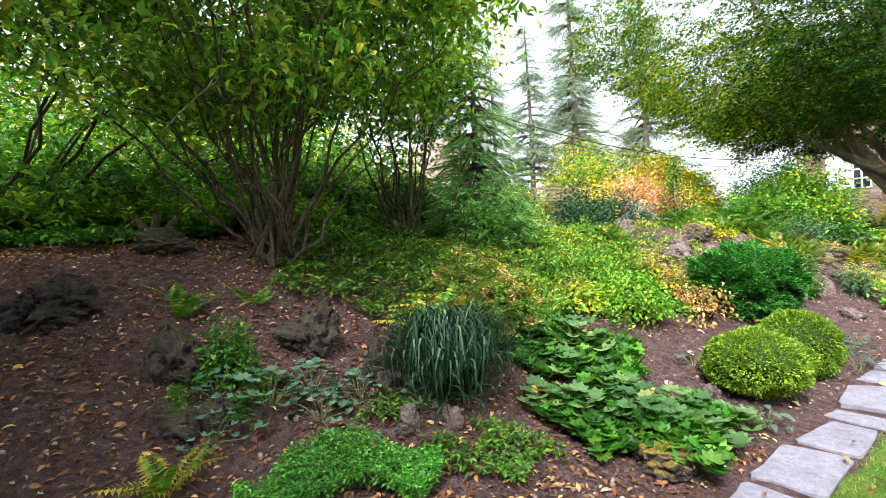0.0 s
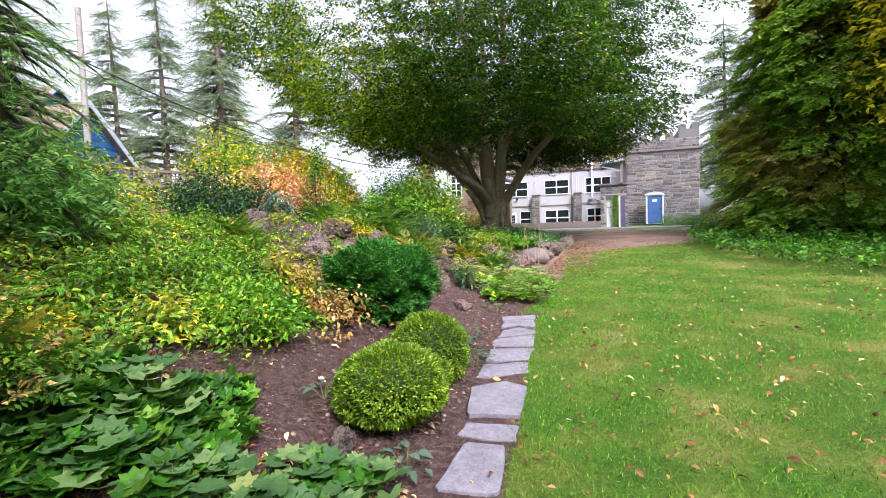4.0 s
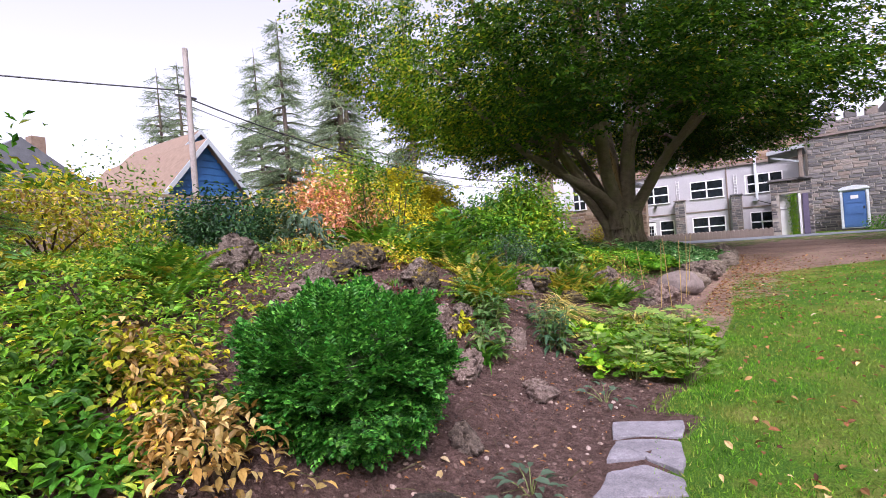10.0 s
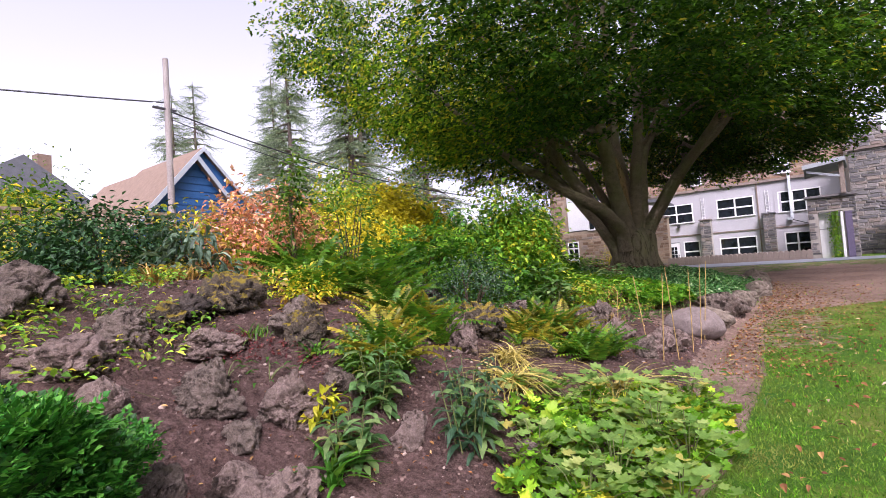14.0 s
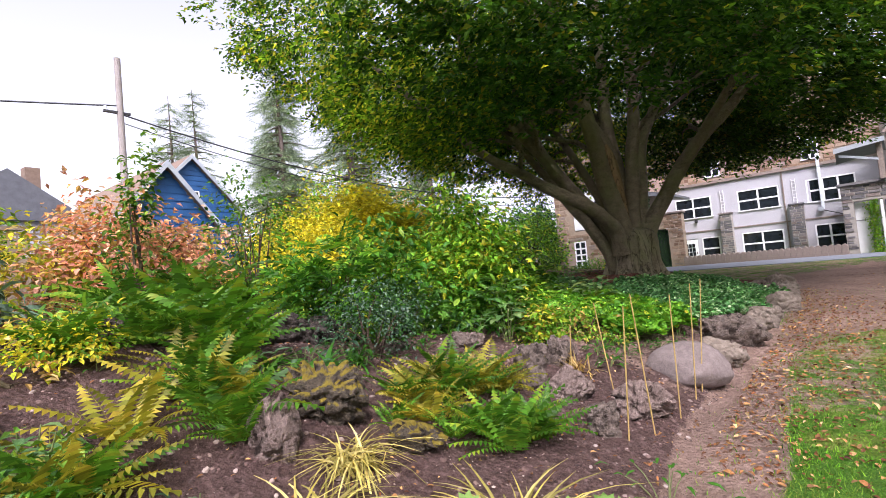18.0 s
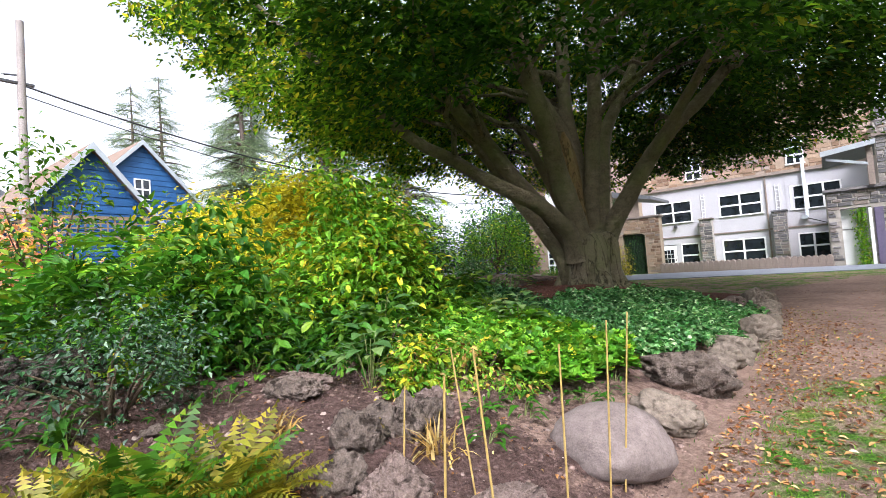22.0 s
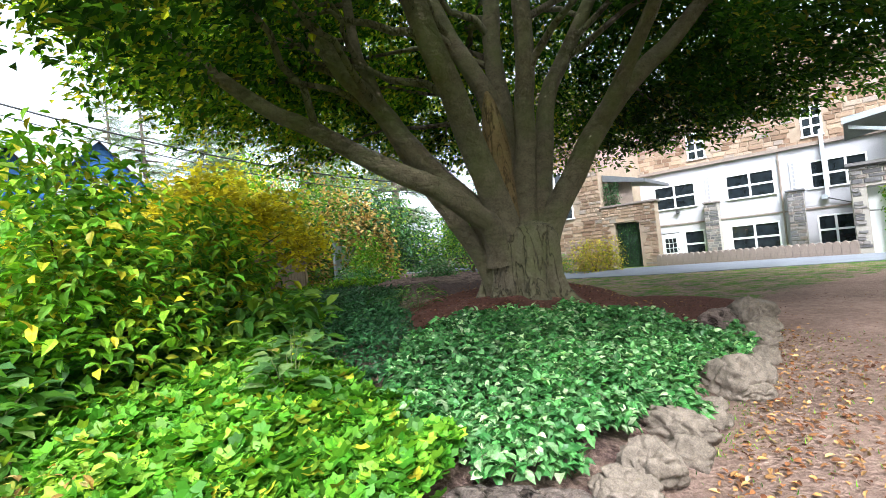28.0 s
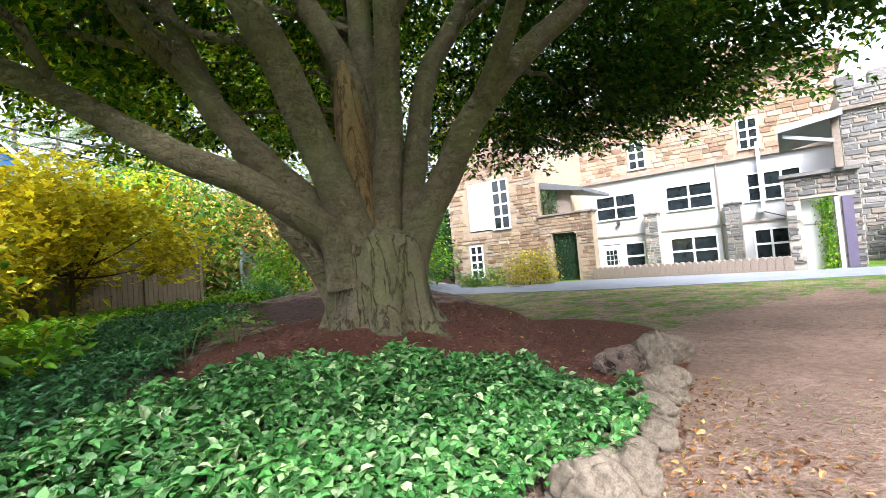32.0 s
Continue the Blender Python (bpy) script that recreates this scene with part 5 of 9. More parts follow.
def fern(x, y, length, n, kind, seed, label):
    """A shuttlecock of arching fronds."""
    rng = np.random.default_rng(seed)
    f = thing("fern", label, "fern", (x, y, ground_at(x, y) - 0.01))
    for i in range(n):
        gold = kind == "gold" or (kind == "mixed" and rng.uniform() < 0.35)
        me = (FRONDS_GOLD if gold else FRONDS)[int(rng.integers(2))]
        s = length * rng.uniform(0.6, 1.0)
        tilt = rng.uniform(4, 34)
        child("frond", me, f, "", pose(rng.normal(0, 0.03), rng.normal(0, 0.03), 0, rng.uniform(-12, 12), tilt, math.degrees(i * 2.4) + rng.uniform(-20, 20)) @ Matrix.Scale(s, 4))
    return f


def leaf_cloud(rng, n, rx, ry, h, low, clumps, tight=0.22):
    """Places for leaves in clumps over a lumpy dome, more of them near its skin."""
    c = rng.normal(0, 1, (clumps, 3))
    c /= np.linalg.norm(c, axis=1)[:, None]
    c[:, 2] = np.abs(c[:, 2]) * 1.15 - 0.15
    c *= rng.uniform(0.55, 1.0, (clumps, 1))
    pick = rng.integers(0, clumps, n)
    p = c[pick] + np.clip(rng.normal(0, tight, (n, 3)), -1.7 * tight, 1.7 * tight)
    out = np.arctan2(p[:, 1], p[:, 0])
    p = p * (rx, ry, (h - low) * 0.85) + (0, 0, low)
    p[:, 2] = np.maximum(p[:, 2], 0.03)
    return p, out


def bush(name, label, x, y, rx, ry, h, n, leaf, size, mat, seed, low=0.1, clumps=28, stems=6, lift=-0.1, category="shrub", second=None, tight=0.22, stem_r=0.02, lean=0.5):
    """A shrub: forking stems and a crown of many leaves."""
    rng = np.random.default_rng(seed)
    b = thing(name, label, category, (x, y, ground_at(x, y) - 0.02))
    p, out = leaf_cloud(rng, n, rx, ry, h, low, clumps, tight)
    yaw = out + rng.normal(0, 0.9, n)
    turn = spin(n, rng, lift, yaw, rng.normal(lift, 0.5, n))
    s = size * rng.uniform(0.7, 1.25, n)
    sel = np.ones(n, bool)
    if second:
        sel = rng.uniform(0, 1, n) > second[1]
        child("crown", mesh_from("crown", *strew(leaf, p[~sel], turn[~sel], s[~sel]), second[0]), b, second[2])
    child("crown", mesh_from("crown", *strew(leaf, p[sel], turn[sel], s[sel]), mat), b)
    if stems:
        for k in range(stems):
            t = p[int(rng.integers(n))] * (0.8, 0.8, 0.9)
            mid = t * (0.35, 0.35, 0.5) + rng.normal(0, 0.05, 3) * (1, 1, 0)
            st = bezier((rng.normal(0, 0.04, 3) * (1, 1, 0), mid, t), 7)
            child("stem", mesh_from("stem", *tube_arrays(st, np.linspace(stem_r, stem_r * 0.35, 7), 5), M_TWIG, True), b)
    return b


def globe(name, label, x, y, r, h, n, size, mat, seed, leaf=None, lumps=0.06):
    """A clipped or naturally rounded bush, densely leaved all over."""
    rng = np.random.default_rng(seed)
    b = thing(name, label, "shrub", (x, y, ground_at(x, y) - 0.03))
    d = rng.normal(0, 1, (n, 3))
    d /= np.linalg.norm(d, axis=1)[:, None]
    bump_ = np.array([noise.noise(Vector(q) * 3.2 + Vector((seed, 0, 0))) for q in d]) * lumps * 2.4
    rad = (1 + bump_) * (1 - np.abs(rng.normal(0, 0.06, n)))
    p = d * rad[:, None] * (r, r, h / 2) + (0, 0, h / 2)
    p[:, 2] = np.maximum(p[:, 2], 0.02)
    yaw = np.arctan2(d[:, 1], d[:, 0]) + rng.normal(0, 0.6, n)
    tilt = np.arcsin(np.clip(d[:, 2], -1, 1)) * 0.8 + rng.normal(0.25, 0.35, n)
    child("crown", mesh_from("crown", *strew(leaf or L_SIMPLE, p, spin(n, rng, 0, yaw, tilt), size * rng.uniform(0.7, 1.2, n)), mat), b)
    # solid core under the leaves, coloured as the shade inside the bush
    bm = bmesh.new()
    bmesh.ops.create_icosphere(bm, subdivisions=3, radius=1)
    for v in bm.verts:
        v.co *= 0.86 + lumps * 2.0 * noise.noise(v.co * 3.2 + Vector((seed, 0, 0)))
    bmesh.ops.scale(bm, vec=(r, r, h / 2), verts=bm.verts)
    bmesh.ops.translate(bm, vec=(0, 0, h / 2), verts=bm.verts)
    part("inner_foliage", bm, M_INNER_SHADE, b, "solid core in the dark colour of inner shade", None, True)
    child("stem", mesh_from("stem", *tube_arrays(((0, 0, -0.05), (0, 0, h * 0.3)), (0.05, 0.04), 8), M_TWIG, True), b)
    return b


def tuft(name, label, x, y, length, n, template, mat, seed, spread=0.5, category="grass", foot=0.06):
    """A clump of long arching blades, joined as one crown."""
    rng = np.random.default_rng(seed)
    t = thing(name, label, category, (x, y, ground_at(x, y) - 0.01))
    p = rng.normal(0, foot, (n, 3)) * (1, 1, 0)
    yaw = rng.uniform(0, 2 * np.pi, n)
    lean = -np.abs(rng.normal(0, spread, n))
    turn, size = spin(n, rng, 0, yaw, lean, 0.15), length * rng.uniform(0.55, 1.1, n)
    fans = 12 if n > 500 else 1
    for k in range(fans):
        q = np.mod(np.floor(yaw / (2 * np.pi) * fans), fans) == k
        tagged(child("leaf_fan" if fans > 1 else "foliage", mesh_from("foliage", *strew(template, p[q], turn[q], size[q]), mat), t), kind="stuff")
    return t


def leaf_mesh(template, mat):
    return mesh_from("leaf", *template, mat, True)


def leafy(name, label, x, y, spread, height, n, size, me, seed, up=25, category="plant", stalk=True):
    """A low plant whose large leaves are pieces, each on a stalk."""
    rng = np.random.default_rng(seed)
    b = thing(name, label, category, (x, y, ground_at(x, y)))
    for i in range(n):
        q = (i + 0.5) / n
        a, r = i * 2.4 + rng.uniform(-0.3, 0.3), spread * math.sqrt(q) * rng.uniform(0.85, 1.1)
        z = height * (1.05 - 0.6 * q) * rng.uniform(0.8, 1.15)
        px, py = r * math.cos(a), r * math.sin(a)
        z += ground_at(x + px, y + py) - ground_at(x, y)
        child("leaf", me, b, "", pose(px, py, z, rng.uniform(-14, 14), rng.uniform(-up, up * 0.4), math.degrees(a) + rng.uniform(-40, 40)) @ Matrix.Scale(size * rng.uniform(0.7, 1.2), 4))
        if stalk and i % 3 == 0:
            child("stalk", mesh_from("stalk", *tube_arrays(bezier(((px * 0.2, py * 0.2, 0), (px * 0.5, py * 0.5, z * 0.8), (px, py, z)), 4), (0.005, 0.004, 0.004, 0.003), 4), M_STEM, True), b)
    return b


def upright(name, label, x, y, spread, height, n, size, me, seed, category="plant"):
    """A clump of upright stems, leaved from top to bottom with drooping leaves."""
    rng = np.random.default_rng(seed)
    b = thing(name, label, category, (x, y, ground_at(x, y) - 0.01))
    stems = max(3, n // 9)
    for k in range(stems):
        a = k * 2.4
        foot = np.array((0.35 * spread * math.cos(a), 0.35 * spread * math.sin(a), 0.0))
        top = np.array((0.75 * spread * math.cos(a), 0.75 * spread * math.sin(a), height * rng.uniform(0.75, 1.0)))
        line = bezier((foot, foot * 0.6 + top * (0.5, 0.5, 0.6), top), 6)
        child("stem", mesh_from("stem", *tube_arrays(line, np.linspace(0.006, 0.003, 6), 4), M_STEM, True), b)
        for i in range(n // stems):
            q = (i + rng.uniform(0.2, 0.8)) / (n // stems)
            at = line[0] * (1 - q) + line[-1] * q
            yaw = math.degrees(i * 2.4 + k) + rng.uniform(-25, 25)
            child("leaf", me, b, "", pose(*at, rng.uniform(-15, 15), rng.uniform(-30, 38) * (1.1 - q), yaw) @ Matrix.Scale(size * rng.uniform(0.7, 1.15) * (1.1 - 0.45 * q), 4))
    return b


def inside(px, py, poly):
    k = np.zeros(len(px), bool)
    x0, y0 = poly[-1]
    for x1, y1 in poly:
        cross = ((y1 > py) != (y0 > py)) & (px < (x0 - x1) * (py - y1) / (y0 - y1 + 1e-12) + x1)
        k ^= cross
        x0, y0 = x1, y1
    return k


def carpet(name, label, poly, n, leaf, size, mat, height, seed, lift=0.1, thin=0.0, category="groundcover", mound=0.5, kind="stuff"):
    """Ground cover that nobody could count, over a plot with a ragged rim."""
    rng = np.random.default_rng(seed)
    q = np.array(poly)
    lo, hi = q.min(0) - 0.25, q.max(0) + 0.25
    m = int(n * 2.2)
    x, y = rng.uniform(lo[0], hi[0], m), rng.uniform(lo[1], hi[1], m)
    wob = np.array([(noise.noise((a * 1.9, b * 1.9, seed)), noise.noise((a * 1.9, b * 1.9, seed + 40))) for a, b in zip(x, y)])
    ok = inside(x + 0.3 * wob[:, 0], y + 0.3 * wob[:, 1], poly)
    if thin:
        ok &= np.array([noise.noise((a * 2.6, b * 2.6, seed + 80)) for a, b in zip(x, y)]) > thin - 0.5
    x, y, wob = x[ok][:n], y[ok][:n], wob[ok][:n]
    k = len(x)
    swell = 1 + mound * np.array([noise.noise((a * 4, b * 4, seed + 9)) for a, b in zip(x, y)])
    z = ground_many(x, y) + height * swell * rng.uniform(0.35, 1.0, k) ** 0.6
    turn = spin(k, rng, lift)
    ob = new(name, mesh_from(name, *strew(leaf, np.stack([x, y, z], -1), turn, size * rng.uniform(0.65, 1.25, k)), mat))
    return tagged(ob, label, category, "", kind)


def conifer(name, label, x, y, h, r, mat, seed, dens=1.0, droop=0.25, bare=0.1, z0=None, ragged=0.3, trunk=0.012):
    """A spire with whorls of drooping boughs hung with needle sprays."""
    rng = np.random.default_rng(seed)
    c = thing(name, label, "tree", (x, y, (ground_at(x, y) if z0 is None else z0) - 0.05))
    child("trunk", mesh_from("trunk", *tube_arrays(np.array([(0, 0, 0), (0.01 * h, 0, h * 0.5), (0, 0, h)]), (h * trunk + 0.03, h * trunk * 0.7 + 0.02, 0.02), 8), M_CONBARK, True), c)
    boughs, pos, yaw, tilt, size = [], [], [], [], []
    z = h * bare
    while z < h * 0.98:
        q = 1 - z / h
        for k in range(int(rng.integers(3, 6))):
            a = rng.uniform(0, 2 * np.pi)
            ln = r * (q ** 0.8) * rng.uniform(1 - ragged, 1.1) + 0.1
            end = np.array((math.cos(a) * ln, math.sin(a) * ln, z - droop * ln))
            line = bezier(((0, 0, z), (end[0] * 0.5, end[1] * 0.5, z + 0.08 * ln), end), 5)
            boughs.append(tube_arrays(line, np.linspace(0.012 * h * q + 0.01, 0.006, 5), 4))
            m = max(4, int(14 * dens * ln / max(0.5, 0.06 * h)))
            t = rng.uniform(0.15, 1, m)
            side = rng.normal(0, 0.16, m) * ln * (1.05 - 0.6 * t)
            px = end[0] * t - math.sin(a) * side
            py = end[1] * t + math.cos(a) * side
            pz = z + (0.16 * t * (1 - t) - droop * t * t) * ln - np.abs(rng.normal(0, 0.02, m)) * h * 0.5 * 0.3
            pos.append(np.stack([px, py, pz], -1))
            yaw.append(a + np.sign(side) * rng.uniform(0.2, 1.0, m))
            tilt.append(rng.normal(-0.35, 0.3, m))
            size.append(rng.uniform(0.7, 1.3, m) * (0.045 * h + 0.05))
        z += h * rng.uniform(0.018, 0.036)
    pos, yaw, tilt, size = map(np.concatenate, (pos, yaw, tilt, size))
    tagged(child("branching", mesh_from("branching", *join_arrays(boughs), M_CONBARK, True), c, "grey branching"), kind="stuff")
    child("crown", mesh_from("crown", *strew(L_SPRAY, pos, spin(len(pos), rng, 0, yaw, tilt), size), mat), c)
    return c


def spray_leaf(k=5, width=0.07):
    """A needle spray: a midrib with short side twigs."""
    vs, fs = [], []
    for i in range(k):
        x = i / k
        ln = 0.3 * (1 - 0.75 * x)
        for s in (1, -1):
            o = len(vs)
            vs += [(x, 0, 0), (x + 0.14 + width, s * ln, -0.03), (x + 0.02 + width, s * ln * 0.4, 0.02)]
            fs += [(o, o + 1, o + 2)]
    o = len(vs)
    vs += [(0, 0.02, 0), (0, -0.02, 0), (1.1, 0, -0.06)]
    fs += [(o, o + 1, o + 2)]
    return np.array(vs), np.array(fs)


L_SPRAY = spray_leaf()


def broadleaf(name, label, x, y, h, r, mat, seed, n=6000, size=0.2, low=0.25, clumps=60, trunk=0.12, second=None, z0=None, leaf=None, tight=0.16):
    """A tree or tall shrub: trunk, limbs, uneven crown of leaf clumps."""
    rng = np.random.default_rng(seed)
    b = thing(name, label, "tree", (x, y, (ground_at(x, y) if z0 is None else z0) - 0.05))
    p, out = leaf_cloud(rng, n, r, r, h, h * low, clumps, tight)
    yaw = out + rng.normal(0, 0.9, n)
    turn = spin(n, rng, -0.1, yaw, rng.normal(-0.15, 0.5, n))
    s = size * rng.uniform(0.7, 1.25, n)
    sel = np.ones(n, bool)
    if second:
        sel = rng.uniform(0, 1, n) > second[1]
        child("crown", mesh_from("crown", *strew(leaf or L_SIMPLE, p[~sel], turn[~sel], s[~sel]), second[0]), b, second[2])
    child("crown", mesh_from("crown", *strew(leaf or L_SIMPLE, p[sel], turn[sel], s[sel]), mat), b)
    top = np.array((0, 0, h * (low + 0.35)))
    child("trunk", mesh_from("trunk", *tube_arrays(bezier(((0, 0, 0), (0.03 * h, 0, h * 0.3), top), 8), np.linspace(trunk, trunk * 0.4, 8), 8), M_TWIG, True), b)
    for k in range(12):
        t = p[int(rng.integers(n))] * (0.85, 0.85, 0.95)
        st = np.array((0, 0, h * low * rng.uniform(0.4, 1.1)))
        child("limb", mesh_from("limb", *tube_arrays(bezier((st, t * (0.4, 0.4, 0.3) + st * 0.6, t), 7), np.linspace(trunk * 0.4, 0.012, 7), 5), M_TWIG, True), b)
    return b

# ---- garden, first to last ----
M_PINE = foliage("soft_pine_needles", [(0, (0.11, 0.28, 0.08)), (0.6, (0.2, 0.42, 0.12)), (1, (0.36, 0.55, 0.2))], 0.5)
M_REDLEAF = foliage("wine_red_leaf", [(0, (0.08, 0.015, 0.02)), (1, (0.2, 0.05, 0.05))], 0.2)
M_DOME = stone_material("mauve_grey_boulder", (0.13, 0.105, 0.1), (0.23, 0.19, 0.18), shaded_hollows=False)
M_MOUND = foliage("cushion_leaf", [(0, (0.05, 0.21, 0.02)), (0.6, (0.1, 0.34, 0.035)), (1, (0.2, 0.45, 0.06))], 0.4)
M_PERI = foliage("periwinkle_leaf", [(0, (0.02, 0.075, 0.03)), (0.6, (0.04, 0.13, 0.05)), (1, (0.09, 0.22, 0.09))], 0.25, 0.4)
M_GERAN = foliage("geranium_leaf", [(0, (0.05, 0.19, 0.012)), (0.6, (0.12, 0.31, 0.02)), (0.93, (0.24, 0.42, 0.035)), (1, (0.5, 0.42, 0.03))], 0.4)
M_TEAL = piece_leaf("glaucous_leaf", [(0, (0.06, 0.15, 0.09)), (0.7, (0.11, 0.23, 0.14)), (1, (0.2, 0.33, 0.2))])
ME_TEAL = leaf_mesh(leaf_lobed(6), M_TEAL)
ME_BROAD = leaf_mesh(leaf_oval(0.62, 0.07, 0.18), M_GREEN2)
ME_LONG, ME_LONG_L = leaf_mesh(L_LONG, M_BLUEGREEN), leaf_mesh(L_LONG, M_GREEN)
ME_PADDLE = leaf_mesh(leaf_oval(0.42, 0.08, 0.25), M_GREEN2)
ME_LOBED, ME_LOBED_L, ME_BLUE = leaf_mesh(leaf_lobed(6), M_GREEN2), leaf_mesh(leaf_lobed(6), M_LIME2), leaf_mesh(L_OVAL, M_BLUEGREY)

# rocks, walker's first steps
rock(1.0, -12.03, 1.05, 0.7, 0.5, 97, 101, M_ROCK_DARK, "broad dark rock among fallen leaves on the shaded bank", 0.38, "rocks of the rock garden", 1.35)
rock(-0.02, -11.28, 0.85, 0.6, 0.3, 85, 102, M_ROCK_BANK, "flat dark stone slab on the shaded bank", 0.3, "rocks of the rock garden")
rock(1.88, -11.2, 0.5, 0.42, 0.52, 82, 103, M_ROCK_BANK, "dark mossy rock among fallen leaves on the shaded bank", 0.3, "rocks of the rock garden")
rock(1.88, -10.2, 0.56, 0.46, 0.62, 66, 104, M_ROCK_BANK, "rock capped with olive moss under the shrub", 0.3, "rocks of the rock garden")
rock(2.44, -11.2, 0.3, 0.26, 0.24, 76, 105, M_ROCK_BANK, "dark mossy rock among fallen leaves on the shaded bank", 0.3, "rocks of the rock garden")
rock(2.45, -11.0, 0.26, 0.21, 0.24, 70, 106, M_ROCK_BANK, "dark mossy rock among fallen leaves on the shaded bank", 0.3, "rocks of the rock garden")
rock(2.37, -10.89, 0.18, 0.14, 0.17, 106, 107, M_ROCK_BANK, "dark mossy rock among fallen leaves on the shaded bank", 0.3, "rocks of the rock garden")
rock(2.37, -9.72, 0.28, 0.23, 0.21, 85, 108, M_ROCK, "pitted brown-grey limestone rock half sunk in the soil", 0.3, "rocks of the rock garden")
rock(2.8, -9.74, 0.28, 0.23, 0.22, 79, 109, M_ROCK, "pitted brown-grey limestone rock half sunk in the soil", 0.3, "rocks of the rock garden")
rock(2.89, -9.41, 0.18, 0.14, 0.23, 71, 110, M_ROCK_PINK, "pitted brown-grey limestone rock half sunk in the soil", 0.3, "rocks of the rock garden")
rock(2.87, -9.42, 0.19, 0.15, 0.23, 69, 111, M_ROCK, "pitted brown-grey limestone rock half sunk in the soil", 0.3, "rocks of the rock garden")
rock(3.79, -8.28, 0.47, 0.37, 0.29, 39, 112, M_ROCK_MOSS, "mossy rock beside the flagstones", 0.3, "rocks of the rock garden")
rock(3.38, -6.96, 0.17, 0.14, 0.2, 31, 113, M_ROCK, "pitted brown-grey limestone rock half sunk in the soil", 0.3, "rocks of the rock garden")
rock(3.35, -6.95, 0.19, 0.15, 0.22, 31, 114, M_ROCK, "pitted brown-grey limestone rock half sunk in the soil", 0.3, "rocks of the rock garden")
rock(2.25, -9.71, 0.44, 0.35, 0.27, 69, 115, M_ROCK_DARK, "dark mossy rock among fallen leaves on the shaded bank", 0.3, "rocks of the rock garden")
rock(3.04, -7.67, 0.23, 0.18, 0.13, 39, 116, M_ROCK_PINK, "pitted brown-grey limestone rock half sunk in the soil", 0.3, "rocks of the rock garden")

# rocks of the open slope
rock(0.68, -3.37, 0.45, 0.36, 0.25, 37, 117, M_ROCK_PINK, "pinkish weathered limestone rock on bare soil", 0.3, "rocks of the rock garden")
rock(0.9, -3.88, 0.35, 0.28, 0.2, 37, 118, M_ROCK_DARK, "pitted brown-grey limestone rock half sunk in the soil", 0.3, "rocks of the rock garden")
rock(2.9, -3.88, 0.27, 0.22, 0.26, 14, 119, M_ROCK, "pitted brown-grey limestone rock half sunk in the soil", 0.3, "rocks of the rock garden")
rock(2.92, -2.73, 0.4, 0.32, 0.19, 3, 120, M_ROCK_PINK, "pinkish weathered limestone rock on bare soil", 0.3, "rocks of the rock garden")
rock(2.32, -3.07, 0.45, 0.36, 0.31, 49, 121, M_ROCK_PINK, "pinkish weathered limestone rock on bare soil", 0.3, "rocks of the rock garden")
rock(-0.34, -3.52, 0.58, 0.46, 0.45, 70, 122, M_ROCK, "pitted brown-grey limestone rock half sunk in the soil", 0.3, "rocks of the rock garden")
rock(3.08, -4.48, 0.31, 0.25, 0.17, 44, 123, M_ROCK_DARK, "pitted brown-grey limestone rock half sunk in the soil", 0.3, "rocks of the rock garden")
rock(1.01, -1.95, 0.52, 0.42, 0.5, 45, 124, M_ROCK, "pitted brown-grey limestone rock half sunk in the soil", 0.3, "rocks of the rock garden")
rock(-0.17, -3.76, 0.65, 0.52, 0.53, 82, 125, M_ROCK, "pitted brown-grey limestone rock half sunk in the soil", 0.3, "rocks of the rock garden")
rock(0.79, -3.5, 0.62, 0.43, 0.36, 73, 126, M_ROCK_PINK, "flat-topped pink limestone slab", 0.3, "rocks of the rock garden")
rock(0.57, -3.12, 0.48, 0.38, 0.39, 66, 127, M_ROCK, "pitted brown-grey limestone rock half sunk in the soil", 0.3, "rocks of the rock garden")
rock(0.45, -2.73, 0.34, 0.27, 0.35, 59, 128, M_ROCK_MOSS, "pitted brown-grey limestone rock half sunk in the soil", 0.3, "rocks of the rock garden")
rock(0.31, -2.2, 0.58, 0.46, 0.51, 52, 129, M_ROCK_MOSS, "pitted mossy limestone rock", 0.3, "rocks of the rock garden")
rock(1.09, -1.96, 0.42, 0.33, 0.44, 41, 130, M_ROCK_MOSS, "pitted mossy limestone rock", 0.3, "rocks of the rock garden")
rock(1.3, -3.41, 0.38, 0.31, 0.33, 54, 131, M_ROCK_PINK, "pinkish weathered limestone rock on bare soil", 0.3, "rocks of the rock garden")
rock(1.17, -3.66, 0.32, 0.25, 0.15, 55, 132, M_ROCK_PINK, "pinkish weathered limestone rock on bare soil", 0.3, "rocks of the rock garden")
rock(2.11, -3.55, 0.41, 0.36, 0.54, 44, 133, M_ROCK, "pitted brown-grey limestone rock half sunk in the soil", 0.3, "rocks of the rock garden")
rock(2.07, -3.07, 0.32, 0.26, 0.29, 74, 134, M_ROCK_PINK, "pinkish weathered limestone rock on bare soil", 0.3, "rocks of the rock garden")
rock(2.3, -2.9, 0.4, 0.32, 0.31, 66, 135, M_ROCK_PINK, "pinkish weathered limestone rock on bare soil", 0.3, "rocks of the rock garden")
rock(2.38, -2.06, 0.28, 0.22, 0.21, 52, 136, M_ROCK_PINK, "pinkish weathered limestone rock on bare soil", 0.3, "rocks of the rock garden")
rock(1.5, -2.82, 0.33, 0.26, 0.23, 66, 137, M_ROCK, "pitted brown-grey limestone rock half sunk in the soil", 0.3, "rocks of the rock garden")
rock(1.66, -2.56, 0.33, 0.26, 0.29, 59, 138, M_ROCK, "pitted brown-grey limestone rock half sunk in the soil", 0.3, "rocks of the rock garden")
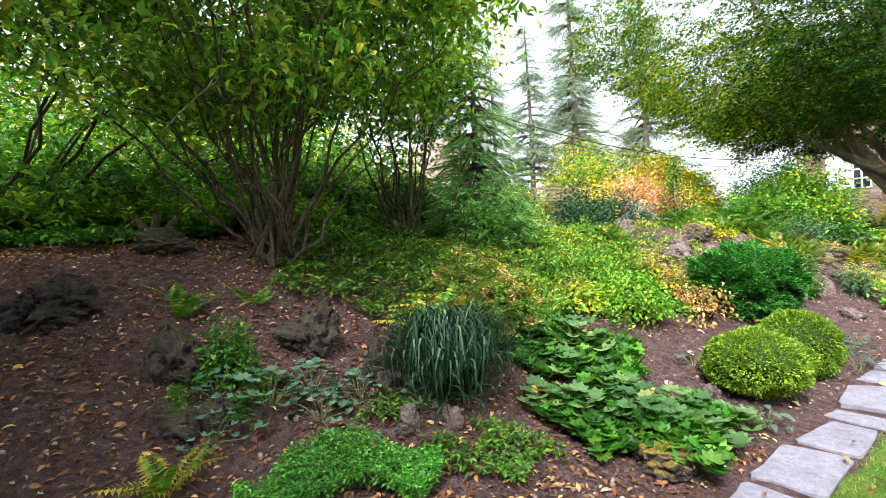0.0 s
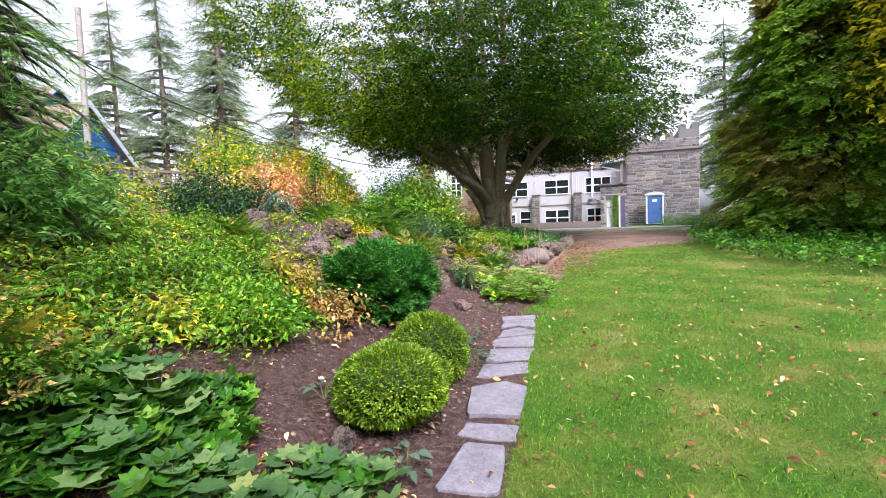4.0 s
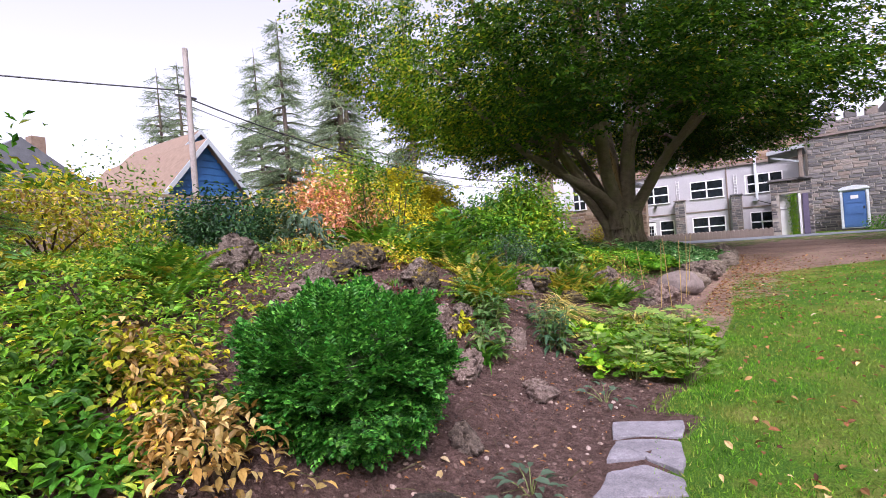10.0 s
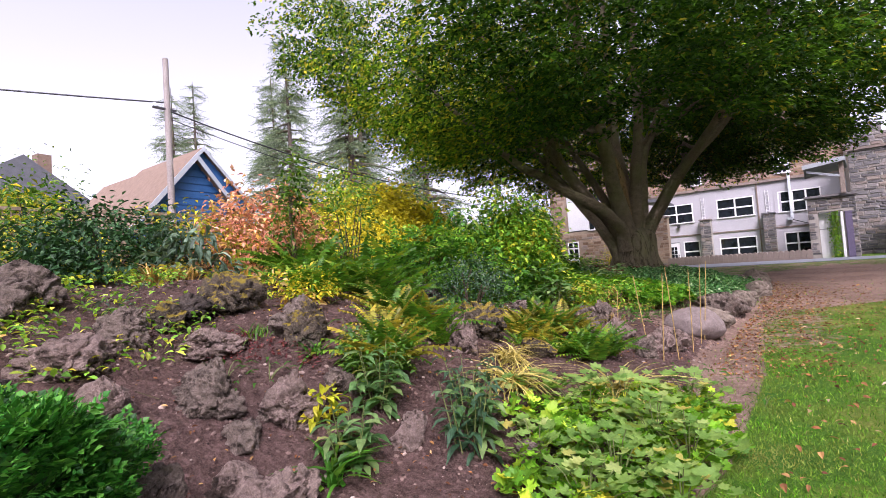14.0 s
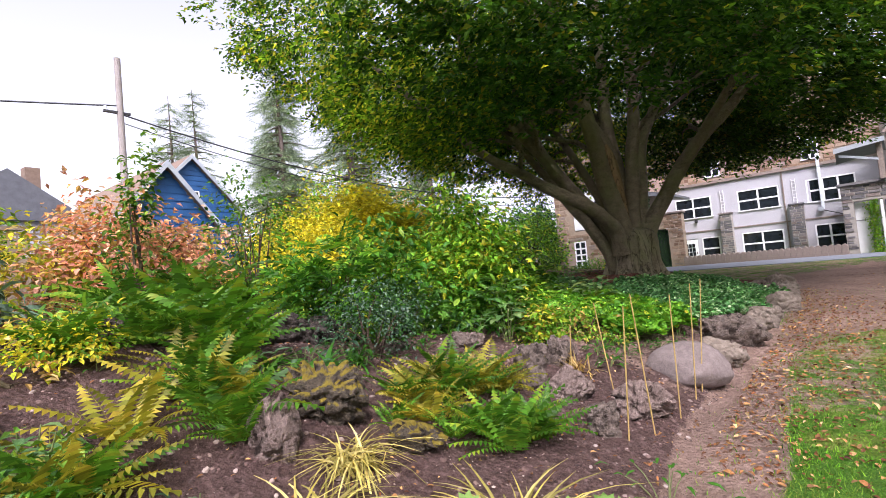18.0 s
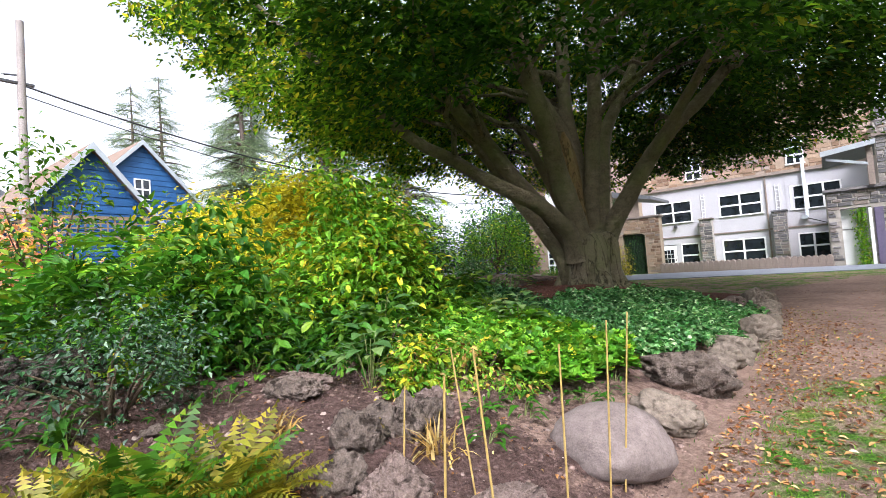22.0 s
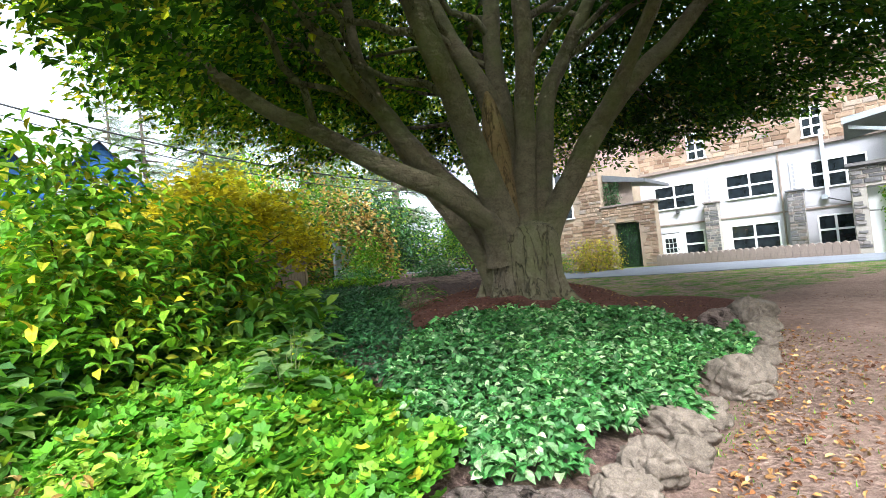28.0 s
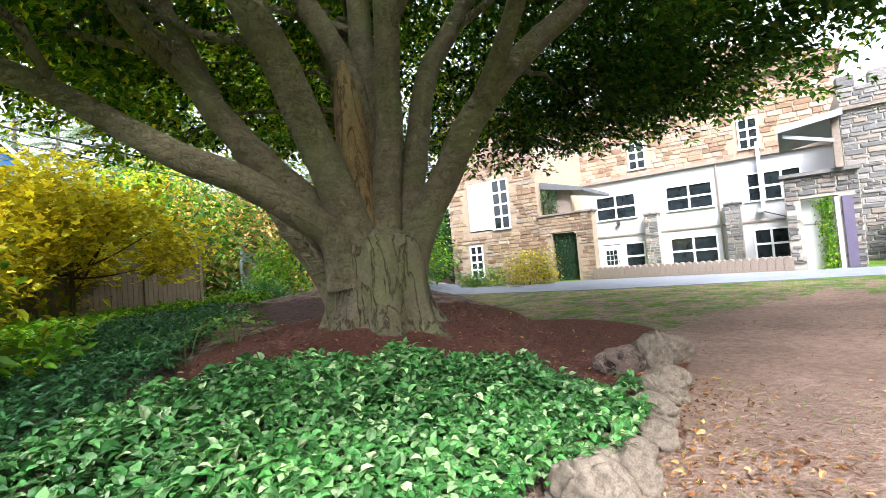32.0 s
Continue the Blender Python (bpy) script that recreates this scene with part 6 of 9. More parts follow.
rock(1.77, -2.86, 0.35, 0.28, 0.22, 59, 139, M_ROCK, "pitted brown-grey limestone rock half sunk in the soil", 0.3, "rocks of the rock garden")
rock(0.93, -2.71, 0.31, 0.25, 0.15, 60, 140, M_ROCK_PINK, "pinkish weathered limestone rock on bare soil", 0.3, "rocks of the rock garden")
rock(2.8, -2.62, 0.31, 0.25, 0.13, 37, 141, M_ROCK_PINK, "pinkish weathered limestone rock on bare soil", 0.3, "rocks of the rock garden")
rock(1.81, -0.55, 0.38, 0.3, 0.32, 28, 142, M_ROCK_PINK, "pinkish weathered limestone rock on bare soil", 0.3, "rocks of the rock garden")
rock(3.03, -1.52, 0.33, 0.27, 0.21, 18, 143, M_ROCK, "pitted brown-grey limestone rock half sunk in the soil", 0.3, "rocks of the rock garden")
rock(1.74, -2.11, 0.25, 0.2, 0.2, 35, 144, M_ROCK, "pitted brown-grey limestone rock half sunk in the soil", 0.3, "rocks of the rock garden")
rock(0.3, -2.07, 0.75, 0.6, 0.48, 57, 145, M_ROCK_MOSS, "pitted mossy limestone rock", 0.3, "rocks of the rock garden")
rock(1.1, -1.85, 0.42, 0.34, 0.45, 47, 146, M_ROCK_MOSS, "pitted mossy limestone rock", 0.3, "rocks of the rock garden")
rock(0.32, -2.59, 0.57, 0.46, 0.29, 97, 147, M_ROCK_DARK, "pitted brown-grey limestone rock half sunk in the soil", 0.3, "rocks of the rock garden")
rock(1.74, -2.51, 0.49, 0.39, 0.38, 88, 148, M_ROCK_PINK, "pinkish weathered limestone rock on bare soil", 0.3, "rocks of the rock garden")
rock(2.35, -1.97, 0.28, 0.23, 0.2, 70, 149, M_ROCK_PINK, "pinkish weathered limestone rock on bare soil", 0.3, "rocks of the rock garden")
rock(0.88, -2.63, 0.6, 0.48, 0.21, 87, 150, M_ROCK_PINK, "pinkish weathered limestone rock on bare soil", 0.3, "rocks of the rock garden")
rock(1.43, -2.88, 0.48, 0.38, 0.4, 87, 151, M_ROCK, "pitted brown-grey limestone rock half sunk in the soil", 0.3, "rocks of the rock garden")
rock(1.8, -2.08, 0.28, 0.22, 0.22, 68, 152, M_ROCK, "pitted brown-grey limestone rock half sunk in the soil", 0.3, "rocks of the rock garden")
rock(2.97, -1.29, 0.36, 0.29, 0.14, 39, 153, M_ROCK, "pitted brown-grey limestone rock half sunk in the soil", 0.3, "rocks of the rock garden")

# rocks below the shrubs
rock(1.68, -0.13, 0.65, 0.49, 0.49, 63, 154, M_ROCK_MOSS, "big square rock capped with golden moss", 0.2, "rocks of the rock garden")
rock(1.75, -0.56, 0.34, 0.27, 0.49, 67, 155, M_ROCK_PINK, "split grey limestone rock", 0.3, "rocks of the rock garden")
rock(2.2, 0.21, 0.45, 0.36, 0.28, 47, 156, M_ROCK_MOSS, "pitted mossy limestone rock", 0.3, "rocks of the rock garden")
rock(-0.16, -1.01, 0.73, 0.59, 0.28, 73, 157, M_ROCK, "pitted brown-grey limestone rock half sunk in the soil", 0.3, "rocks of the rock garden")
rock(-0.32, 1.09, 0.79, 0.63, 0.33, 48, 158, M_ROCK_DARK, "pitted brown-grey limestone rock half sunk in the soil", 0.3, "rocks of the rock garden")
rock(-0.55, 0.46, 0.72, 0.58, 0.37, 52, 159, M_ROCK_DARK, "pitted brown-grey limestone rock half sunk in the soil", 0.3, "rocks of the rock garden")
rock(-0.44, 1.92, 0.59, 0.47, 0.33, 36, 160, M_ROCK_DARK, "pitted brown-grey limestone rock half sunk in the soil", 0.3, "rocks of the rock garden")
rock(0.85, 2.51, 0.53, 0.42, 0.19, 60, 161, M_ROCK_PINK, "pinkish weathered limestone rock on bare soil", 0.3, "rocks of the rock garden")
rock(2.02, 2.69, 0.36, 0.29, 0.27, 46, 162, M_ROCK, "pitted brown-grey limestone rock half sunk in the soil", 0.3, "rocks of the rock garden")
rock(1.99, 2.11, 0.38, 0.31, 0.34, 47, 163, M_ROCK, "pitted brown-grey limestone rock half sunk in the soil", 0.3, "rocks of the rock garden")
rock(2.39, 2.01, 0.46, 0.37, 0.35, 40, 164, M_ROCK_PINK, "pinkish weathered limestone rock on bare soil", 0.3, "rocks of the rock garden")
rock(2.89, 1.6, 0.41, 0.33, 0.38, 34, 165, M_ROCK, "pitted brown-grey limestone rock half sunk in the soil", 0.3, "rocks of the rock garden")
rock(3.05, 2.19, 0.53, 0.42, 0.42, 25, 166, M_ROCK_PINK, "lumpy pink-grey rock on bare soil", 0.3, "rocks of the rock garden")
rock(0.12, 0.13, 0.52, 0.41, 0.43, 82, 167, M_ROCK_DARK, "pitted brown-grey limestone rock half sunk in the soil", 0.3, "rocks of the rock garden")
rock(-0.09, 0.5, 0.65, 0.52, 0.4, 75, 168, M_ROCK_DARK, "pitted brown-grey limestone rock half sunk in the soil", 0.3, "rocks of the rock garden")
rock(-0.0, 0.86, 0.6, 0.48, 0.34, 67, 169, M_ROCK_DARK, "pitted brown-grey limestone rock half sunk in the soil", 0.3, "rocks of the rock garden")
rock(-0.14, 1.25, 0.52, 0.42, 0.26, 60, 170, M_ROCK_DARK, "pitted brown-grey limestone rock half sunk in the soil", 0.3, "rocks of the rock garden")
rock(0.94, 2.3, 0.54, 0.32, 0.21, 39, 171, M_ROCK, "flat slab of limestone on bare soil", 0.3, "rocks of the rock garden")
rock(0.51, 1.76, 0.25, 0.2, 0.1, 45, 172, M_ROCK, "pitted brown-grey limestone rock half sunk in the soil", 0.3, "rocks of the rock garden")
rock(1.9, 2.39, 0.37, 0.3, 0.31, 23, 173, M_ROCK, "pitted brown-grey limestone rock half sunk in the soil", 0.3, "rocks of the rock garden")
rock(2.17, 1.84, 0.32, 0.26, 0.29, 63, 174, M_ROCK, "pitted brown-grey limestone rock half sunk in the soil", 0.3, "rocks of the rock garden")
rock(2.51, 1.89, 0.5, 0.4, 0.34, 55, 175, M_ROCK_PINK, "pinkish weathered limestone rock on bare soil", 0.3, "rocks of the rock garden")
rock(2.97, 2.35, 0.56, 0.45, 0.22, 40, 176, M_ROCK_PINK, "pinkish weathered limestone rock on bare soil", 0.3, "rocks of the rock garden")
rock(1.96, 2.92, 0.41, 0.32, 0.23, 46, 177, M_ROCK_PINK, "pinkish weathered limestone rock on bare soil", 0.3, "rocks of the rock garden")
rock(-0.33, 1.83, 0.75, 0.6, 0.33, 83, 178, M_ROCK, "pitted brown-grey limestone rock half sunk in the soil", 0.3, "rocks of the rock garden")
rock(0.52, 1.56, 0.34, 0.27, 0.16, 81, 179, M_ROCK, "pitted brown-grey limestone rock half sunk in the soil", 0.3, "rocks of the rock garden")
rock(2.08, 2.51, 0.3, 0.24, 0.43, 52, 180, M_ROCK, "pitted brown-grey limestone rock half sunk in the soil", 0.3, "rocks of the rock garden")
rock(1.96, 2.19, 0.33, 0.27, 0.25, 56, 181, M_ROCK_MOSS, "pitted brown-grey limestone rock half sunk in the soil", 0.3, "rocks of the rock garden")
rock(0.97, 1.29, 0.18, 0.14, 0.11, 74, 182, M_ROCK, "pitted brown-grey limestone rock half sunk in the soil", 0.3, "rocks of the rock garden")

# big round boulder and the kerb of rocks round the tree bed
rock(3.06, 3.4, 0.96, 0.82, 0.44, 0, 601, M_DOME, "smooth rounded grey boulder on bare soil", 0.32, "", 0.15)
rock(3.27, 4.16, 0.61, 0.38, 0.39, 5, 183, M_BOULDER, "rounded grey-brown rock edging the tree bed", 0.3, "kerb of rocks round the tree bed", 0.6)
rock(3.21, 5.21, 1.04, 0.62, 0.53, 0, 184, M_ROCK, "large pitted rock edging the tree bed", 0.3, "kerb of rocks round the tree bed", 0.6)
rock(3.38, 6.71, 0.57, 0.35, 0.35, -7, 185, M_BOULDER, "rounded grey-brown rock edging the tree bed", 0.3, "kerb of rocks round the tree bed", 0.6)
rock(3.52, 7.91, 0.56, 0.35, 0.46, -12, 186, M_BOULDER, "rounded grey-brown rock edging the tree bed", 0.3, "kerb of rocks round the tree bed", 0.6)
rock(3.4, 6.1, 0.44, 0.27, 0.42, 34, 187, M_BOULDER, "rounded grey-brown rock edging the tree bed", 0.3, "kerb of rocks round the tree bed", 0.6)
rock(3.48, 7.18, 0.32, 0.2, 0.29, 27, 188, M_BOULDER, "rounded grey-brown rock edging the tree bed", 0.3, "kerb of rocks round the tree bed", 0.6)
rock(3.45, 7.96, 0.44, 0.27, 0.23, 23, 189, M_BOULDER, "rounded grey-brown rock edging the tree bed", 0.3, "kerb of rocks round the tree bed", 0.6)
rock(3.63, 8.32, 0.35, 0.22, 0.31, 18, 190, M_BOULDER, "rounded grey-brown rock edging the tree bed", 0.3, "kerb of rocks round the tree bed", 0.6)
rock(3.2, 11.03, 0.76, 0.47, 0.44, 15, 191, M_BOULDER, "rounded grey-brown rock edging the tree bed", 0.3, "kerb of rocks round the tree bed", 0.6)
rock(3.48, 9.77, 0.47, 0.29, 0.34, 11, 192, M_BOULDER, "rounded grey-brown rock edging the tree bed", 0.3, "kerb of rocks round the tree bed", 0.6)
rock(3.36, 5.83, 0.42, 0.26, 0.27, 21, 193, M_BOULDER, "rounded grey-brown rock edging the tree bed", 0.3, "kerb of rocks round the tree bed", 0.6)
rock(3.5, 6.55, 0.36, 0.22, 0.24, 12, 194, M_BOULDER, "rounded grey-brown rock edging the tree bed", 0.3, "kerb of rocks round the tree bed", 0.6)
rock(3.63, 7.86, 0.42, 0.26, 0.24, 4, 195, M_BOULDER, "rounded grey-brown rock edging the tree bed", 0.3, "kerb of rocks round the tree bed", 0.6)
rock(3.47, 9.76, 0.41, 0.25, 0.37, 0, 196, M_BOULDER, "rounded grey-brown rock edging the tree bed", 0.3, "kerb of rocks round the tree bed", 0.6)
rock(2.98, 10.83, 0.52, 0.32, 0.3, -1, 197, M_ROCK_PINK, "pale angular rock edging the tree bed", 0.3, "kerb of rocks round the tree bed", 0.6)
rock(3.39, 9.98, 0.46, 0.29, 0.31, 0, 198, M_BOULDER, "rounded grey-brown rock edging the tree bed", 0.3, "kerb of rocks round the tree bed", 0.6)
rock(3.48, 9.28, 0.4, 0.25, 0.22, -2, 199, M_BOULDER, "rounded grey-brown rock edging the tree bed", 0.3, "kerb of rocks round the tree bed", 0.6)
rock(3.11, 11.09, 0.36, 0.22, 0.22, -6, 200, M_BOULDER, "rounded grey-brown rock edging the tree bed", 0.3, "kerb of rocks round the tree bed", 0.6)
rock(3.5, 8.51, 0.41, 0.26, 0.22, 35, 201, M_BOULDER, "rounded grey-brown rock edging the tree bed", 0.3, "kerb of rocks round the tree bed", 0.6)
rock(3.41, 8.09, 0.45, 0.28, 0.2, 36, 202, M_BOULDER, "rounded grey-brown rock edging the tree bed", 0.3, "kerb of rocks round the tree bed", 0.6)
rock(3.23, 10.79, 0.5, 0.31, 0.51, 24, 203, M_BOULDER, "rounded grey-brown rock edging the tree bed", 0.3, "kerb of rocks round the tree bed", 0.6)
rock(3.48, 10.0, 0.46, 0.29, 0.39, 21, 204, M_BOULDER, "rounded grey-brown rock edging the tree bed", 0.3, "kerb of rocks round the tree bed", 0.6)
rock(3.5, 9.3, 0.45, 0.28, 0.31, 20, 205, M_BOULDER, "rounded grey-brown rock edging the tree bed", 0.3, "kerb of rocks round the tree bed", 0.6)
rock(3.64, 8.92, 0.36, 0.23, 0.25, 16, 206, M_BOULDER, "rounded grey-brown rock edging the tree bed", 0.3, "kerb of rocks round the tree bed", 0.6)
rock(3.51, 8.64, 0.39, 0.24, 0.29, 16, 207, M_BOULDER, "rounded grey-brown rock edging the tree bed", 0.3, "kerb of rocks round the tree bed", 0.6)
rock(3.5, 8.25, 0.43, 0.26, 0.28, 16, 208, M_BOULDER, "rounded grey-brown rock edging the tree bed", 0.3, "kerb of rocks round the tree bed", 0.6)
rock(2.94, 10.48, 0.52, 0.32, 0.35, 10, 209, M_ROCK_PINK, "pale angular rock edging the tree bed", 0.2, "kerb of rocks round the tree bed", 0.6)

# clipped globes and the globe cedar
globe("globe_boxwood", "rounded yellow-green box bush beside the flagstones", 3.5, -6.46, 0.44, 0.58, 14000, 0.034, M_BOX, 611)
globe("globe_boxwood", "rounded yellow-green box bush behind a larger one", 3.45, -5.55, 0.38, 0.67, 12000, 0.033, M_BOX, 612)
globe("globe_cedar", "round dark green dwarf cedar with fanned sprays", 2.3, -4.3, 0.6, 0.88, 10000, 0.1, M_CEDAR, 613, L_PAD, 0.17)

# ferns
fern(1.23, -11.11, 0.57, 12, "green", 210, "green fern with arching fronds on the shaded bank")
fern(2.84, -11.24, 0.49, 9, "mixed", 211, "young fern with yellowing tips beside the path")
fern(0.62, -4.7, 0.51, 9, "green", 212, "green fern with arching fronds")
fern(0.15, -0.28, 1.18, 16, "green", 213, "green fern with arching fronds on the slope")
fern(1.74, -1.6, 0.83, 12, "gold", 214, "yellow-green fern on the slope")
fern(0.28, -4.39, 0.69, 9, "green", 215, "green fern with arching fronds")
fern(0.1, -0.34, 0.95, 14, "green", 216, "green fern with arching fronds")
fern(-3.16, 4.55, 1.87, 14, "green", 217, "green fern with arching fronds")
fern(1.19, -0.6, 0.61, 14, "gold", 218, "yellow-green fern between rocks")
fern(1.74, -1.55, 0.61, 12, "mixed", 219, "green fern turning yellow in places")
fern(2.02, 0.55, 0.56, 14, "gold", 220, "yellowing fern between rocks")
fern(2.63, 1.01, 0.58, 14, "green", 221, "deep green fern between rocks")
fern(-2.5, 0.3, 1.62, 16, "green", 222, "green fern with arching fronds below the crest")
fern(-8.0, 3.61, 2.83, 14, "green", 223, "green fern with arching fronds below the crest")
fern(1.18, -0.69, 0.62, 14, "green", 224, "green fern with arching fronds")
fern(0.64, -0.63, 0.65, 10, "mixed", 225, "green fern turning yellow in places")
fern(1.38, -1.21, 0.66, 10, "gold", 226, "narrow yellow fern on bare soil")
fern(1.79, 0.99, 0.72, 16, "mixed", 227, "green fern turning yellow in places")
fern(2.59, 0.76, 0.67, 18, "green", 228, "deep green fern between rocks")
fern(-0.53, 2.34, 0.55, 9, "green", 229, "green fern with arching fronds")
fern(1.95, 1.35, 0.59, 12, "gold", 230, "yellow fern among the rocks")
fern(1.63, -0.7, 0.43, 12, "green", 231, "green fern with arching fronds")
fern(1.78, 0.94, 0.69, 16, "mixed", 232, "green fern turning yellow in places")
fern(2.06, 1.45, 0.51, 12, "gold", 233, "yellow fern among the rocks")
fern(1.69, 0.6, 0.53, 12, "mixed", 234, "green fern turning yellow in places")
fern(-0.72, 2.17, 0.57, 10, "gold", 235, "small yellow fern by rocks")
fern(0.32, 1.48, 0.57, 12, "green", 236, "green fern with arching fronds")
fern(-2.57, -13.05, 1.38, 10, "green", 237, "green fern in the shade of shrubs")
fern(-7.34, -13.66, 1.97, 10, "green", 238, "green fern in the shade of shrubs")
fern(-7.52, -12.66, 1.81, 10, "green", 239, "green fern in the shade of shrubs")
fern(-5.53, -11.04, 1.53, 10, "green", 240, "green fern in the shade of shrubs")
fern(-4.45, -13.62, 1.69, 10, "green", 241, "green fern in the shade of shrubs")
fern(0.32, -9.16, 0.65, 8, "green", 242, "green fern in the shade of shrubs")
fern(1.2, -10.55, 0.41, 7, "green", 243, "green fern in the shade of shrubs")
fern(2.13, -6.18, 0.51, 9, "green", 244, "green fern in the shade of shrubs")
fern(1.9, -7.54, 0.43, 8, "green", 245, "green fern in the shade of shrubs")
fern(2.14, -7.56, 0.44, 9, "green", 246, "green fern in the shade of shrubs")
bush("slope_bush", "low bushy yellow-green plant on the slope", 1.84, -6.06, 0.43, 0.39, 0.46, 900, L_OVAL, 0.065, M_LIME, 247, low=0.03, stems=4, second=(M_MID, 0.5, "green leaves"))
bush("slope_bush", "low bushy yellow-green plant on the slope", 1.06, -6.13, 0.44, 0.39, 0.37, 800, L_OVAL, 0.065, M_LIME, 248, low=0.03, stems=4, second=(M_MID, 0.5, "green leaves"))
bush("slope_bush", "low bushy yellow-green plant on the slope", 1.95, -5.21, 0.29, 0.26, 0.39, 500, L_OVAL, 0.065, M_LIME, 249, low=0.03, stems=4, second=(M_MID, 0.5, "green leaves"))
bush("slope_bush", "low bushy yellow-green plant on the slope", 1.26, -5.57, 0.35, 0.31, 0.35, 700, L_OVAL, 0.065, M_LIME, 250, low=0.03, stems=4, second=(M_MID, 0.5, "green leaves"))
bush("slope_bush", "low bushy yellow-green plant on the slope", 1.02, -6.93, 0.43, 0.39, 0.34, 700, L_OVAL, 0.065, M_LIME, 251, low=0.03, stems=4, second=(M_MID, 0.5, "green leaves"))
bush("slope_bush", "low bushy yellow-green plant on the slope", -0.56, -4.48, 0.41, 0.37, 0.41, 600, L_OVAL, 0.065, M_LIME, 252, low=0.03, stems=4, second=(M_MID, 0.5, "green leaves"))
bush("slope_bush", "low bushy yellow-green plant on the slope", 2.0, -6.33, 0.39, 0.35, 0.45, 800, L_OVAL, 0.065, M_LIME, 253, low=0.03, stems=4, second=(M_MID, 0.5, "green leaves"))
bush("withered_perennial", "small withered perennial on the crest", -0.9, -2.17, 0.31, 0.28, 0.26, 60, L_OVAL, 0.08, M_OCHRE, 254, low=0.02, stems=5, second=(M_YELLOW, 0.4, "yellow leaves"))
bush("withered_perennial", "small withered perennial on the crest", -0.07, -1.57, 0.38, 0.34, 0.34, 120, L_OVAL, 0.08, M_OCHRE, 255, low=0.02, stems=5, second=(M_YELLOW, 0.4, "yellow leaves"))
bush("withered_perennial", "small withered perennial on the crest", 0.46, -1.58, 0.25, 0.22, 0.25, 80, L_OVAL, 0.08, M_OCHRE, 256, low=0.02, stems=5, second=(M_YELLOW, 0.4, "yellow leaves"))
bush("withered_perennial", "small withered perennial on the crest", -8.69, -2.5, 0.95, 0.86, 0.64, 160, L_OVAL, 0.08, M_OCHRE, 257, low=0.02, stems=5, second=(M_YELLOW, 0.4, "yellow leaves"))
bush("withered_perennial", "small withered perennial on the crest", -0.41, -0.88, 0.23, 0.21, 0.31, 60, L_OVAL, 0.08, M_OCHRE, 258, low=0.02, stems=5, second=(M_YELLOW, 0.4, "yellow leaves"))
bush("withered_perennial", "small withered perennial on the crest", -1.84, -1.67, 0.47, 0.43, 0.32, 120, L_OVAL, 0.08, M_OCHRE, 259, low=0.02, stems=5, second=(M_YELLOW, 0.4, "yellow leaves"))
fern(-1.17, -0.26, 1.19, 18, "green", 260, "lush green fern with arching fronds")
fern(-2.0, 0.35, 1.54, 20, "green", 261, "lush green fern with arching fronds")
fern(-2.61, 1.1, 1.72, 20, "green", 262, "lush green fern with arching fronds")
fern(-0.97, -0.51, 1.08, 16, "green", 263, "lush green fern with arching fronds")
fern(1.46, -0.68, 0.74, 18, "green", 264, "lush green fern with arching fronds")
fern(1.05, -0.73, 0.69, 16, "mixed", 265, "green fern turning yellow in places")
fern(0.44, -0.4, 0.66, 14, "green", 266, "lush green fern with arching fronds")
fern(1.79, 0.64, 0.57, 18, "gold", 267, "yellowing fern among the rocks")
fern(1.9, 0.91, 0.62, 20, "mixed", 268, "green fern turning yellow in places")
fern(2.03, 1.2, 0.59, 18, "mixed", 269, "green fern turning yellow in places")
fern(2.08, 1.43, 0.48, 14, "gold", 270, "yellowing fern among the rocks")
fern(2.36, 0.8, 0.63, 20, "green", 271, "lush green fern with arching fronds")
fern(2.52, 1.06, 0.53, 18, "green", 272, "lush green fern with arching fronds")
fern(2.22, 0.58, 0.44, 16, "green", 273, "lush green fern with arching fronds")
fern(-0.4, 2.16, 0.57, 12, "mixed", 274, "green fern turning yellow in places")
fern(1.91, 0.31, 0.34, 12, "green", 275, "lush green fern with arching fronds")
fern(0.07, -0.73, 0.87, 16, "green", 276, "lush green fern with arching fronds")
fern(0.21, -1.25, 0.76, 14, "green", 277, "lush green fern with arching fronds")
fern(0.68, -0.42, 0.74, 14, "green", 278, "lush green fern with arching fronds")
fern(0.53, -0.21, 0.92, 14, "green", 279, "lush green fern with arching fronds")
fern(1.74, -1.59, 0.72, 14, "mixed", 280, "green fern turning yellow in places")
fern(-0.11, -4.19, 0.63, 14, "mixed", 281, "green fern turning yellow in places")
fern(0.03, -4.53, 0.67, 14, "mixed", 282, "green fern turning yellow in places")
tuft("tongue_fern", "glossy green clump of strap-shaped leaves between rocks", 1.17, 0.19, 0.51, 26, L_TONGUE, M_GREEN, 283, 0.55, "fern", 0.03)
tuft("tongue_fern", "glossy green clump of strap-shaped leaves between rocks", 1.01, 0.14, 0.41, 26, L_TONGUE, M_GREEN, 284, 0.55, "fern", 0.03)
tuft("tongue_fern", "glossy green clump of strap-shaped leaves between rocks", 0.91, -0.13, 0.44, 26, L_TONGUE, M_GREEN, 285, 0.55, "fern", 0.03)
tuft("tongue_fern", "glossy green clump of strap-shaped leaves between rocks", 0.81, 0.84, 0.31, 26, L_TONGUE, M_GREEN, 286, 0.55, "fern", 0.03)
tuft("tongue_fern", "glossy green clump of strap-shaped leaves between rocks", 1.17, 0.3, 0.4, 26, L_TONGUE, M_GREEN, 287, 0.55, "fern", 0.03)
tuft("tongue_fern", "glossy green clump of strap-shaped leaves between rocks", 2.32, -2.64, 0.4, 26, L_TONGUE, M_GREEN, 288, 0.55, "fern", 0.03)
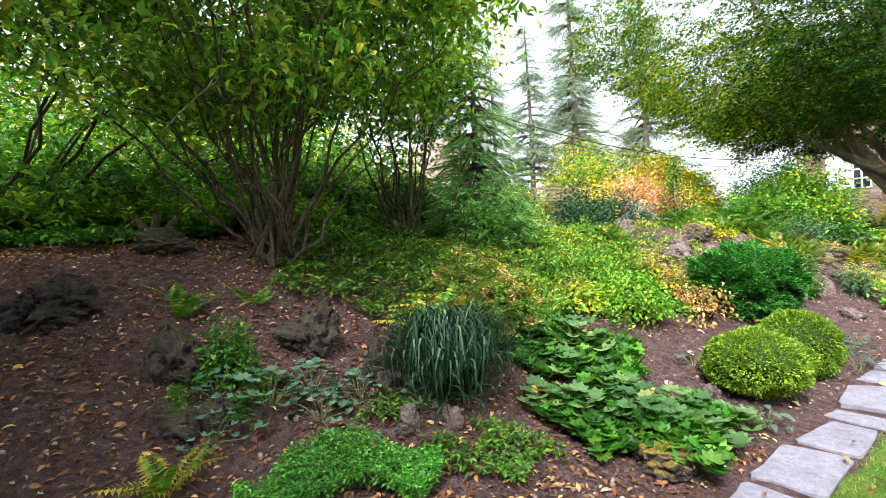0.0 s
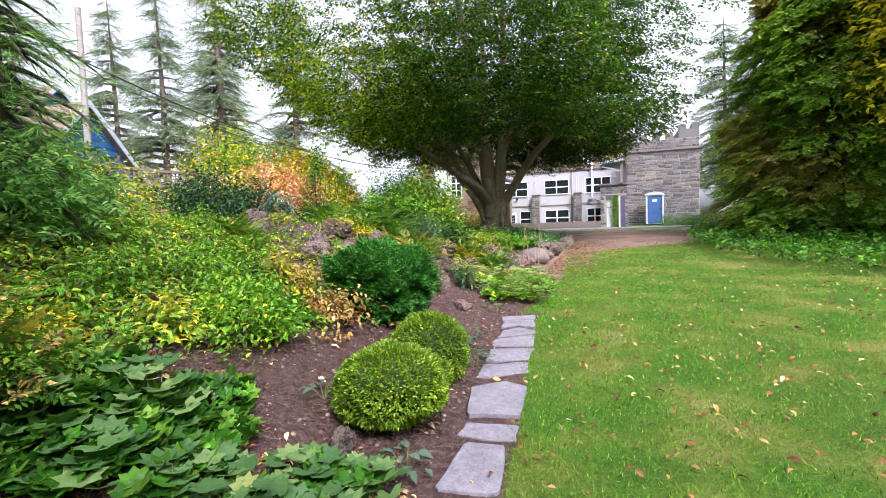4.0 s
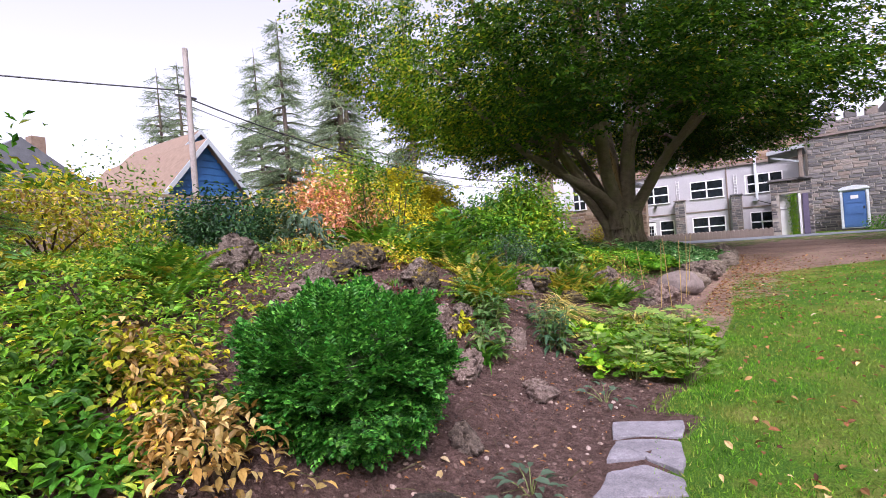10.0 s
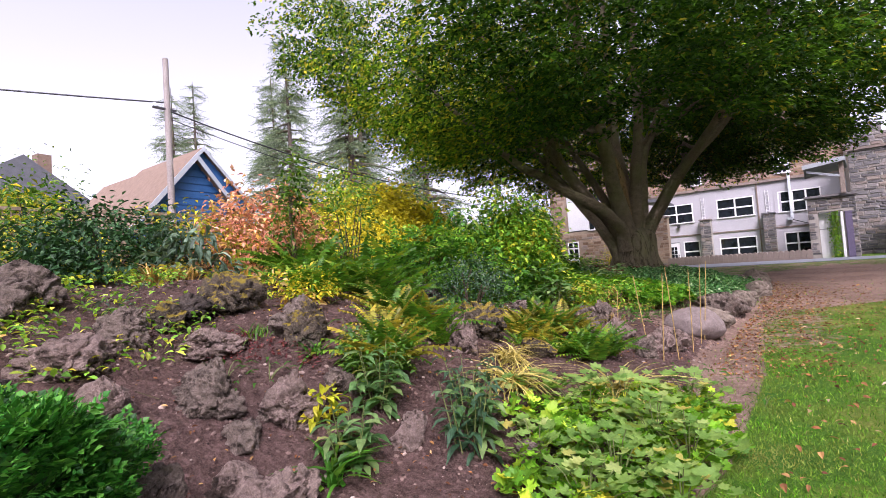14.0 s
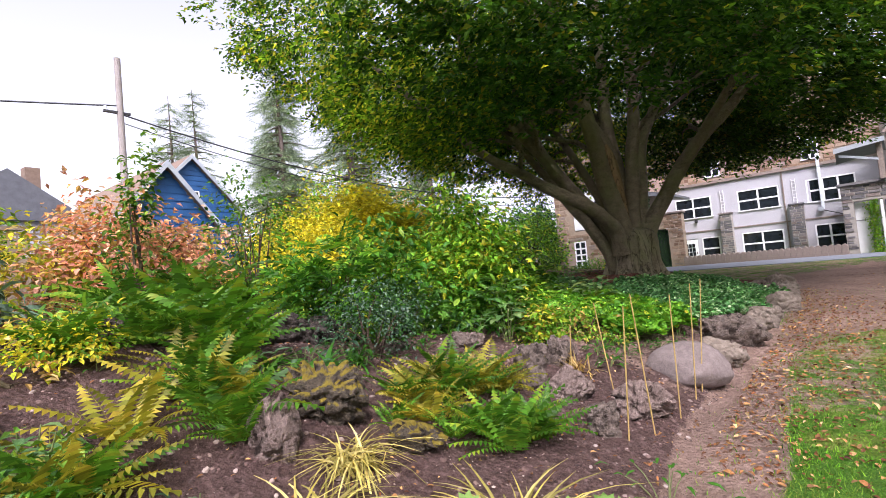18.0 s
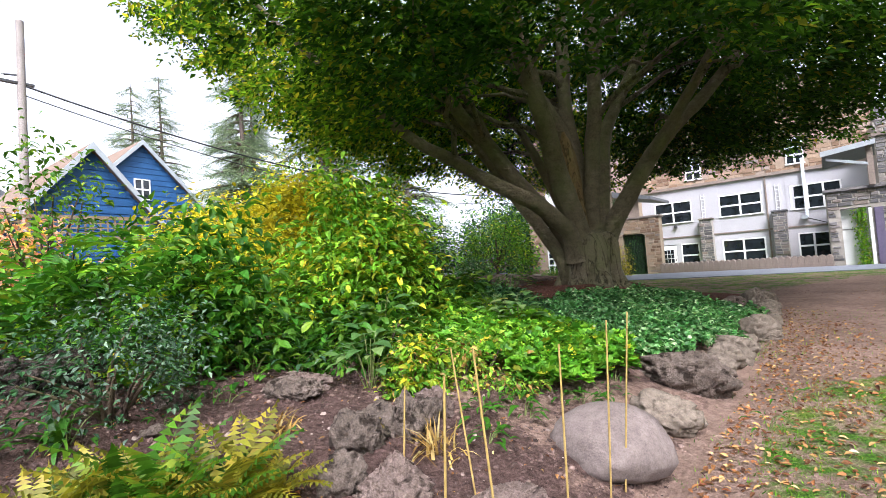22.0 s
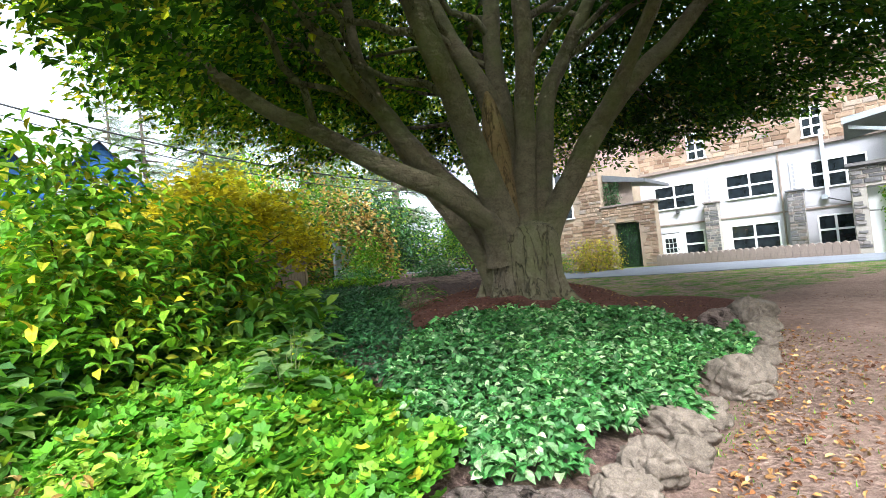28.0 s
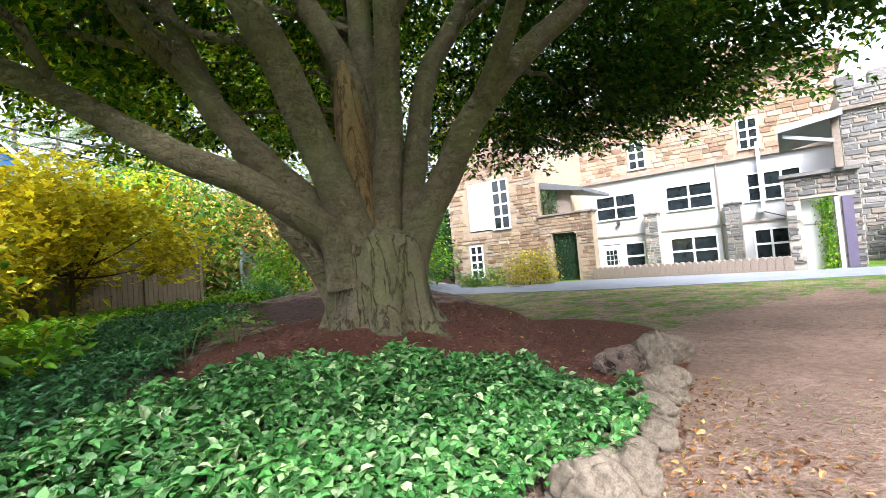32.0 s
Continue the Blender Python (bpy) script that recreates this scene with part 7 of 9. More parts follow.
tuft("tongue_fern", "glossy green clump of strap-shaped leaves between rocks", 1.3, -1.99, 0.27, 26, L_TONGUE, M_GREEN, 289, 0.55, "fern", 0.03)
leafy("broadleaf_clump", "clump of broad pale green oval leaves under the shrubs", 0.72, 3.51, 0.36, 0.63, 48, 0.19, ME_BROAD, 290, 20, "plant")
leafy("broadleaf_clump", "clump of broad pale green oval leaves under the shrubs", -1.03, 3.92, 0.48, 0.75, 40, 0.19, ME_BROAD, 291, 20, "plant")
leafy("broadleaf_clump", "clump of broad pale green oval leaves under the shrubs", -0.22, 4.23, 0.43, 0.74, 44, 0.19, ME_BROAD, 292, 20, "plant")
leafy("broadleaf_clump", "clump of broad pale green oval leaves under the shrubs", 1.18, 2.93, 0.25, 0.46, 36, 0.19, ME_BROAD, 293, 20, "plant")
leafy("broadleaf_clump", "clump of broad pale green oval leaves under the shrubs", 1.46, 5.02, 0.28, 0.49, 44, 0.19, ME_BROAD, 294, 20, "plant")
leafy("broadleaf_clump", "clump of broad pale green oval leaves under the shrubs", 0.89, 5.39, 0.29, 0.45, 40, 0.19, ME_BROAD, 295, 20, "plant")
leafy("broadleaf_clump", "clump of broad pale green oval leaves under the shrubs", -0.8, 5.41, 0.47, 0.76, 44, 0.19, ME_BROAD, 296, 20, "plant")
leafy("broadleaf_clump", "clump of broad pale green oval leaves under the shrubs", -0.99, 3.11, 0.49, 0.78, 40, 0.19, ME_BROAD, 297, 20, "plant")
leafy("shade_perennial", "low leafy green perennial under the shrubs", -0.53, 3.11, 0.52, 0.39, 30, 0.15, ME_BROAD, 298, 25, "plant")
leafy("shade_perennial", "low leafy green perennial under the shrubs", -0.98, 2.67, 0.48, 0.41, 26, 0.15, ME_BROAD, 299, 25, "plant")
leafy("shade_perennial", "low leafy green perennial under the shrubs", -0.55, 3.75, 0.43, 0.43, 24, 0.15, ME_BROAD, 300, 25, "plant")
leafy("shade_perennial", "low leafy green perennial under the shrubs", -3.27, 4.15, 0.74, 0.69, 26, 0.15, ME_BROAD, 301, 25, "plant")
leafy("shade_perennial", "low leafy green perennial under the shrubs", -0.62, 4.37, 0.46, 0.46, 22, 0.15, ME_BROAD, 302, 25, "plant")
bush("straggling_perennial", "straggling yellow-green perennial with dried stems", 1.82, 3.65, 0.43, 0.39, 0.46, 700, L_OVAL, 0.06, M_SLOPE, 303, low=0.03, stems=10, second=(M_OCHRE, 0.25, "dried leaves"))
bush("straggling_perennial", "straggling yellow-green perennial with dried stems", 1.43, 3.24, 0.28, 0.25, 0.56, 600, L_OVAL, 0.06, M_SLOPE, 304, low=0.03, stems=10, second=(M_OCHRE, 0.25, "dried leaves"))
bush("straggling_perennial", "straggling yellow-green perennial with dried stems", 1.52, 3.09, 0.31, 0.28, 0.51, 700, L_OVAL, 0.06, M_SLOPE, 305, low=0.03, stems=10, second=(M_OCHRE, 0.25, "dried leaves"))
bush("straggling_perennial", "straggling yellow-green perennial with dried stems", 1.81, 3.46, 0.23, 0.21, 0.35, 500, L_OVAL, 0.06, M_SLOPE, 306, low=0.03, stems=10, second=(M_OCHRE, 0.25, "dried leaves"))
bush("straggling_perennial", "straggling yellow-green perennial with dried stems", 2.22, 3.65, 0.22, 0.2, 0.22, 260, L_OVAL, 0.06, M_SLOPE, 307, low=0.03, stems=10, second=(M_OCHRE, 0.25, "dried leaves"))
leafy("small_seedling", "small rosette of fresh green leaves on bare soil", 2.24, 3.12, 0.1, 0.07, 8, 0.09, ME_LONG_L, 308, 25, "plant")
leafy("small_seedling", "small rosette of fresh green leaves on bare soil", 2.31, 3.6, 0.11, 0.08, 8, 0.09, ME_LONG_L, 309, 25, "plant")
leafy("small_seedling", "small rosette of fresh green leaves on bare soil", 2.5, 2.86, 0.1, 0.07, 9, 0.09, ME_LONG_L, 310, 25, "plant")
leafy("small_seedling", "small rosette of fresh green leaves on bare soil", 2.48, 3.39, 0.09, 0.07, 7, 0.09, ME_LONG_L, 311, 25, "plant")
leafy("small_seedling", "small rosette of fresh green leaves on bare soil", 2.73, 4.55, 0.17, 0.12, 10, 0.09, ME_LONG_L, 312, 25, "plant")
leafy("small_seedling", "small rosette of fresh green leaves on bare soil", 0.63, 1.82, 0.12, 0.09, 9, 0.09, ME_LONG_L, 313, 25, "plant")
leafy("small_seedling", "small rosette of fresh green leaves on bare soil", 0.72, 1.9, 0.1, 0.07, 7, 0.09, ME_LONG_L, 314, 25, "plant")
leafy("small_seedling", "small rosette of fresh green leaves on bare soil", 0.81, 1.41, 0.09, 0.06, 7, 0.09, ME_LONG_L, 315, 25, "plant")
leafy("small_seedling", "small rosette of fresh green leaves on bare soil", 2.53, 3.82, 0.09, 0.06, 9, 0.09, ME_LONG_L, 316, 25, "plant")
leafy("small_seedling", "small rosette of fresh green leaves on bare soil", 2.68, 3.92, 0.11, 0.08, 10, 0.09, ME_LONG_L, 317, 25, "plant")
leafy("small_seedling", "small rosette of fresh green leaves on bare soil", 2.8, 4.16, 0.13, 0.09, 10, 0.09, ME_LONG_L, 318, 25, "plant")
leafy("small_seedling", "small rosette of fresh green leaves on bare soil", 2.27, 3.49, 0.11, 0.08, 10, 0.09, ME_LONG_L, 319, 25, "plant")
leafy("small_seedling", "small rosette of fresh green leaves on bare soil", 3.89, 4.61, 0.17, 0.12, 8, 0.09, ME_LONG_L, 320, 25, "plant")
leafy("small_seedling", "small rosette of fresh green leaves on bare soil", 4.0, 5.33, 0.16, 0.11, 8, 0.09, ME_LONG_L, 321, 25, "plant")
leafy("small_seedling", "small rosette of fresh green leaves on bare soil", 1.27, -2.72, 0.15, 0.11, 14, 0.09, ME_LONG_L, 322, 25, "plant")
leafy("small_seedling", "small rosette of fresh green leaves on bare soil", 1.39, -2.45, 0.16, 0.11, 12, 0.09, ME_LONG_L, 323, 25, "plant")
leafy("small_seedling", "small rosette of fresh green leaves on bare soil", 0.45, -1.15, 0.12, 0.08, 8, 0.09, ME_LONG_L, 324, 25, "plant")
leafy("small_seedling", "small rosette of fresh green leaves on bare soil", 3.54, 0.94, 0.35, 0.24, 22, 0.09, ME_LONG_L, 325, 25, "plant")
leafy("small_seedling", "small rosette of fresh green leaves on bare soil", 4.13, 0.64, 0.14, 0.1, 9, 0.09, ME_LONG_L, 326, 25, "plant")
tuft("dried_stalks", "withered pale stalks and blades", 1.38, 1.93, 0.26, 40, L_BLADE, M_OCHRE, 327, 1.0, "grass", 0.06)
tuft("dried_stalks", "withered pale stalks and blades", 2.35, 2.56, 0.24, 30, L_BLADE, M_OCHRE, 328, 0.9, "grass", 0.06)
tuft("dried_stalks", "withered pale stalks and blades", -3.57, -1.85, 0.72, 60, L_BLADE, M_STRAW, 329, 0.5, "grass", 0.06)
tuft("dried_stalks", "withered pale stalks and blades", -1.71, -1.77, 0.57, 60, L_BLADE, M_STRAW, 330, 0.5, "grass", 0.06)
bush("yellow_perennial", "sprawling yellow perennial over a mossy rock", 0.17, -1.33, 0.39, 0.35, 0.36, 700, L_SIMPLE, 0.045, M_GOLD, 331, low=0.05, stems=6, second=(M_LIME, 0.5, "lime leaves"))

# long-bladed clumps
tuft("sedge_clump", "large clump of dark arching strap leaves", 2.55, -9.24, 0.86, 1300, L_SEDGE, M_SEDGE, 332, 0.42, "grass", 0.08)
bush("feathery_plant", "feathery olive and bronze perennial behind the sedge", 1.78, -8.55, 0.56, 0.5, 0.84, 900, L_COMP, 0.16, M_FERN, 333, low=0.1, stems=8, second=(M_OCHRE, 0.25, "bronze leaves"))
fern(2.0, -8.98, 0.95, 18, "mixed", 3341, "feathery olive and bronze fern behind the sedge clump")
fern(1.82, -8.62, 0.9, 16, "gold", 3342, "feathery bronze fern behind the sedge clump")
fern(1.95, -8.91, 0.73, 10, "mixed", 334, "feathery fern behind the sedge clump")
fern(1.96, -8.31, 0.78, 10, "mixed", 335, "feathery fern behind the sedge clump")
tuft("daylily_clump", "lush green clump of long grassy leaves", -0.98, -0.75, 0.85, 300, L_STRAP, M_MID, 621, 0.6, "grass", 0.25)
tuft("straw_grass", "small fountain of straw-coloured grass", 3.1, -0.0, 0.58, 260, L_STRAP, M_STRAW, 336, 0.8, "grass", 0.06)
tuft("straw_grass", "small fountain of straw-coloured grass", 2.39, -0.73, 0.47, 240, L_STRAP, M_STRAW, 337, 0.8, "grass", 0.06)
tuft("straw_grass", "small fountain of straw-coloured grass", 2.08, -0.23, 0.41, 220, L_STRAP, M_STRAW, 338, 0.8, "grass", 0.06)
tuft("dried_stalks", "withered pale stalks and blades", -0.99, -2.35, 0.38, 60, L_BLADE, M_OCHRE, 339, 0.5, "grass", 0.06)
tuft("dried_stalks", "withered pale stalks and blades", 2.26, 2.5, 0.3, 50, L_BLADE, M_OCHRE, 340, 0.9, "grass", 0.06)
tuft("green_tuft", "small tuft of green blades", 0.85, -2.25, 0.2, 50, L_BLADE, M_MID, 341, 0.4, "grass", 0.06)
tuft("dried_stalks", "withered pale stalks and blades", -0.87, -2.08, 0.38, 50, L_BLADE, M_OCHRE, 342, 0.6, "grass", 0.06)

# large-leaved plants
upright("broadleaf_perennial", "upright perennial with long dark green leaves", 2.3, -2.49, 0.21, 0.3, 48, 0.18, ME_PADDLE, 343)
upright("broadleaf_perennial", "upright perennial with long dark green leaves", 2.02, -2.02, 0.22, 0.29, 42, 0.18, ME_PADDLE, 344)
upright("broadleaf_perennial", "upright perennial with long dark green leaves", 2.65, -1.75, 0.25, 0.51, 78, 0.18, ME_LONG, 345)
upright("broadleaf_perennial", "upright perennial with long dark green leaves", 2.34, -1.3, 0.29, 0.42, 60, 0.18, ME_LONG, 346)
upright("broadleaf_perennial", "upright perennial with long dark green leaves", 2.24, -2.42, 0.19, 0.38, 30, 0.18, ME_PADDLE, 347)
upright("broadleaf_perennial", "upright perennial with long dark green leaves", 1.99, -1.94, 0.21, 0.46, 66, 0.18, ME_PADDLE, 348)
upright("broadleaf_perennial", "upright perennial with long dark green leaves", 2.61, -1.62, 0.23, 0.5, 66, 0.18, ME_PADDLE, 349)
upright("broadleaf_perennial", "upright perennial with long dark green leaves", 1.56, -1.71, 0.24, 0.39, 48, 0.18, ME_PADDLE, 350)
leafy("low_green_plant", "low rosette of fresh green leaves", 0.85, 0.46, 0.28, 0.18, 14, 0.15, ME_LONG_L, 351, 20, "plant")
leafy("low_green_plant", "low rosette of fresh green leaves", 0.87, 0.88, 0.21, 0.16, 12, 0.15, ME_LONG_L, 352, 20, "plant")
leafy("low_green_plant", "low rosette of fresh green leaves", 0.92, 0.19, 0.31, 0.21, 18, 0.15, ME_LONG, 353, 20, "plant")
leafy("low_green_plant", "low rosette of fresh green leaves", 0.64, 0.85, 0.26, 0.19, 12, 0.15, ME_LONG, 354, 20, "plant")
leafy("low_green_plant", "low rosette of fresh green leaves", 0.2, 2.38, 0.27, 0.21, 12, 0.15, ME_LONG_L, 355, 20, "plant")
leafy("low_green_plant", "low rosette of fresh green leaves", -0.51, 2.48, 0.49, 0.24, 16, 0.15, ME_LONG, 356, 20, "plant")
leafy("low_green_plant", "low rosette of fresh green leaves", 0.32, 2.76, 0.35, 0.27, 14, 0.15, ME_LONG, 357, 20, "plant")
leafy("low_green_plant", "low rosette of fresh green leaves", 0.64, 3.06, 0.29, 0.27, 12, 0.15, ME_LONG, 358, 20, "plant")
leafy("low_green_plant", "low rosette of fresh green leaves", 2.29, 3.0, 0.1, 0.1, 8, 0.15, ME_LONG_L, 359, 20, "plant")
leafy("low_green_plant", "low rosette of fresh green leaves", 2.44, 3.38, 0.1, 0.11, 8, 0.15, ME_LONG_L, 360, 20, "plant")
leafy("low_green_plant", "low rosette of fresh green leaves", 2.52, 2.77, 0.09, 0.09, 8, 0.15, ME_LONG_L, 361, 20, "plant")
leafy("low_green_plant", "low rosette of fresh green leaves", 2.74, 3.97, 0.09, 0.09, 7, 0.15, ME_LONG_L, 362, 20, "plant")
leafy("low_green_plant", "low rosette of fresh green leaves", -0.56, 8.35, 0.38, 0.34, 14, 0.15, ME_LONG_L, 363, 20, "plant")
leafy("low_green_plant", "low rosette of fresh green leaves", -0.24, 7.66, 0.48, 0.42, 22, 0.15, ME_LONG_L, 364, 20, "plant")
leafy("coral_bells", "mound of round lobed green leaves", 2.28, -8.16, 0.29, 0.23, 26, 0.17, ME_LOBED, 365, 20, "plant")
leafy("coral_bells", "mound of round lobed green leaves", 2.48, -7.61, 0.33, 0.27, 28, 0.17, ME_LOBED, 366, 20, "plant")
leafy("coral_bells", "mound of round lobed green leaves", 2.68, -8.12, 0.25, 0.2, 20, 0.17, ME_LOBED, 367, 20, "plant")
leafy("coral_bells", "mound of round lobed green leaves", 3.19, -8.39, 0.27, 0.22, 26, 0.17, ME_LOBED, 368, 20, "plant")
leafy("coral_bells", "mound of round lobed green leaves", 3.43, -7.98, 0.3, 0.25, 30, 0.17, ME_LOBED, 369, 20, "plant")
leafy("coral_bells", "mound of round lobed green leaves", 3.76, -7.77, 0.26, 0.21, 26, 0.17, ME_LOBED, 370, 20, "plant")
leafy("coral_bells", "mound of round lobed green leaves", 3.76, -7.32, 0.21, 0.18, 18, 0.17, ME_LOBED, 371, 20, "plant")
leafy("coral_bells", "mound of round lobed green leaves", 3.12, -7.87, 0.27, 0.22, 22, 0.17, ME_LOBED, 372, 20, "plant")
leafy("coral_bells", "mound of round lobed green leaves", 2.96, -8.58, 0.2, 0.18, 18, 0.17, ME_LOBED, 373, 20, "plant")
leafy("coral_bells", "mound of round lobed green leaves", 3.47, -7.46, 0.23, 0.21, 20, 0.17, ME_LOBED, 374, 20, "plant")
leafy("coral_bells", "spreading mound of pale lime lobed leaves", 2.76, -0.74, 0.33, 0.21, 42, 0.115, ME_LOBED_L, 375, 30, "plant")
leafy("coral_bells", "spreading mound of pale lime lobed leaves", 3.24, -0.34, 0.4, 0.33, 51, 0.115, ME_LOBED_L, 376, 30, "plant")
leafy("coral_bells", "spreading mound of pale lime lobed leaves", 3.63, 0.18, 0.37, 0.32, 42, 0.115, ME_LOBED_L, 377, 30, "plant")
leafy("coral_bells", "spreading mound of pale lime lobed leaves", 3.06, -1.54, 0.3, 0.24, 42, 0.115, ME_LOBED_L, 378, 30, "plant")
leafy("coral_bells", "spreading mound of pale lime lobed leaves", 3.52, -1.43, 0.34, 0.32, 54, 0.115, ME_LOBED_L, 379, 30, "plant")
leafy("coral_bells", "spreading mound of pale lime lobed leaves", 3.82, -0.91, 0.33, 0.33, 45, 0.115, ME_LOBED_L, 380, 30, "plant")
leafy("coral_bells", "spreading mound of pale lime lobed leaves", 3.48, -1.78, 0.31, 0.27, 45, 0.115, ME_LOBED_L, 381, 30, "plant")
leafy("coral_bells", "spreading mound of pale lime lobed leaves", 3.9, -1.52, 0.28, 0.28, 42, 0.115, ME_LOBED_L, 382, 30, "plant")
leafy("coral_bells", "spreading mound of pale lime lobed leaves", 3.07, -0.69, 0.35, 0.3, 33, 0.115, ME_LOBED_L, 383, 30, "plant")
leafy("coral_bells", "spreading mound of pale lime lobed leaves", 3.59, -0.77, 0.31, 0.34, 45, 0.115, ME_LOBED_L, 384, 30, "plant")
leafy("blue_green_rosette", "low blue-green leafy plant beside the flagstones", 3.41, -3.99, 0.15, 0.11, 18, 0.1, ME_BLUE, 385, 20, "plant")
leafy("blue_green_rosette", "low blue-green leafy plant beside the flagstones", 3.4, -4.34, 0.14, 0.1, 18, 0.1, ME_BLUE, 386, 20, "plant")
leafy("blue_green_rosette", "low blue-green leafy plant beside the flagstones", 3.49, -4.45, 0.17, 0.14, 20, 0.1, ME_BLUE, 387, 20, "plant")
leafy("blue_green_rosette", "low blue-green leafy plant beside the flagstones", 3.73, -4.9, 0.17, 0.15, 20, 0.1, ME_BLUE, 388, 20, "plant")
leafy("blue_green_rosette", "low blue-green leafy plant beside the flagstones", 3.38, -2.43, 0.18, 0.12, 14, 0.1, ME_BLUE, 389, 20, "plant")
leafy("blue_green_rosette", "low blue-green leafy plant beside the flagstones", 2.95, -6.56, 0.14, 0.12, 14, 0.1, ME_BLUE, 390, 20, "plant")
leafy("blue_green_rosette", "low blue-green leafy plant beside the flagstones", 3.84, -6.98, 0.16, 0.12, 16, 0.1, ME_BLUE, 391, 20, "plant")
carpet("lobed_cover", "round-leaved green ground cover beside the flagstones", [(2.0, -8.34), (2.05, -7.49), (2.61, -6.94), (2.97, -7.52), (2.81, -8.24), (2.42, -8.59)], 900, L_LOBED6, 0.14, M_GREEN, 0.16, 392)
carpet("lobed_cover", "round-leaved green ground cover beside the flagstones", [(3.1, -8.75), (2.87, -8.3), (3.13, -7.56), (3.85, -7.27), (4.08, -7.76), (4.02, -8.14), (3.55, -8.47)], 900, L_LOBED6, 0.14, M_GREEN, 0.16, 393)
carpet("lobed_cover", "pale lime round-leaved cover at the lawn edge", [(2.64, -1.07), (3.03, -0.11), (3.81, 0.6), (4.06, -0.32), (4.14, -1.53), (3.3, -2.17), (2.98, -2.0)], 1700, L_LOBED6, 0.095, M_LIME, 0.15, 394)

# withered and yellow perennials
bush("withered_perennial", "withered ochre perennial with curled leaves", 1.56, -5.25, 0.36, 0.32, 0.46, 900, L_OVAL, 0.07, M_OCHRE, 395, low=0.05, stems=8, second=(M_YELLOW, 0.5, "yellow leaves"))
bush("withered_perennial", "withered ochre perennial with curled leaves", 2.02, -5.26, 0.31, 0.28, 0.35, 800, L_OVAL, 0.06, M_OCHRE, 396, low=0.05, stems=10)
bush("withered_perennial", "rusty withered perennial behind the box bushes", 2.32, -5.28, 0.43, 0.39, 0.54, 300, L_OVAL, 0.08, M_OCHRE, 397, low=0.05, stems=6)
bush("yellow_green_bush", "soft yellow-green mound on the slope", 1.99, -6.34, 0.48, 0.43, 0.62, 1600, L_SIMPLE, 0.06, M_LIME, 398, low=0.05, stems=5)
bush("yellow_perennial", "yellow flowering perennial over a rock", 0.18, -1.23, 0.37, 0.34, 0.34, 600, L_SIMPLE, 0.05, M_GOLD, 399, low=0.05, stems=5, second=(M_LIME, 0.4, "lime leaves"))
bush("yellow_perennial", "small yellow-leaved perennial by a rock", 1.84, -2.34, 0.14, 0.13, 0.24, 90, L_OVAL, 0.09, M_YELLOW, 400, low=0.03, stems=4)
bush("bushy_perennial", "bushy green perennial between rocks", 1.74, -1.69, 0.29, 0.26, 0.47, 900, L_SIMPLE, 0.06, M_MID, 401, low=0.05, stems=6)
bush("bushy_perennial", "bushy green plant beside a dark rock", 2.02, -10.85, 0.21, 0.19, 0.52, 900, L_SIMPLE, 0.05, M_GREEN, 402, low=0.03, stems=5)
bush("bushy_perennial", "olive bushy plant on the slope", 1.53, -7.72, 0.29, 0.26, 0.34, 700, L_SIMPLE, 0.06, M_YELLOW, 403, low=0.03, stems=5)
bush("yellow_perennial", "tall yellowing plant with pale flowers", 1.6, 3.08, 0.25, 0.22, 0.59, 420, L_OVAL, 0.09, M_LIME, 404, low=0.08, stems=9, second=(M_YELLOW, 0.35, "yellow leaves"))
bush("bushy_perennial", "grey-leaved plant with big rounded leaves", 0.88, 3.5, 0.4, 0.36, 0.64, 300, L_OVAL, 0.16, M_MID, 405, low=0.1, stems=8)

for k, (x, y, sp, h, n, size) in enumerate(((2.38, -10.62, 0.24, 0.2, 36, 0.1), (2.3, -10.3, 0.22, 0.16, 30, 0.085), (2.55, -10.3, 0.2, 0.14, 26, 0.08), (2.46, -9.98, 0.2, 0.15, 26, 0.08), (2.56, -11.0, 0.2, 0.16, 28, 0.09), (2.62, -9.5, 0.22, 0.18, 28, 0.09), (2.2, -10.95, 0.18, 0.14, 24, 0.08))):
    leafy("columbine", "low blue-green columbine among fallen leaves", x, y, sp, h, n, size, ME_TEAL, 870 + k)
for k, (x, y, r, h, m) in enumerate(((1.35, -7.4, 0.3, 0.42, M_LIME), (0.9, -6.7, 0.34, 0.5, M_SLOPE), (1.75, -6.95, 0.26, 0.36, M_YELLOW), (0.3, -6.2, 0.34, 0.5, M_LIME), (1.55, -6.1, 0.3, 0.42, M_SLOPE), (-0.5, -5.6, 0.4, 0.55, M_YELLOW), (0.6, -5.3, 0.34, 0.45, M_LIME), (1.9, -7.9, 0.26, 0.34, M_SLOPE), (0.7, -8.0, 0.3, 0.42, M_SLOPE))):
    bush("bushy_perennial", "loose yellow-green perennial on the slope", x, y, r, r * 0.9, h, 420, L_OVAL, 0.075, m, 880 + k, low=0.04, stems=5, second=(M_SLOPE, 0.35, "paler leaves"))

leafy("brunnera", "clump of lime-green leaves on the mulch by the trunk", -0.62, 8.35, 0.36, 0.3, 40, 0.15, leaf_mesh(L_OVAL, M_LIME2), 895)

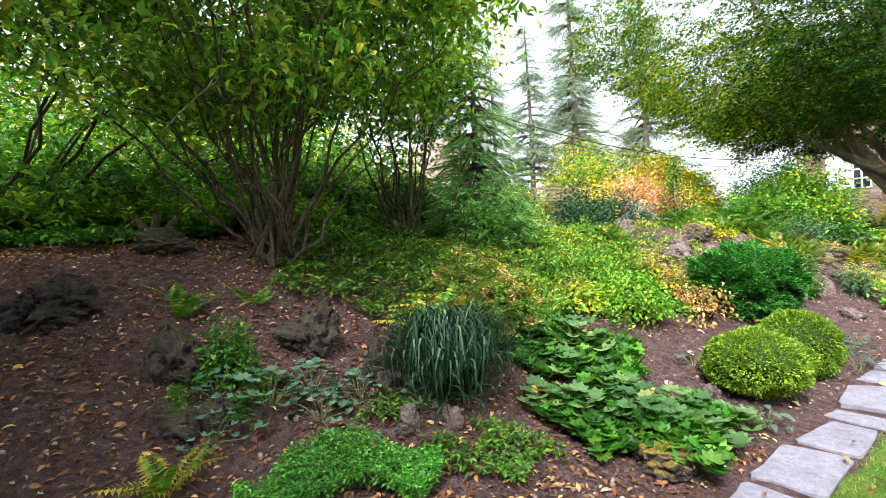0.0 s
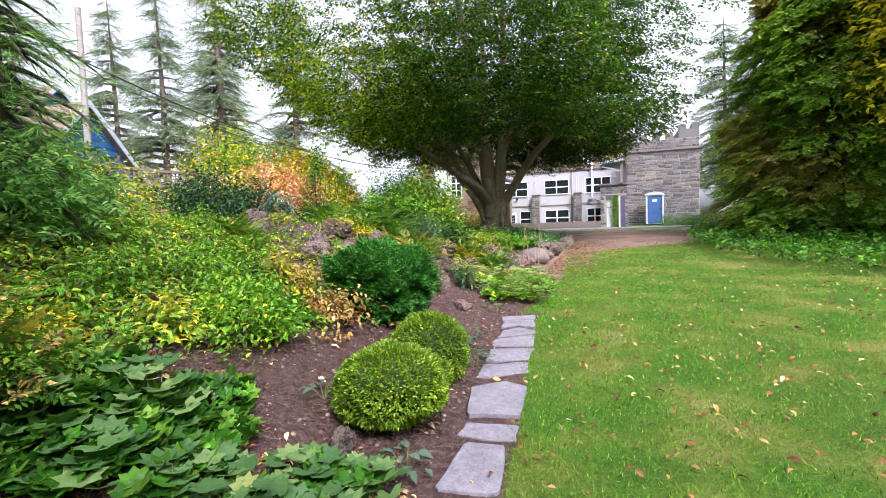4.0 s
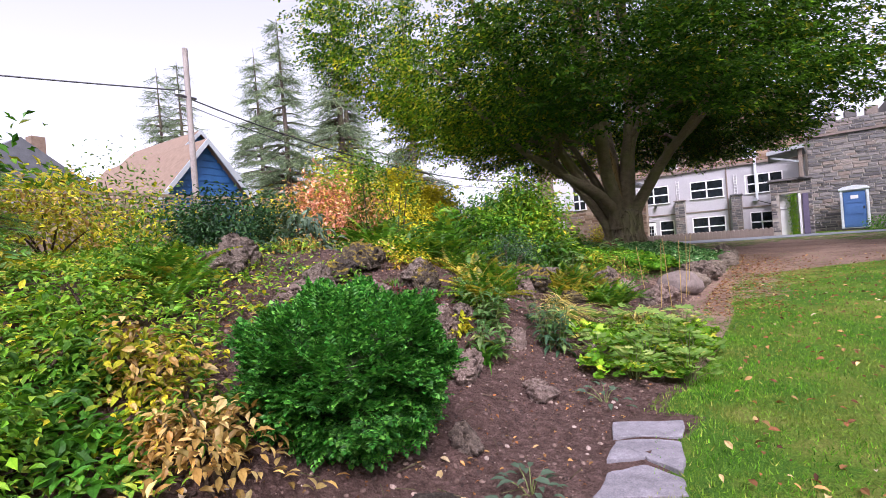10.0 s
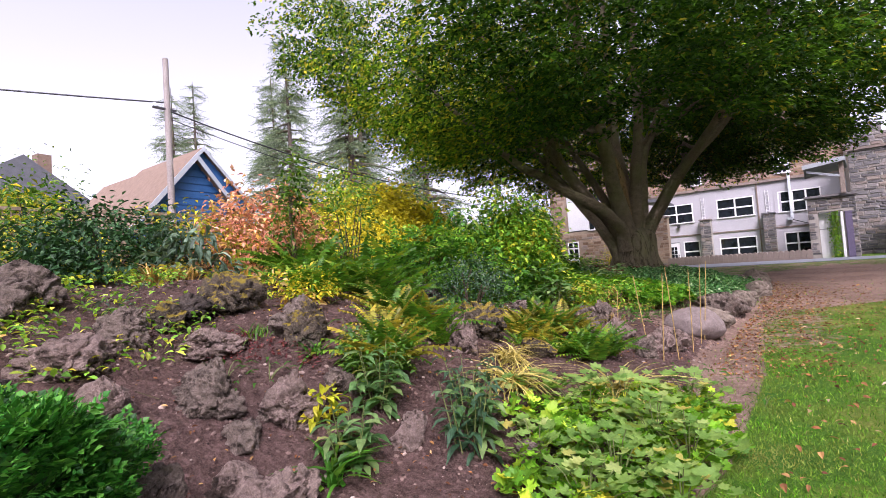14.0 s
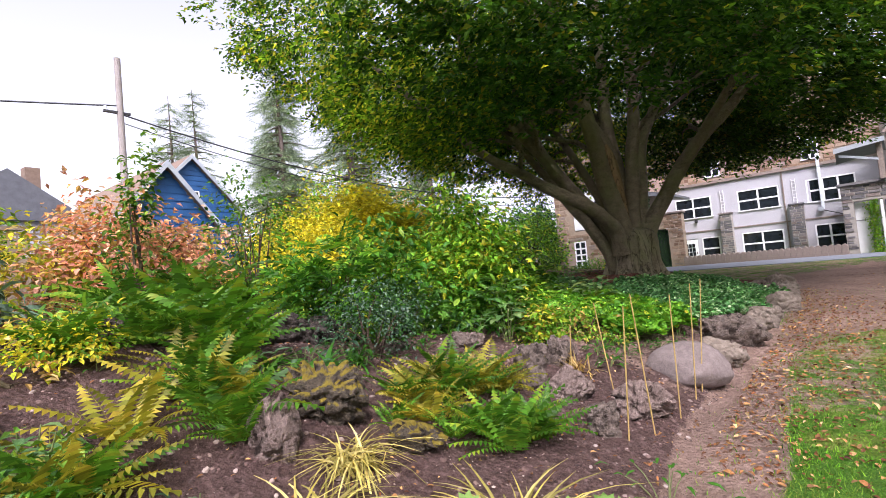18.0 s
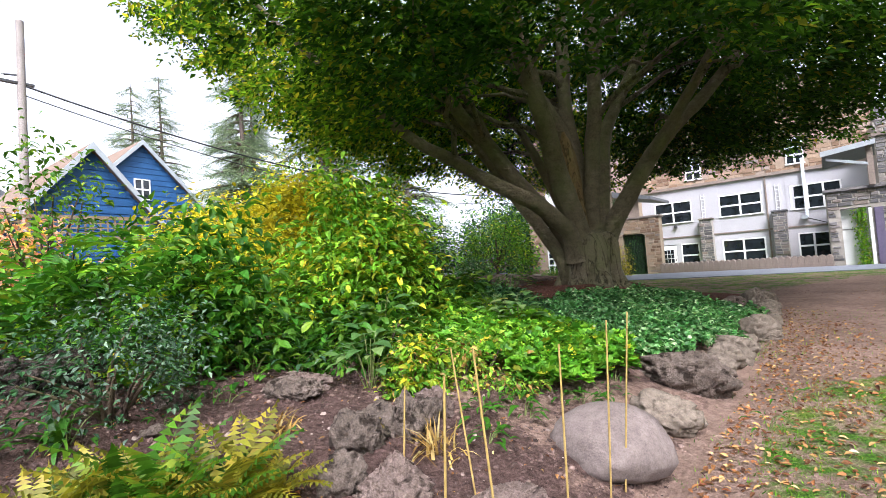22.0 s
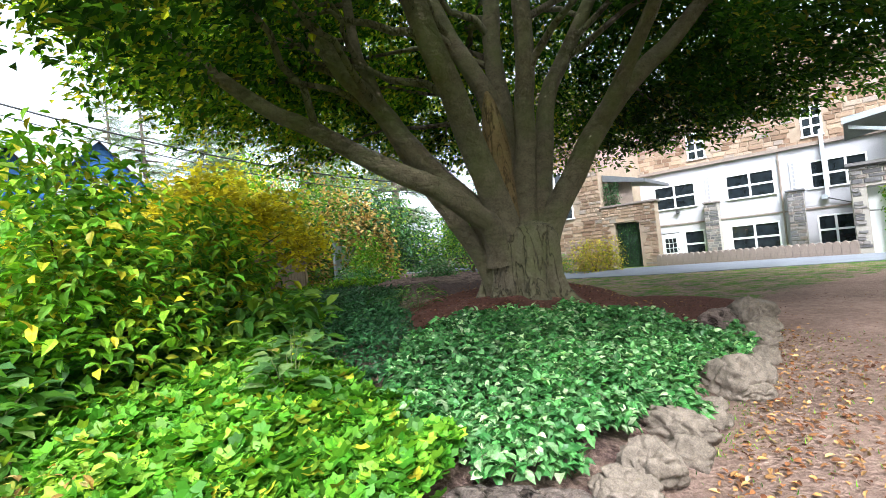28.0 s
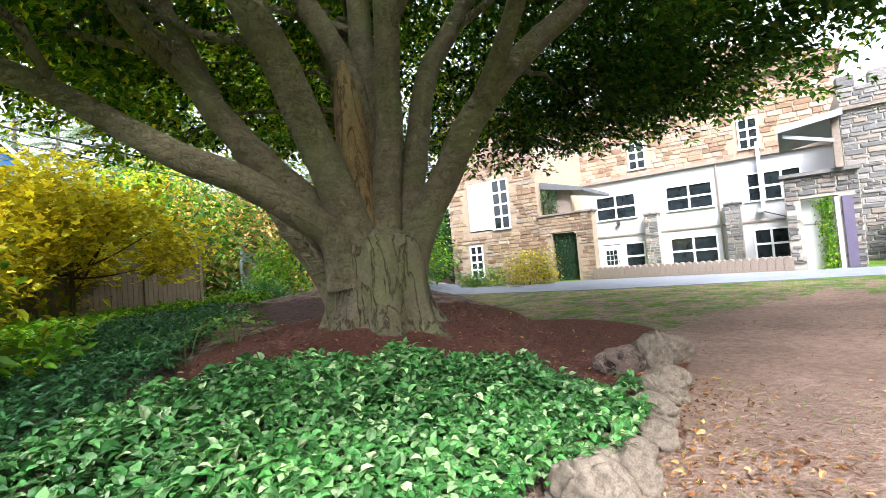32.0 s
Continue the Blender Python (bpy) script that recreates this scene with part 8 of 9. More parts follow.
# shrubs on the crest
bush("evergreen_shrub", "broad dark evergreen shrub on the crest", -2.1, -2.45, 1.25, 0.9, 1.05, 5200, L_SIMPLE, 0.08, M_DARKLEAF, 631, low=0.1, stems=8)
bush("rhododendron", "pale-leaved rhododendron on the crest", -1.35, -1.75, 0.42, 0.4, 0.85, 260, L_LONG, 0.2, M_BLUEGREY, 632, low=0.1, stems=6, lift=-0.4)
bush("smokebush", "pink smokebush with hazy plumes", -2.6, -0.2, 1.15, 0.9, 1.75, 3600, L_SIMPLE, 0.1, M_PINK, 633, low=0.5, stems=9, second=(M_OCHRE, 0.2, "orange leaves"), clumps=40)
bush("smokebush", "pink smokebush with hazy plumes", -4.6, 1.2, 1.3, 1.1, 2.0, 3200, L_SIMPLE, 0.11, M_PINK, 634, low=0.5, stems=9, second=(M_YELLOW, 0.3, "yellow leaves"), clumps=40)
bush("upright_rose", "tall thin rose with arching leafy stems", -1.35, -0.3, 0.36, 0.36, 2.6, 900, L_OVAL, 0.08, M_MID, 635, low=0.25, stems=12, clumps=22, tight=0.14)
bush("upright_rose", "tall thin rose with arching leafy stems", -2.2, 1.35, 0.75, 0.7, 3.0, 1300, L_OVAL, 0.085, M_MID, 650, low=0.3, stems=16, clumps=26, tight=0.14)
bush("golden_shrub", "bright golden-leaved shrub beyond the crest", -4.2, 4.3, 1.9, 1.5, 2.5, 6000, L_OVAL, 0.13, M_GOLD, 636, low=0.4, stems=10, second=(M_YELLOW, 0.4, "yellow-green leaves"))
bush("golden_shrub", "bright golden-leaved shrub beyond the crest", -7.4, 5.9, 2.2, 2.0, 3.2, 6000, L_OVAL, 0.15, M_GOLD, 637, low=0.5, stems=10, second=(M_YELLOW, 0.35, "yellow-green leaves"))
bush("leafy_shrub", "green leafy shrub with broad leaves", -0.5, 2.3, 1.0, 0.9, 1.75, 2600, L_OVAL, 0.13, M_GREEN, 638, low=0.2, stems=10, second=(M_MID, 0.4, "lighter leaves"))
bush("lime_shrub", "tall lime-green shrub with soft leaves", -0.4, 4.2, 1.15, 1.0, 2.2, 7000, L_OVAL, 0.115, M_LIME, 639, low=0.25, stems=12, second=(M_YELLOW, 0.12, "yellow leaves"))
bush("lime_shrub", "spreading lime-green shrub turning yellow", -1.8, 5.6, 1.0, 0.95, 1.9, 4200, L_OVAL, 0.135, M_LIME, 640, low=0.5, stems=14, second=(M_YELLOW, 0.25, "yellow leaves"))
bush("peony_shrub", "shrub with large compound green leaves", -0.55, 1.6, 0.75, 0.7, 1.45, 420, L_COMP, 0.36, M_GREEN, 641, low=0.45, stems=9, second=(M_LIME, 0.35, "lime leaves"))
bush("cotoneaster", "arching dark cotoneaster with tiny leaves", 0.7, 1.15, 0.7, 0.6, 0.95, 2300, L_SIMPLE, 0.045, M_DARKLEAF, 642, low=0.2, stems=14, second=(M_BLUEGREY, 0.4, "grey-green leaves"), clumps=40)
bush("leafy_shrub", "dark green leafy understorey shrub", 0.1, 3.6, 0.8, 0.7, 0.75, 1500, L_OVAL, 0.13, M_GREEN, 643, low=0.05, stems=5)
bush("leafy_shrub", "dark green leafy understorey shrub", -0.6, 5.6, 1.0, 0.9, 0.75, 1500, L_OVAL, 0.2, M_MID, 644, low=0.05, stems=5)
bush("yellow_shrub", "straggling shrub turning yellow on the crest", -3.6, -4.4, 1.3, 1.0, 1.25, 2600, L_OVAL, 0.09, M_YELLOW, 645, low=0.1, stems=8, second=(M_OCHRE, 0.25, "ochre leaves"))
bush("yellow_shrub", "straggling shrub turning yellow on the crest", -5.5, -6.0, 1.5, 1.2, 1.5, 2600, L_OVAL, 0.11, M_YELLOW, 646, low=0.1, stems=8, second=(M_OCHRE, 0.3, "ochre leaves"))
bush("leafy_shrub", "green mixed shrub on the crest", -4.6, -2.6, 1.2, 1.0, 1.5, 2200, L_OVAL, 0.1, M_MID, 647, low=0.1, stems=8, second=(M_YELLOW, 0.4, "yellow leaves"))
bush("yellow_shrub", "golden shrub on the crest", -3.2, -0.9, 0.9, 0.8, 1.3, 1800, L_OVAL, 0.1, M_YELLOW, 648, low=0.2, stems=8, second=(M_OCHRE, 0.3, "orange leaves"))

# carpets
carpet("slope_carpet", "low mixed green ground cover over the slope", [(-0.04, -8.43), (-4.91, -3.11), (0.17, -1.78), (2.46, -5.38), (2.31, -6.43), (2.0, -8.34), (1.3, -8.39)], 9000, L_OVAL, 0.065, M_SLOPE, 0.13, 406, thin=0.3)
carpet("slope_carpet", "low yellow-green ground cover over the slope", [(0.25, -7.22), (-1.76, -3.93), (1.09, -4.47), (2.23, -5.98), (2.03, -7.15), (1.15, -7.69)], 8500, L_OVAL, 0.065, M_SLOPE, 0.14, 407, thin=0.32)
carpet("slope_carpet", "sparse green ground cover between rocks", [(-2.03, -4.49), (-3.51, -2.52), (-0.55, -3.3), (0.93, -4.51), (0.83, -5.15), (1.13, -5.67)], 4200, L_OVAL, 0.07, M_MID, 0.1, 408, thin=0.4)
carpet("creeping_carpet", "sparse grey-green creeping plants on the slope", [(-6.57, -3.49), (-4.64, -2.49), (-0.45, -2.53), (0.31, -2.94), (0.39, -3.71), (0.39, -4.35)], 2600, L_SIMPLE, 0.05, M_BLUEGREY, 0.06, 409, thin=0.5)
carpet("ivy_carpet", "leafy dark green ground cover on the slope", [(0.62, -5.48), (1.01, -5.17), (1.77, -5.32), (2.19, -5.65), (2.09, -6.04)], 2200, L_OVAL, 0.09, M_GREEN, 0.16, 410, thin=0.3)
carpet("thyme_mound", "low cushion of fine bright green foliage", [(2.86, -10.78), (2.93, -10.3), (3.1, -9.8), (3.35, -9.75), (3.5, -10.0), (3.42, -10.4), (3.2, -10.85)], 14000, L_SIMPLE, 0.03, M_MOUND, 0.2, 411, mound=0.35)
carpet("mixed_cover", "low mixed green ground cover near the path", [(2.35, -10.2), (2.45, -9.75), (2.75, -9.5), (3.1, -8.95), (3.55, -8.95), (3.6, -9.4), (3.4, -9.66), (2.9, -9.7), (2.66, -10.2)], 4200, L_OVAL, 0.05, M_MID, 0.11, 412, thin=0.3)
carpet("shade_cover", "low green cover under the shrubs", [(-4.96, -8.39), (-4.48, -6.6), (-0.74, -6.04), (1.3, -7.64), (1.06, -9.04), (0.05, -9.65)], 5200, L_OVAL, 0.07, M_SLOPE, 0.14, 413, thin=0.2)
carpet("geranium_carpet", "thick carpet of lime-green lobed leaves", [(1.47, 3.58), (0.71, 3.95), (0.35, 4.93), (0.26, 5.52), (1.27, 5.41), (2.02, 5.14), (2.49, 5.19), (2.89, 5.01), (2.23, 4.25)], 3600, L_LOBED, 0.105, M_GERAN, 0.28, 414, mound=0.35)
carpet("geranium_carpet", "thick carpet of lime-green lobed leaves", [(1.33, 3.79), (0.77, 4.65), (0.95, 5.58), (2.18, 5.43), (2.77, 5.32), (3.04, 4.7), (2.53, 3.8), (1.98, 3.68)], 4600, L_LOBED, 0.105, M_GERAN, 0.26, 415, mound=0.35)
carpet("dead_nettle_carpet", "thick carpet of silvery variegated leaves", [(1.97, 5.24), (1.3, 6.16), (0.96, 7.6), (2.42, 9.15), (3.4, 9.64), (3.38, 8.35), (3.3, 6.82), (3.18, 5.81), (2.94, 5.09), (2.64, 5.33)], 19000, L_ROUND, 0.074, M_SILVER, 0.2, 416, mound=0.5)
carpet("periwinkle_carpet", "dense dark evergreen carpet of small leaves", [(-0.81, 6.02), (-3.01, 9.01), (-0.59, 7.9), (0.81, 6.86), (1.38, 6.0), (1.93, 5.23), (0.96, 5.47)], 9500, L_OVAL, 0.068, M_PERI, 0.2, 417)
carpet("periwinkle_carpet", "dense dark evergreen carpet of small leaves", [(-2.48, 6.65), (-5.27, 7.83), (-6.92, 11.34), (-2.28, 9.47), (-0.46, 7.86), (0.46, 7.01), (1.15, 6.38), (1.33, 5.98)], 17000, L_OVAL, 0.07, M_PERI, 0.22, 418)
carpet("brunnera_carpet", "broad green leaves under the shrubs", [(-1.28, 3.6), (-7.43, 5.9), (-6.08, 8.75), (-0.82, 7.04), (0.95, 5.31), (0.7, 4.59), (0.96, 3.67)], 3600, L_OVAL, 0.15, M_LIME, 0.3, 419)
carpet("border_carpet", "bright leafy border beyond the tree", [(-8.41, 7.69), (-8.1, 9.56), (-6.01, 12.31), (-5.33, 11.71), (-6.23, 9.44), (-3.83, 6.89)], 5200, L_OVAL, 0.13, M_LIME, 0.3, 420, thin=0.1)
carpet("yellow_cover", "yellowing leaves of low plants on the slope", [(0.25, -7.22), (-1.76, -3.93), (1.02, -3.85), (2.33, -5.76), (2.24, -7.32), (1.39, -7.82)], 1300, L_OVAL, 0.07, M_YELLOW, 0.16, 421, thin=0.55)
carpet("withered_cover", "withered brown leaves of low plants on the slope", [(0.25, -7.22), (-1.76, -3.93), (1.02, -3.85), (2.43, -5.51), (2.34, -7.41), (1.64, -7.95)], 1100, L_OVAL, 0.06, M_OCHRE, 0.14, 422, thin=0.6)
carpet("yellow_cover", "yellowing leaves of low plants on the slope", [(-0.04, -8.43), (-4.91, -3.11), (0.17, -1.78), (2.65, -5.71), (2.08, -8.39)], 1000, L_OVAL, 0.06, M_YELLOW, 0.15, 423, thin=0.55)
carpet("red_creeper", "low dark red creeping plants on the slope", [(0.71, -2.67), (0.73, -2.24), (1.46, -2.04), (1.66, -2.17), (1.31, -2.49), (1.0, -2.74)], 900, L_SIMPLE, 0.035, M_REDLEAF, 0.05, 424, thin=0.45)

# ---- shaded corner: the old many-stemmed shrub and its neighbours ----
def stemmed_shrub(x, y, h, r, seed, stems, n, label, mat, low=0.45, lean=(0, 0)):
    """Many bare stems fanning up from one stool into a wide leafy head."""
    rng = np.random.default_rng(seed)
    b = thing("many_stemmed_shrub", label, "shrub", (x, y, ground_at(x, y) - 0.03))
    c = rng.normal(0, 1, (46, 3))
    c /= np.linalg.norm(c, axis=1)[:, None]
    c *= rng.uniform(0.45, 1, (46, 1))
    ctr = np.array((lean[0], lean[1], h * (low + 1) / 2))
    ext = np.array((r, r, h * (1 - low) / 2))
    ends = c * ext + ctr
    for k in range(stems):
        e = ends[k % 46]
        foot = rng.normal(0, 0.12, 3) * (1, 1, 0)
        mid = np.array((e[0] * 0.42, e[1] * 0.42, e[2] * 0.38)) + rng.normal(0, 0.1, 3)
        line = bezier((foot, mid, e), 10)
        line[2:-1] += rng.normal(0, 0.045, (7, 3))
        child("stem", mesh_from("stem", *tube_arrays(line, np.linspace(rng.uniform(0.016, 0.034), 0.006, 10), 6), M_TWIG, True), b)
        for q in (5, 6, 7, 8):
            e2 = line[q] + rng.normal(0, 0.35, 3) + np.array((0, 0, 0.15))
            child("twig", mesh_from("twig", *tube_arrays(bezier((line[q], (line[q] + e2) / 2 + (0, 0, 0.06), e2), 4), (0.01, 0.007, 0.005, 0.003), 4), M_TWIG, True), b)
    pick = rng.integers(0, 46, n)
    p = ends[pick] + np.clip(rng.normal(0, 1, (n, 3)), -1.8, 1.8) * (0.4, 0.4, 0.26)
    yaw = rng.uniform(0, 2 * np.pi, n)
    child("crown", mesh_from("crown", *strew(L_OVAL, p, spin(n, rng, 0, yaw, rng.normal(-0.35, 0.35, n)), rng.uniform(0.07, 0.14, n)), mat), b)
    return b


stemmed_shrub(0.45, -10.2, 5.0, 2.8, 701, 40, 34000, "old shrub with many bare brown stems and a green head", M_SLOPE, 0.24)
stemmed_shrub(-2.2, -13.3, 6.6, 3.7, 702, 12, 34000, "overhanging leafy shrub with long bare stems", M_MID, 0.34, (1.6, 0.9))
stemmed_shrub(2.3, -14.7, 5.0, 2.1, 703, 14, 9000, "overhanging leafy shrub beside the shaded bank", M_GREEN, 0.5, (0.2, 0.3))
carpet("fern_carpet", "bright green fern-like cover behind the shaded bank", [(-7, -16), (-1.2, -14), (-0.8, -11.5), (-1.2, -9), (-7, -8)], 6200, L_COMP, 0.32, M_LIME, 0.4, 711, lift=0.35)
carpet("bank_cover", "low ivy-like green plants on the shaded bank", [(0.9, -10.4), (-0.6, -9.9), (-0.8, -8.2), (1.2, -7.9), (1.9, -8.5), (1.7, -9.6)], 5200, L_OVAL, 0.075, M_MID, 0.16, 713, thin=0.22)
carpet("bank_cover", "low ferny green plants beside dark rocks on the bank", [(2.5, -11.1), (2.1, -11.25), (1.9, -10.8), (2.2, -10.55), (2.6, -10.75)], 700, L_COMP, 0.09, M_GREEN, 0.1, 714, thin=0.4)
carpet("bank_cover", "low green plants under the back of the bank", [(-0.2, -12.9), (-1.6, -12.6), (-1.8, -10.6), (-0.6, -10.6)], 1800, L_OVAL, 0.1, M_GREEN, 0.2, 715, thin=0.3)
carpet("shade_carpet", "leafy green cover at the foot of the hedge", [(-6, -8.5), (-1.0, -9.4), (-0.6, -7.4), (-3, -5.5), (-6, -5.5)], 3600, L_OVAL, 0.14, M_MID, 0.3, 712, thin=0.2)
for k, (x, y, h, r, m) in enumerate(((-4.2, -10.6, 2.1, 1.3, M_GREEN), (-5.6, -8.2, 2.4, 1.5, M_MID), (-4.4, -13.4, 2.4, 1.5, M_GREEN), (-2.6, -15.2, 2.3, 1.4, M_MID), (-3.2, -7.2, 1.5, 1.0, M_MID), (-2.4, -12.2, 1.3, 1.2, M_GREEN), (-2.6, -9.0, 1.2, 1.1, M_GREEN), (-5.6, -11.8, 3.4, 1.7, M_MID), (-6.4, -14.6, 3.6, 1.9, M_GREEN), (-1.0, -13.9, 1.5, 1.0, M_GREEN), (-5.0, -9.2, 3.0, 1.4, M_GREEN))):
    bush("hedge_shrub", "leafy green shrub at the back of the shaded bank", x, y, r, r, h, 6000, L_OVAL, 0.15, m, 720 + k, low=0.1, stems=6, second=(M_LIME, 0.35, "lighter leaves"))
sl = thing("dead_stump", "old rotten brown stump on the shaded bank", "stump", (-0.55, -11.35, ground_at(-0.55, -11.35) - 0.05))
for k in range(4):
    a = k * 1.6
    child("stub", mesh_from("stub", *tube_arrays(((0.05 * math.cos(a), 0.05 * math.sin(a), 0), (0.12 * math.cos(a), 0.12 * math.sin(a), 0.25), (0.22 * math.cos(a), 0.22 * math.sin(a), 0.42)), (0.09, 0.06, 0.02), 8), M_TWIG, True), sl)
conifer("young_conifer", "slim young conifer with soft grey-green boughs", -0.9, -6.55, 4.7, 1.3, M_PINE, 731, 0.8, 0.45, 0.12, ragged=0.7, trunk=0.007)
stemmed_shrub(-1.25, -7.75, 4.7, 1.35, 704, 12, 10000, "leafy arching shrub beside the young conifer", M_SLOPE, 0.4)
bush("feathery_plant", "soft feathery green plant at the foot of a young conifer", -0.75, -6.5, 0.95, 0.8, 1.35, 1500, L_COMP, 0.26, M_PINE, 733, low=0.3, stems=8, lift=-0.5)
conifer("young_conifer", "small young pine with long soft needles", -2.4, -5.9, 2.6, 1.2, M_PINE, 732, 1.6, 0.1, 0.08, trunk=0.007)

# ---- great hedge trees on the far side of the lawn ----
def drooping_evergreen(x, y, h, r, seed, n, mat, label):
    rng = np.random.default_rng(seed)
    b = thing("hemlock_tree", label, "tree", (x, y, ground_at(x, y) - 0.05))
    child("trunk", mesh_from("trunk", *tube_arrays(((0, 0, 0), (0, 0, h * 0.95)), (0.3, 0.05), 10), M_CONBARK, True), b)
    # tiers of drooping boughs, each a flat fan of sprays
    nb = n // 46
    bz = h * rng.uniform(0.03, 0.99, nb) ** 0.95
    ba = rng.uniform(0, 2 * np.pi, nb)
    bl = r * ((1 - bz / h) ** 0.42) * (0.9 + 0.12 * np.sin(5 * ba + bz) + rng.normal(0, 0.07, nb))
    arms = []
    for k in range(0, nb, 3):
        e = np.array((math.cos(ba[k]) * bl[k], math.sin(ba[k]) * bl[k], bz[k] - 0.3 * bl[k]))
        arms.append(tube_arrays(bezier(((0, 0, bz[k]), (e[0] * 0.5, e[1] * 0.5, bz[k] + 0.05), e), 5), np.linspace(0.05, 0.01, 5), 4))
    tagged(child("branching", mesh_from("branching", *join_arrays(arms), M_CONBARK, True), b, "brown branching"), kind="stuff")
    t = 1 - 0.62 * rng.uniform(0, 1, (nb, 46)) ** 1.4
    side = rng.normal(0, 0.2, (nb, 46)) * (1.25 - t) * 3.0
    rr = bl[:, None] * t
    p = np.stack([rr * np.cos(ba)[:, None] - side * np.sin(ba)[:, None], rr * np.sin(ba)[:, None] + side * np.cos(ba)[:, None], bz[:, None] - 0.3 * bl[:, None] * t ** 2.2 - 0.25 * side ** 2 + rng.normal(0, 0.05, (nb, 46))], -1).reshape(-1, 3)
    m = len(p)
    p[:, 2] = np.maximum(p[:, 2], 0.1)
    yaw = np.repeat(ba, 46) + np.sign(side).ravel() * rng.uniform(0.1, 0.9, m)
    turn = spin(m, rng, 0, yaw, rng.normal(-0.45, 0.25, m))
    child("crown", mesh_from("crown", *strew(L_PAD, p, turn, rng.uniform(0.2, 0.42, m)), mat), b)
    return b


drooping_evergreen(12.6, 10.6, 13.0, 4.3, 741, 42000, M_YEW, "broad drooping evergreen with rusty patches beside the lawn")
drooping_evergreen(15.0, 16.5, 13.0, 4.0, 742, 14000, M_YEW, "tall dark evergreen behind the lawn border")
broadleaf("golden_tree", "tall tree in bright yellow autumn leaf", 15.6, 5.2, 13.5, 3.8, M_GOLD, 743, 32000, 0.23, 0.42, 120, 0.22, (M_YELLOW, 0.2, "greener leaves"))
conifer("pale_conifer", "tall feathery grey-green conifer behind the tower", 13.6, 33.0, 16, 4.2, M_SPRUCE, 744, 1.5, 0.25, 0.05)
carpet("lawn_border", "leafy green border on the far side of the lawn", [(8.2, 11.5), (7.6, 8.0), (8.0, 4.5), (9.6, 1.5), (14, 0), (16, 8), (14, 14)], 6500, L_OVAL, 0.17, M_GREEN, 0.4, 745, thin=0.1)
bush("border_shrub", "low rounded green shrub beside the toilet", 9.3, 23.8, 1.3, 1.0, 0.8, 1500, L_OVAL, 0.12, M_GREEN, 746, low=0.05)
bush("border_shrub", "low rounded green shrub in the lawn border", 10.6, 19.6, 1.5, 1.0, 0.9, 1500, L_OVAL, 0.13, M_GREEN, 747, low=0.05)
# added filler trees; the two dense ones, out of view, shade the bank
for k, (x, y) in enumerate(((19, -3), (18, -12), (8.4, -17.0), (5.3, -17.4), (21, 4), (22, 14), (21, 24), (24, 34))):
    broadleaf("filler_tree", "leafy green tree added to close and shade the garden", x, y, 9 + k % 3, 3.8, M_MID, 750 + k, 26000 if x < 10 else 2600, 0.4, 0.15, 50, 0.2)

for k in range(7):
    bush("back_hedge", "clipped green hedge behind the walker", -8 + k * 4.2, -21 - 0.4 * (k % 2), 2.6, 1.2, 2.6, 1500, L_OVAL, 0.3, M_MID, 756 + k, low=0.1, stems=3)

# ---- trees and shrubs beyond the garden ----
SPR = "tall grey-green spruce against the white sky"
for k, (x, y, h, r, d) in enumerate(((-50.8, 30.4, 22, 5.0, 1.0), (-47.8, 18.8, 17.5, 3.4, 0.6), (-44.5, 15.2, 15.5, 3.2, 0.6), (-29.6, 25.2, 24, 4.2, 0.7), (-25.5, 15.8, 14.4, 3.4, 0.9), (-27.0, 33.0, 24, 4.0, 0.8), (-38, 34, 25, 4.5, 0.8))):
    conifer("spruce_tree", SPR, x, y, h * 1.3, r * 1.35, M_SPRUCE, 760 + k, d * 1.3, 0.22, 0.1, ragged=0.6)
for k, (x, y, h, r, m, m2) in enumerate(((-14.9, 15.2, 6.5, 3.2, M_MID, M_OCHRE), (-21.3, 17.1, 8.5, 3.8, M_YELLOW, M_MID), (-17.1, 14.3, 7.0, 3.2, M_LIME, M_YELLOW), (-18.0, 19.5, 6.2, 3.2, M_MID, M_OCHRE), (-15.4, 21.5, 5.5, 2.8, M_DARKLEAF, M_MID), (-11.4, 24.5, 5.2, 2.6, M_DARKLEAF, M_GREEN), (-13.8, 17.6, 4.4, 1.9, M_OCHRE, M_DARKLEAF), (-22, 24, 8, 4, M_MID, M_YELLOW), (-11.5, 8.5, 3.6, 2.0, M_YELLOW, M_MID), (-14.2, 9.2, 4.4, 2.2, M_MID, M_OCHRE), (-15.5, -1.0, 3.6, 2.0, M_MID, M_YELLOW))):
    broadleaf("autumn_tree", "small tree in mixed green and autumn yellow leaf", x, y, h, r, m, 780 + k, 5200, 0.26, 0.12, 70, 0.12, (m2, 0.35, "differently tinted leaves"))
for k, (x, y, h, r, m) in enumerate(((-10.5, -12.5, 6.5, 3.4, M_MID), (-11.0, -6.5, 6.8, 3.2, M_GREEN), (-9.2, -16.5, 7.5, 3.4, M_GREEN), (-13.5, -9.0, 8.0, 3.6, M_MID), (-8.6, -8.9, 5.4, 2.4, M_LIME), (-15, -15, 9, 4.2, M_MID))):
    broadleaf("leafy_tree", "leafy green tree behind the shaded bank", x, y, h, r, m, 800 + k, 5000, 0.26, 0.1, 70, 0.14, (M_YELLOW, 0.2, "yellowing leaves"))
broadleaf("yellow_maple", "bright yellow small maple by the board fence", -8.6, 9.0, 3.9, 2.5, M_GOLD, 811, 9000, 0.16, 0.42, 50, 0.07, None, leaf=L_LOBED)
broadleaf("green_maple", "low spreading green maple behind the great tree", -8.3, 19.7, 3.6, 2.0, M_LIME, 812, 4200, 0.16, 0.2, 50, 0.08, (M_MID, 0.4, "darker leaves"))
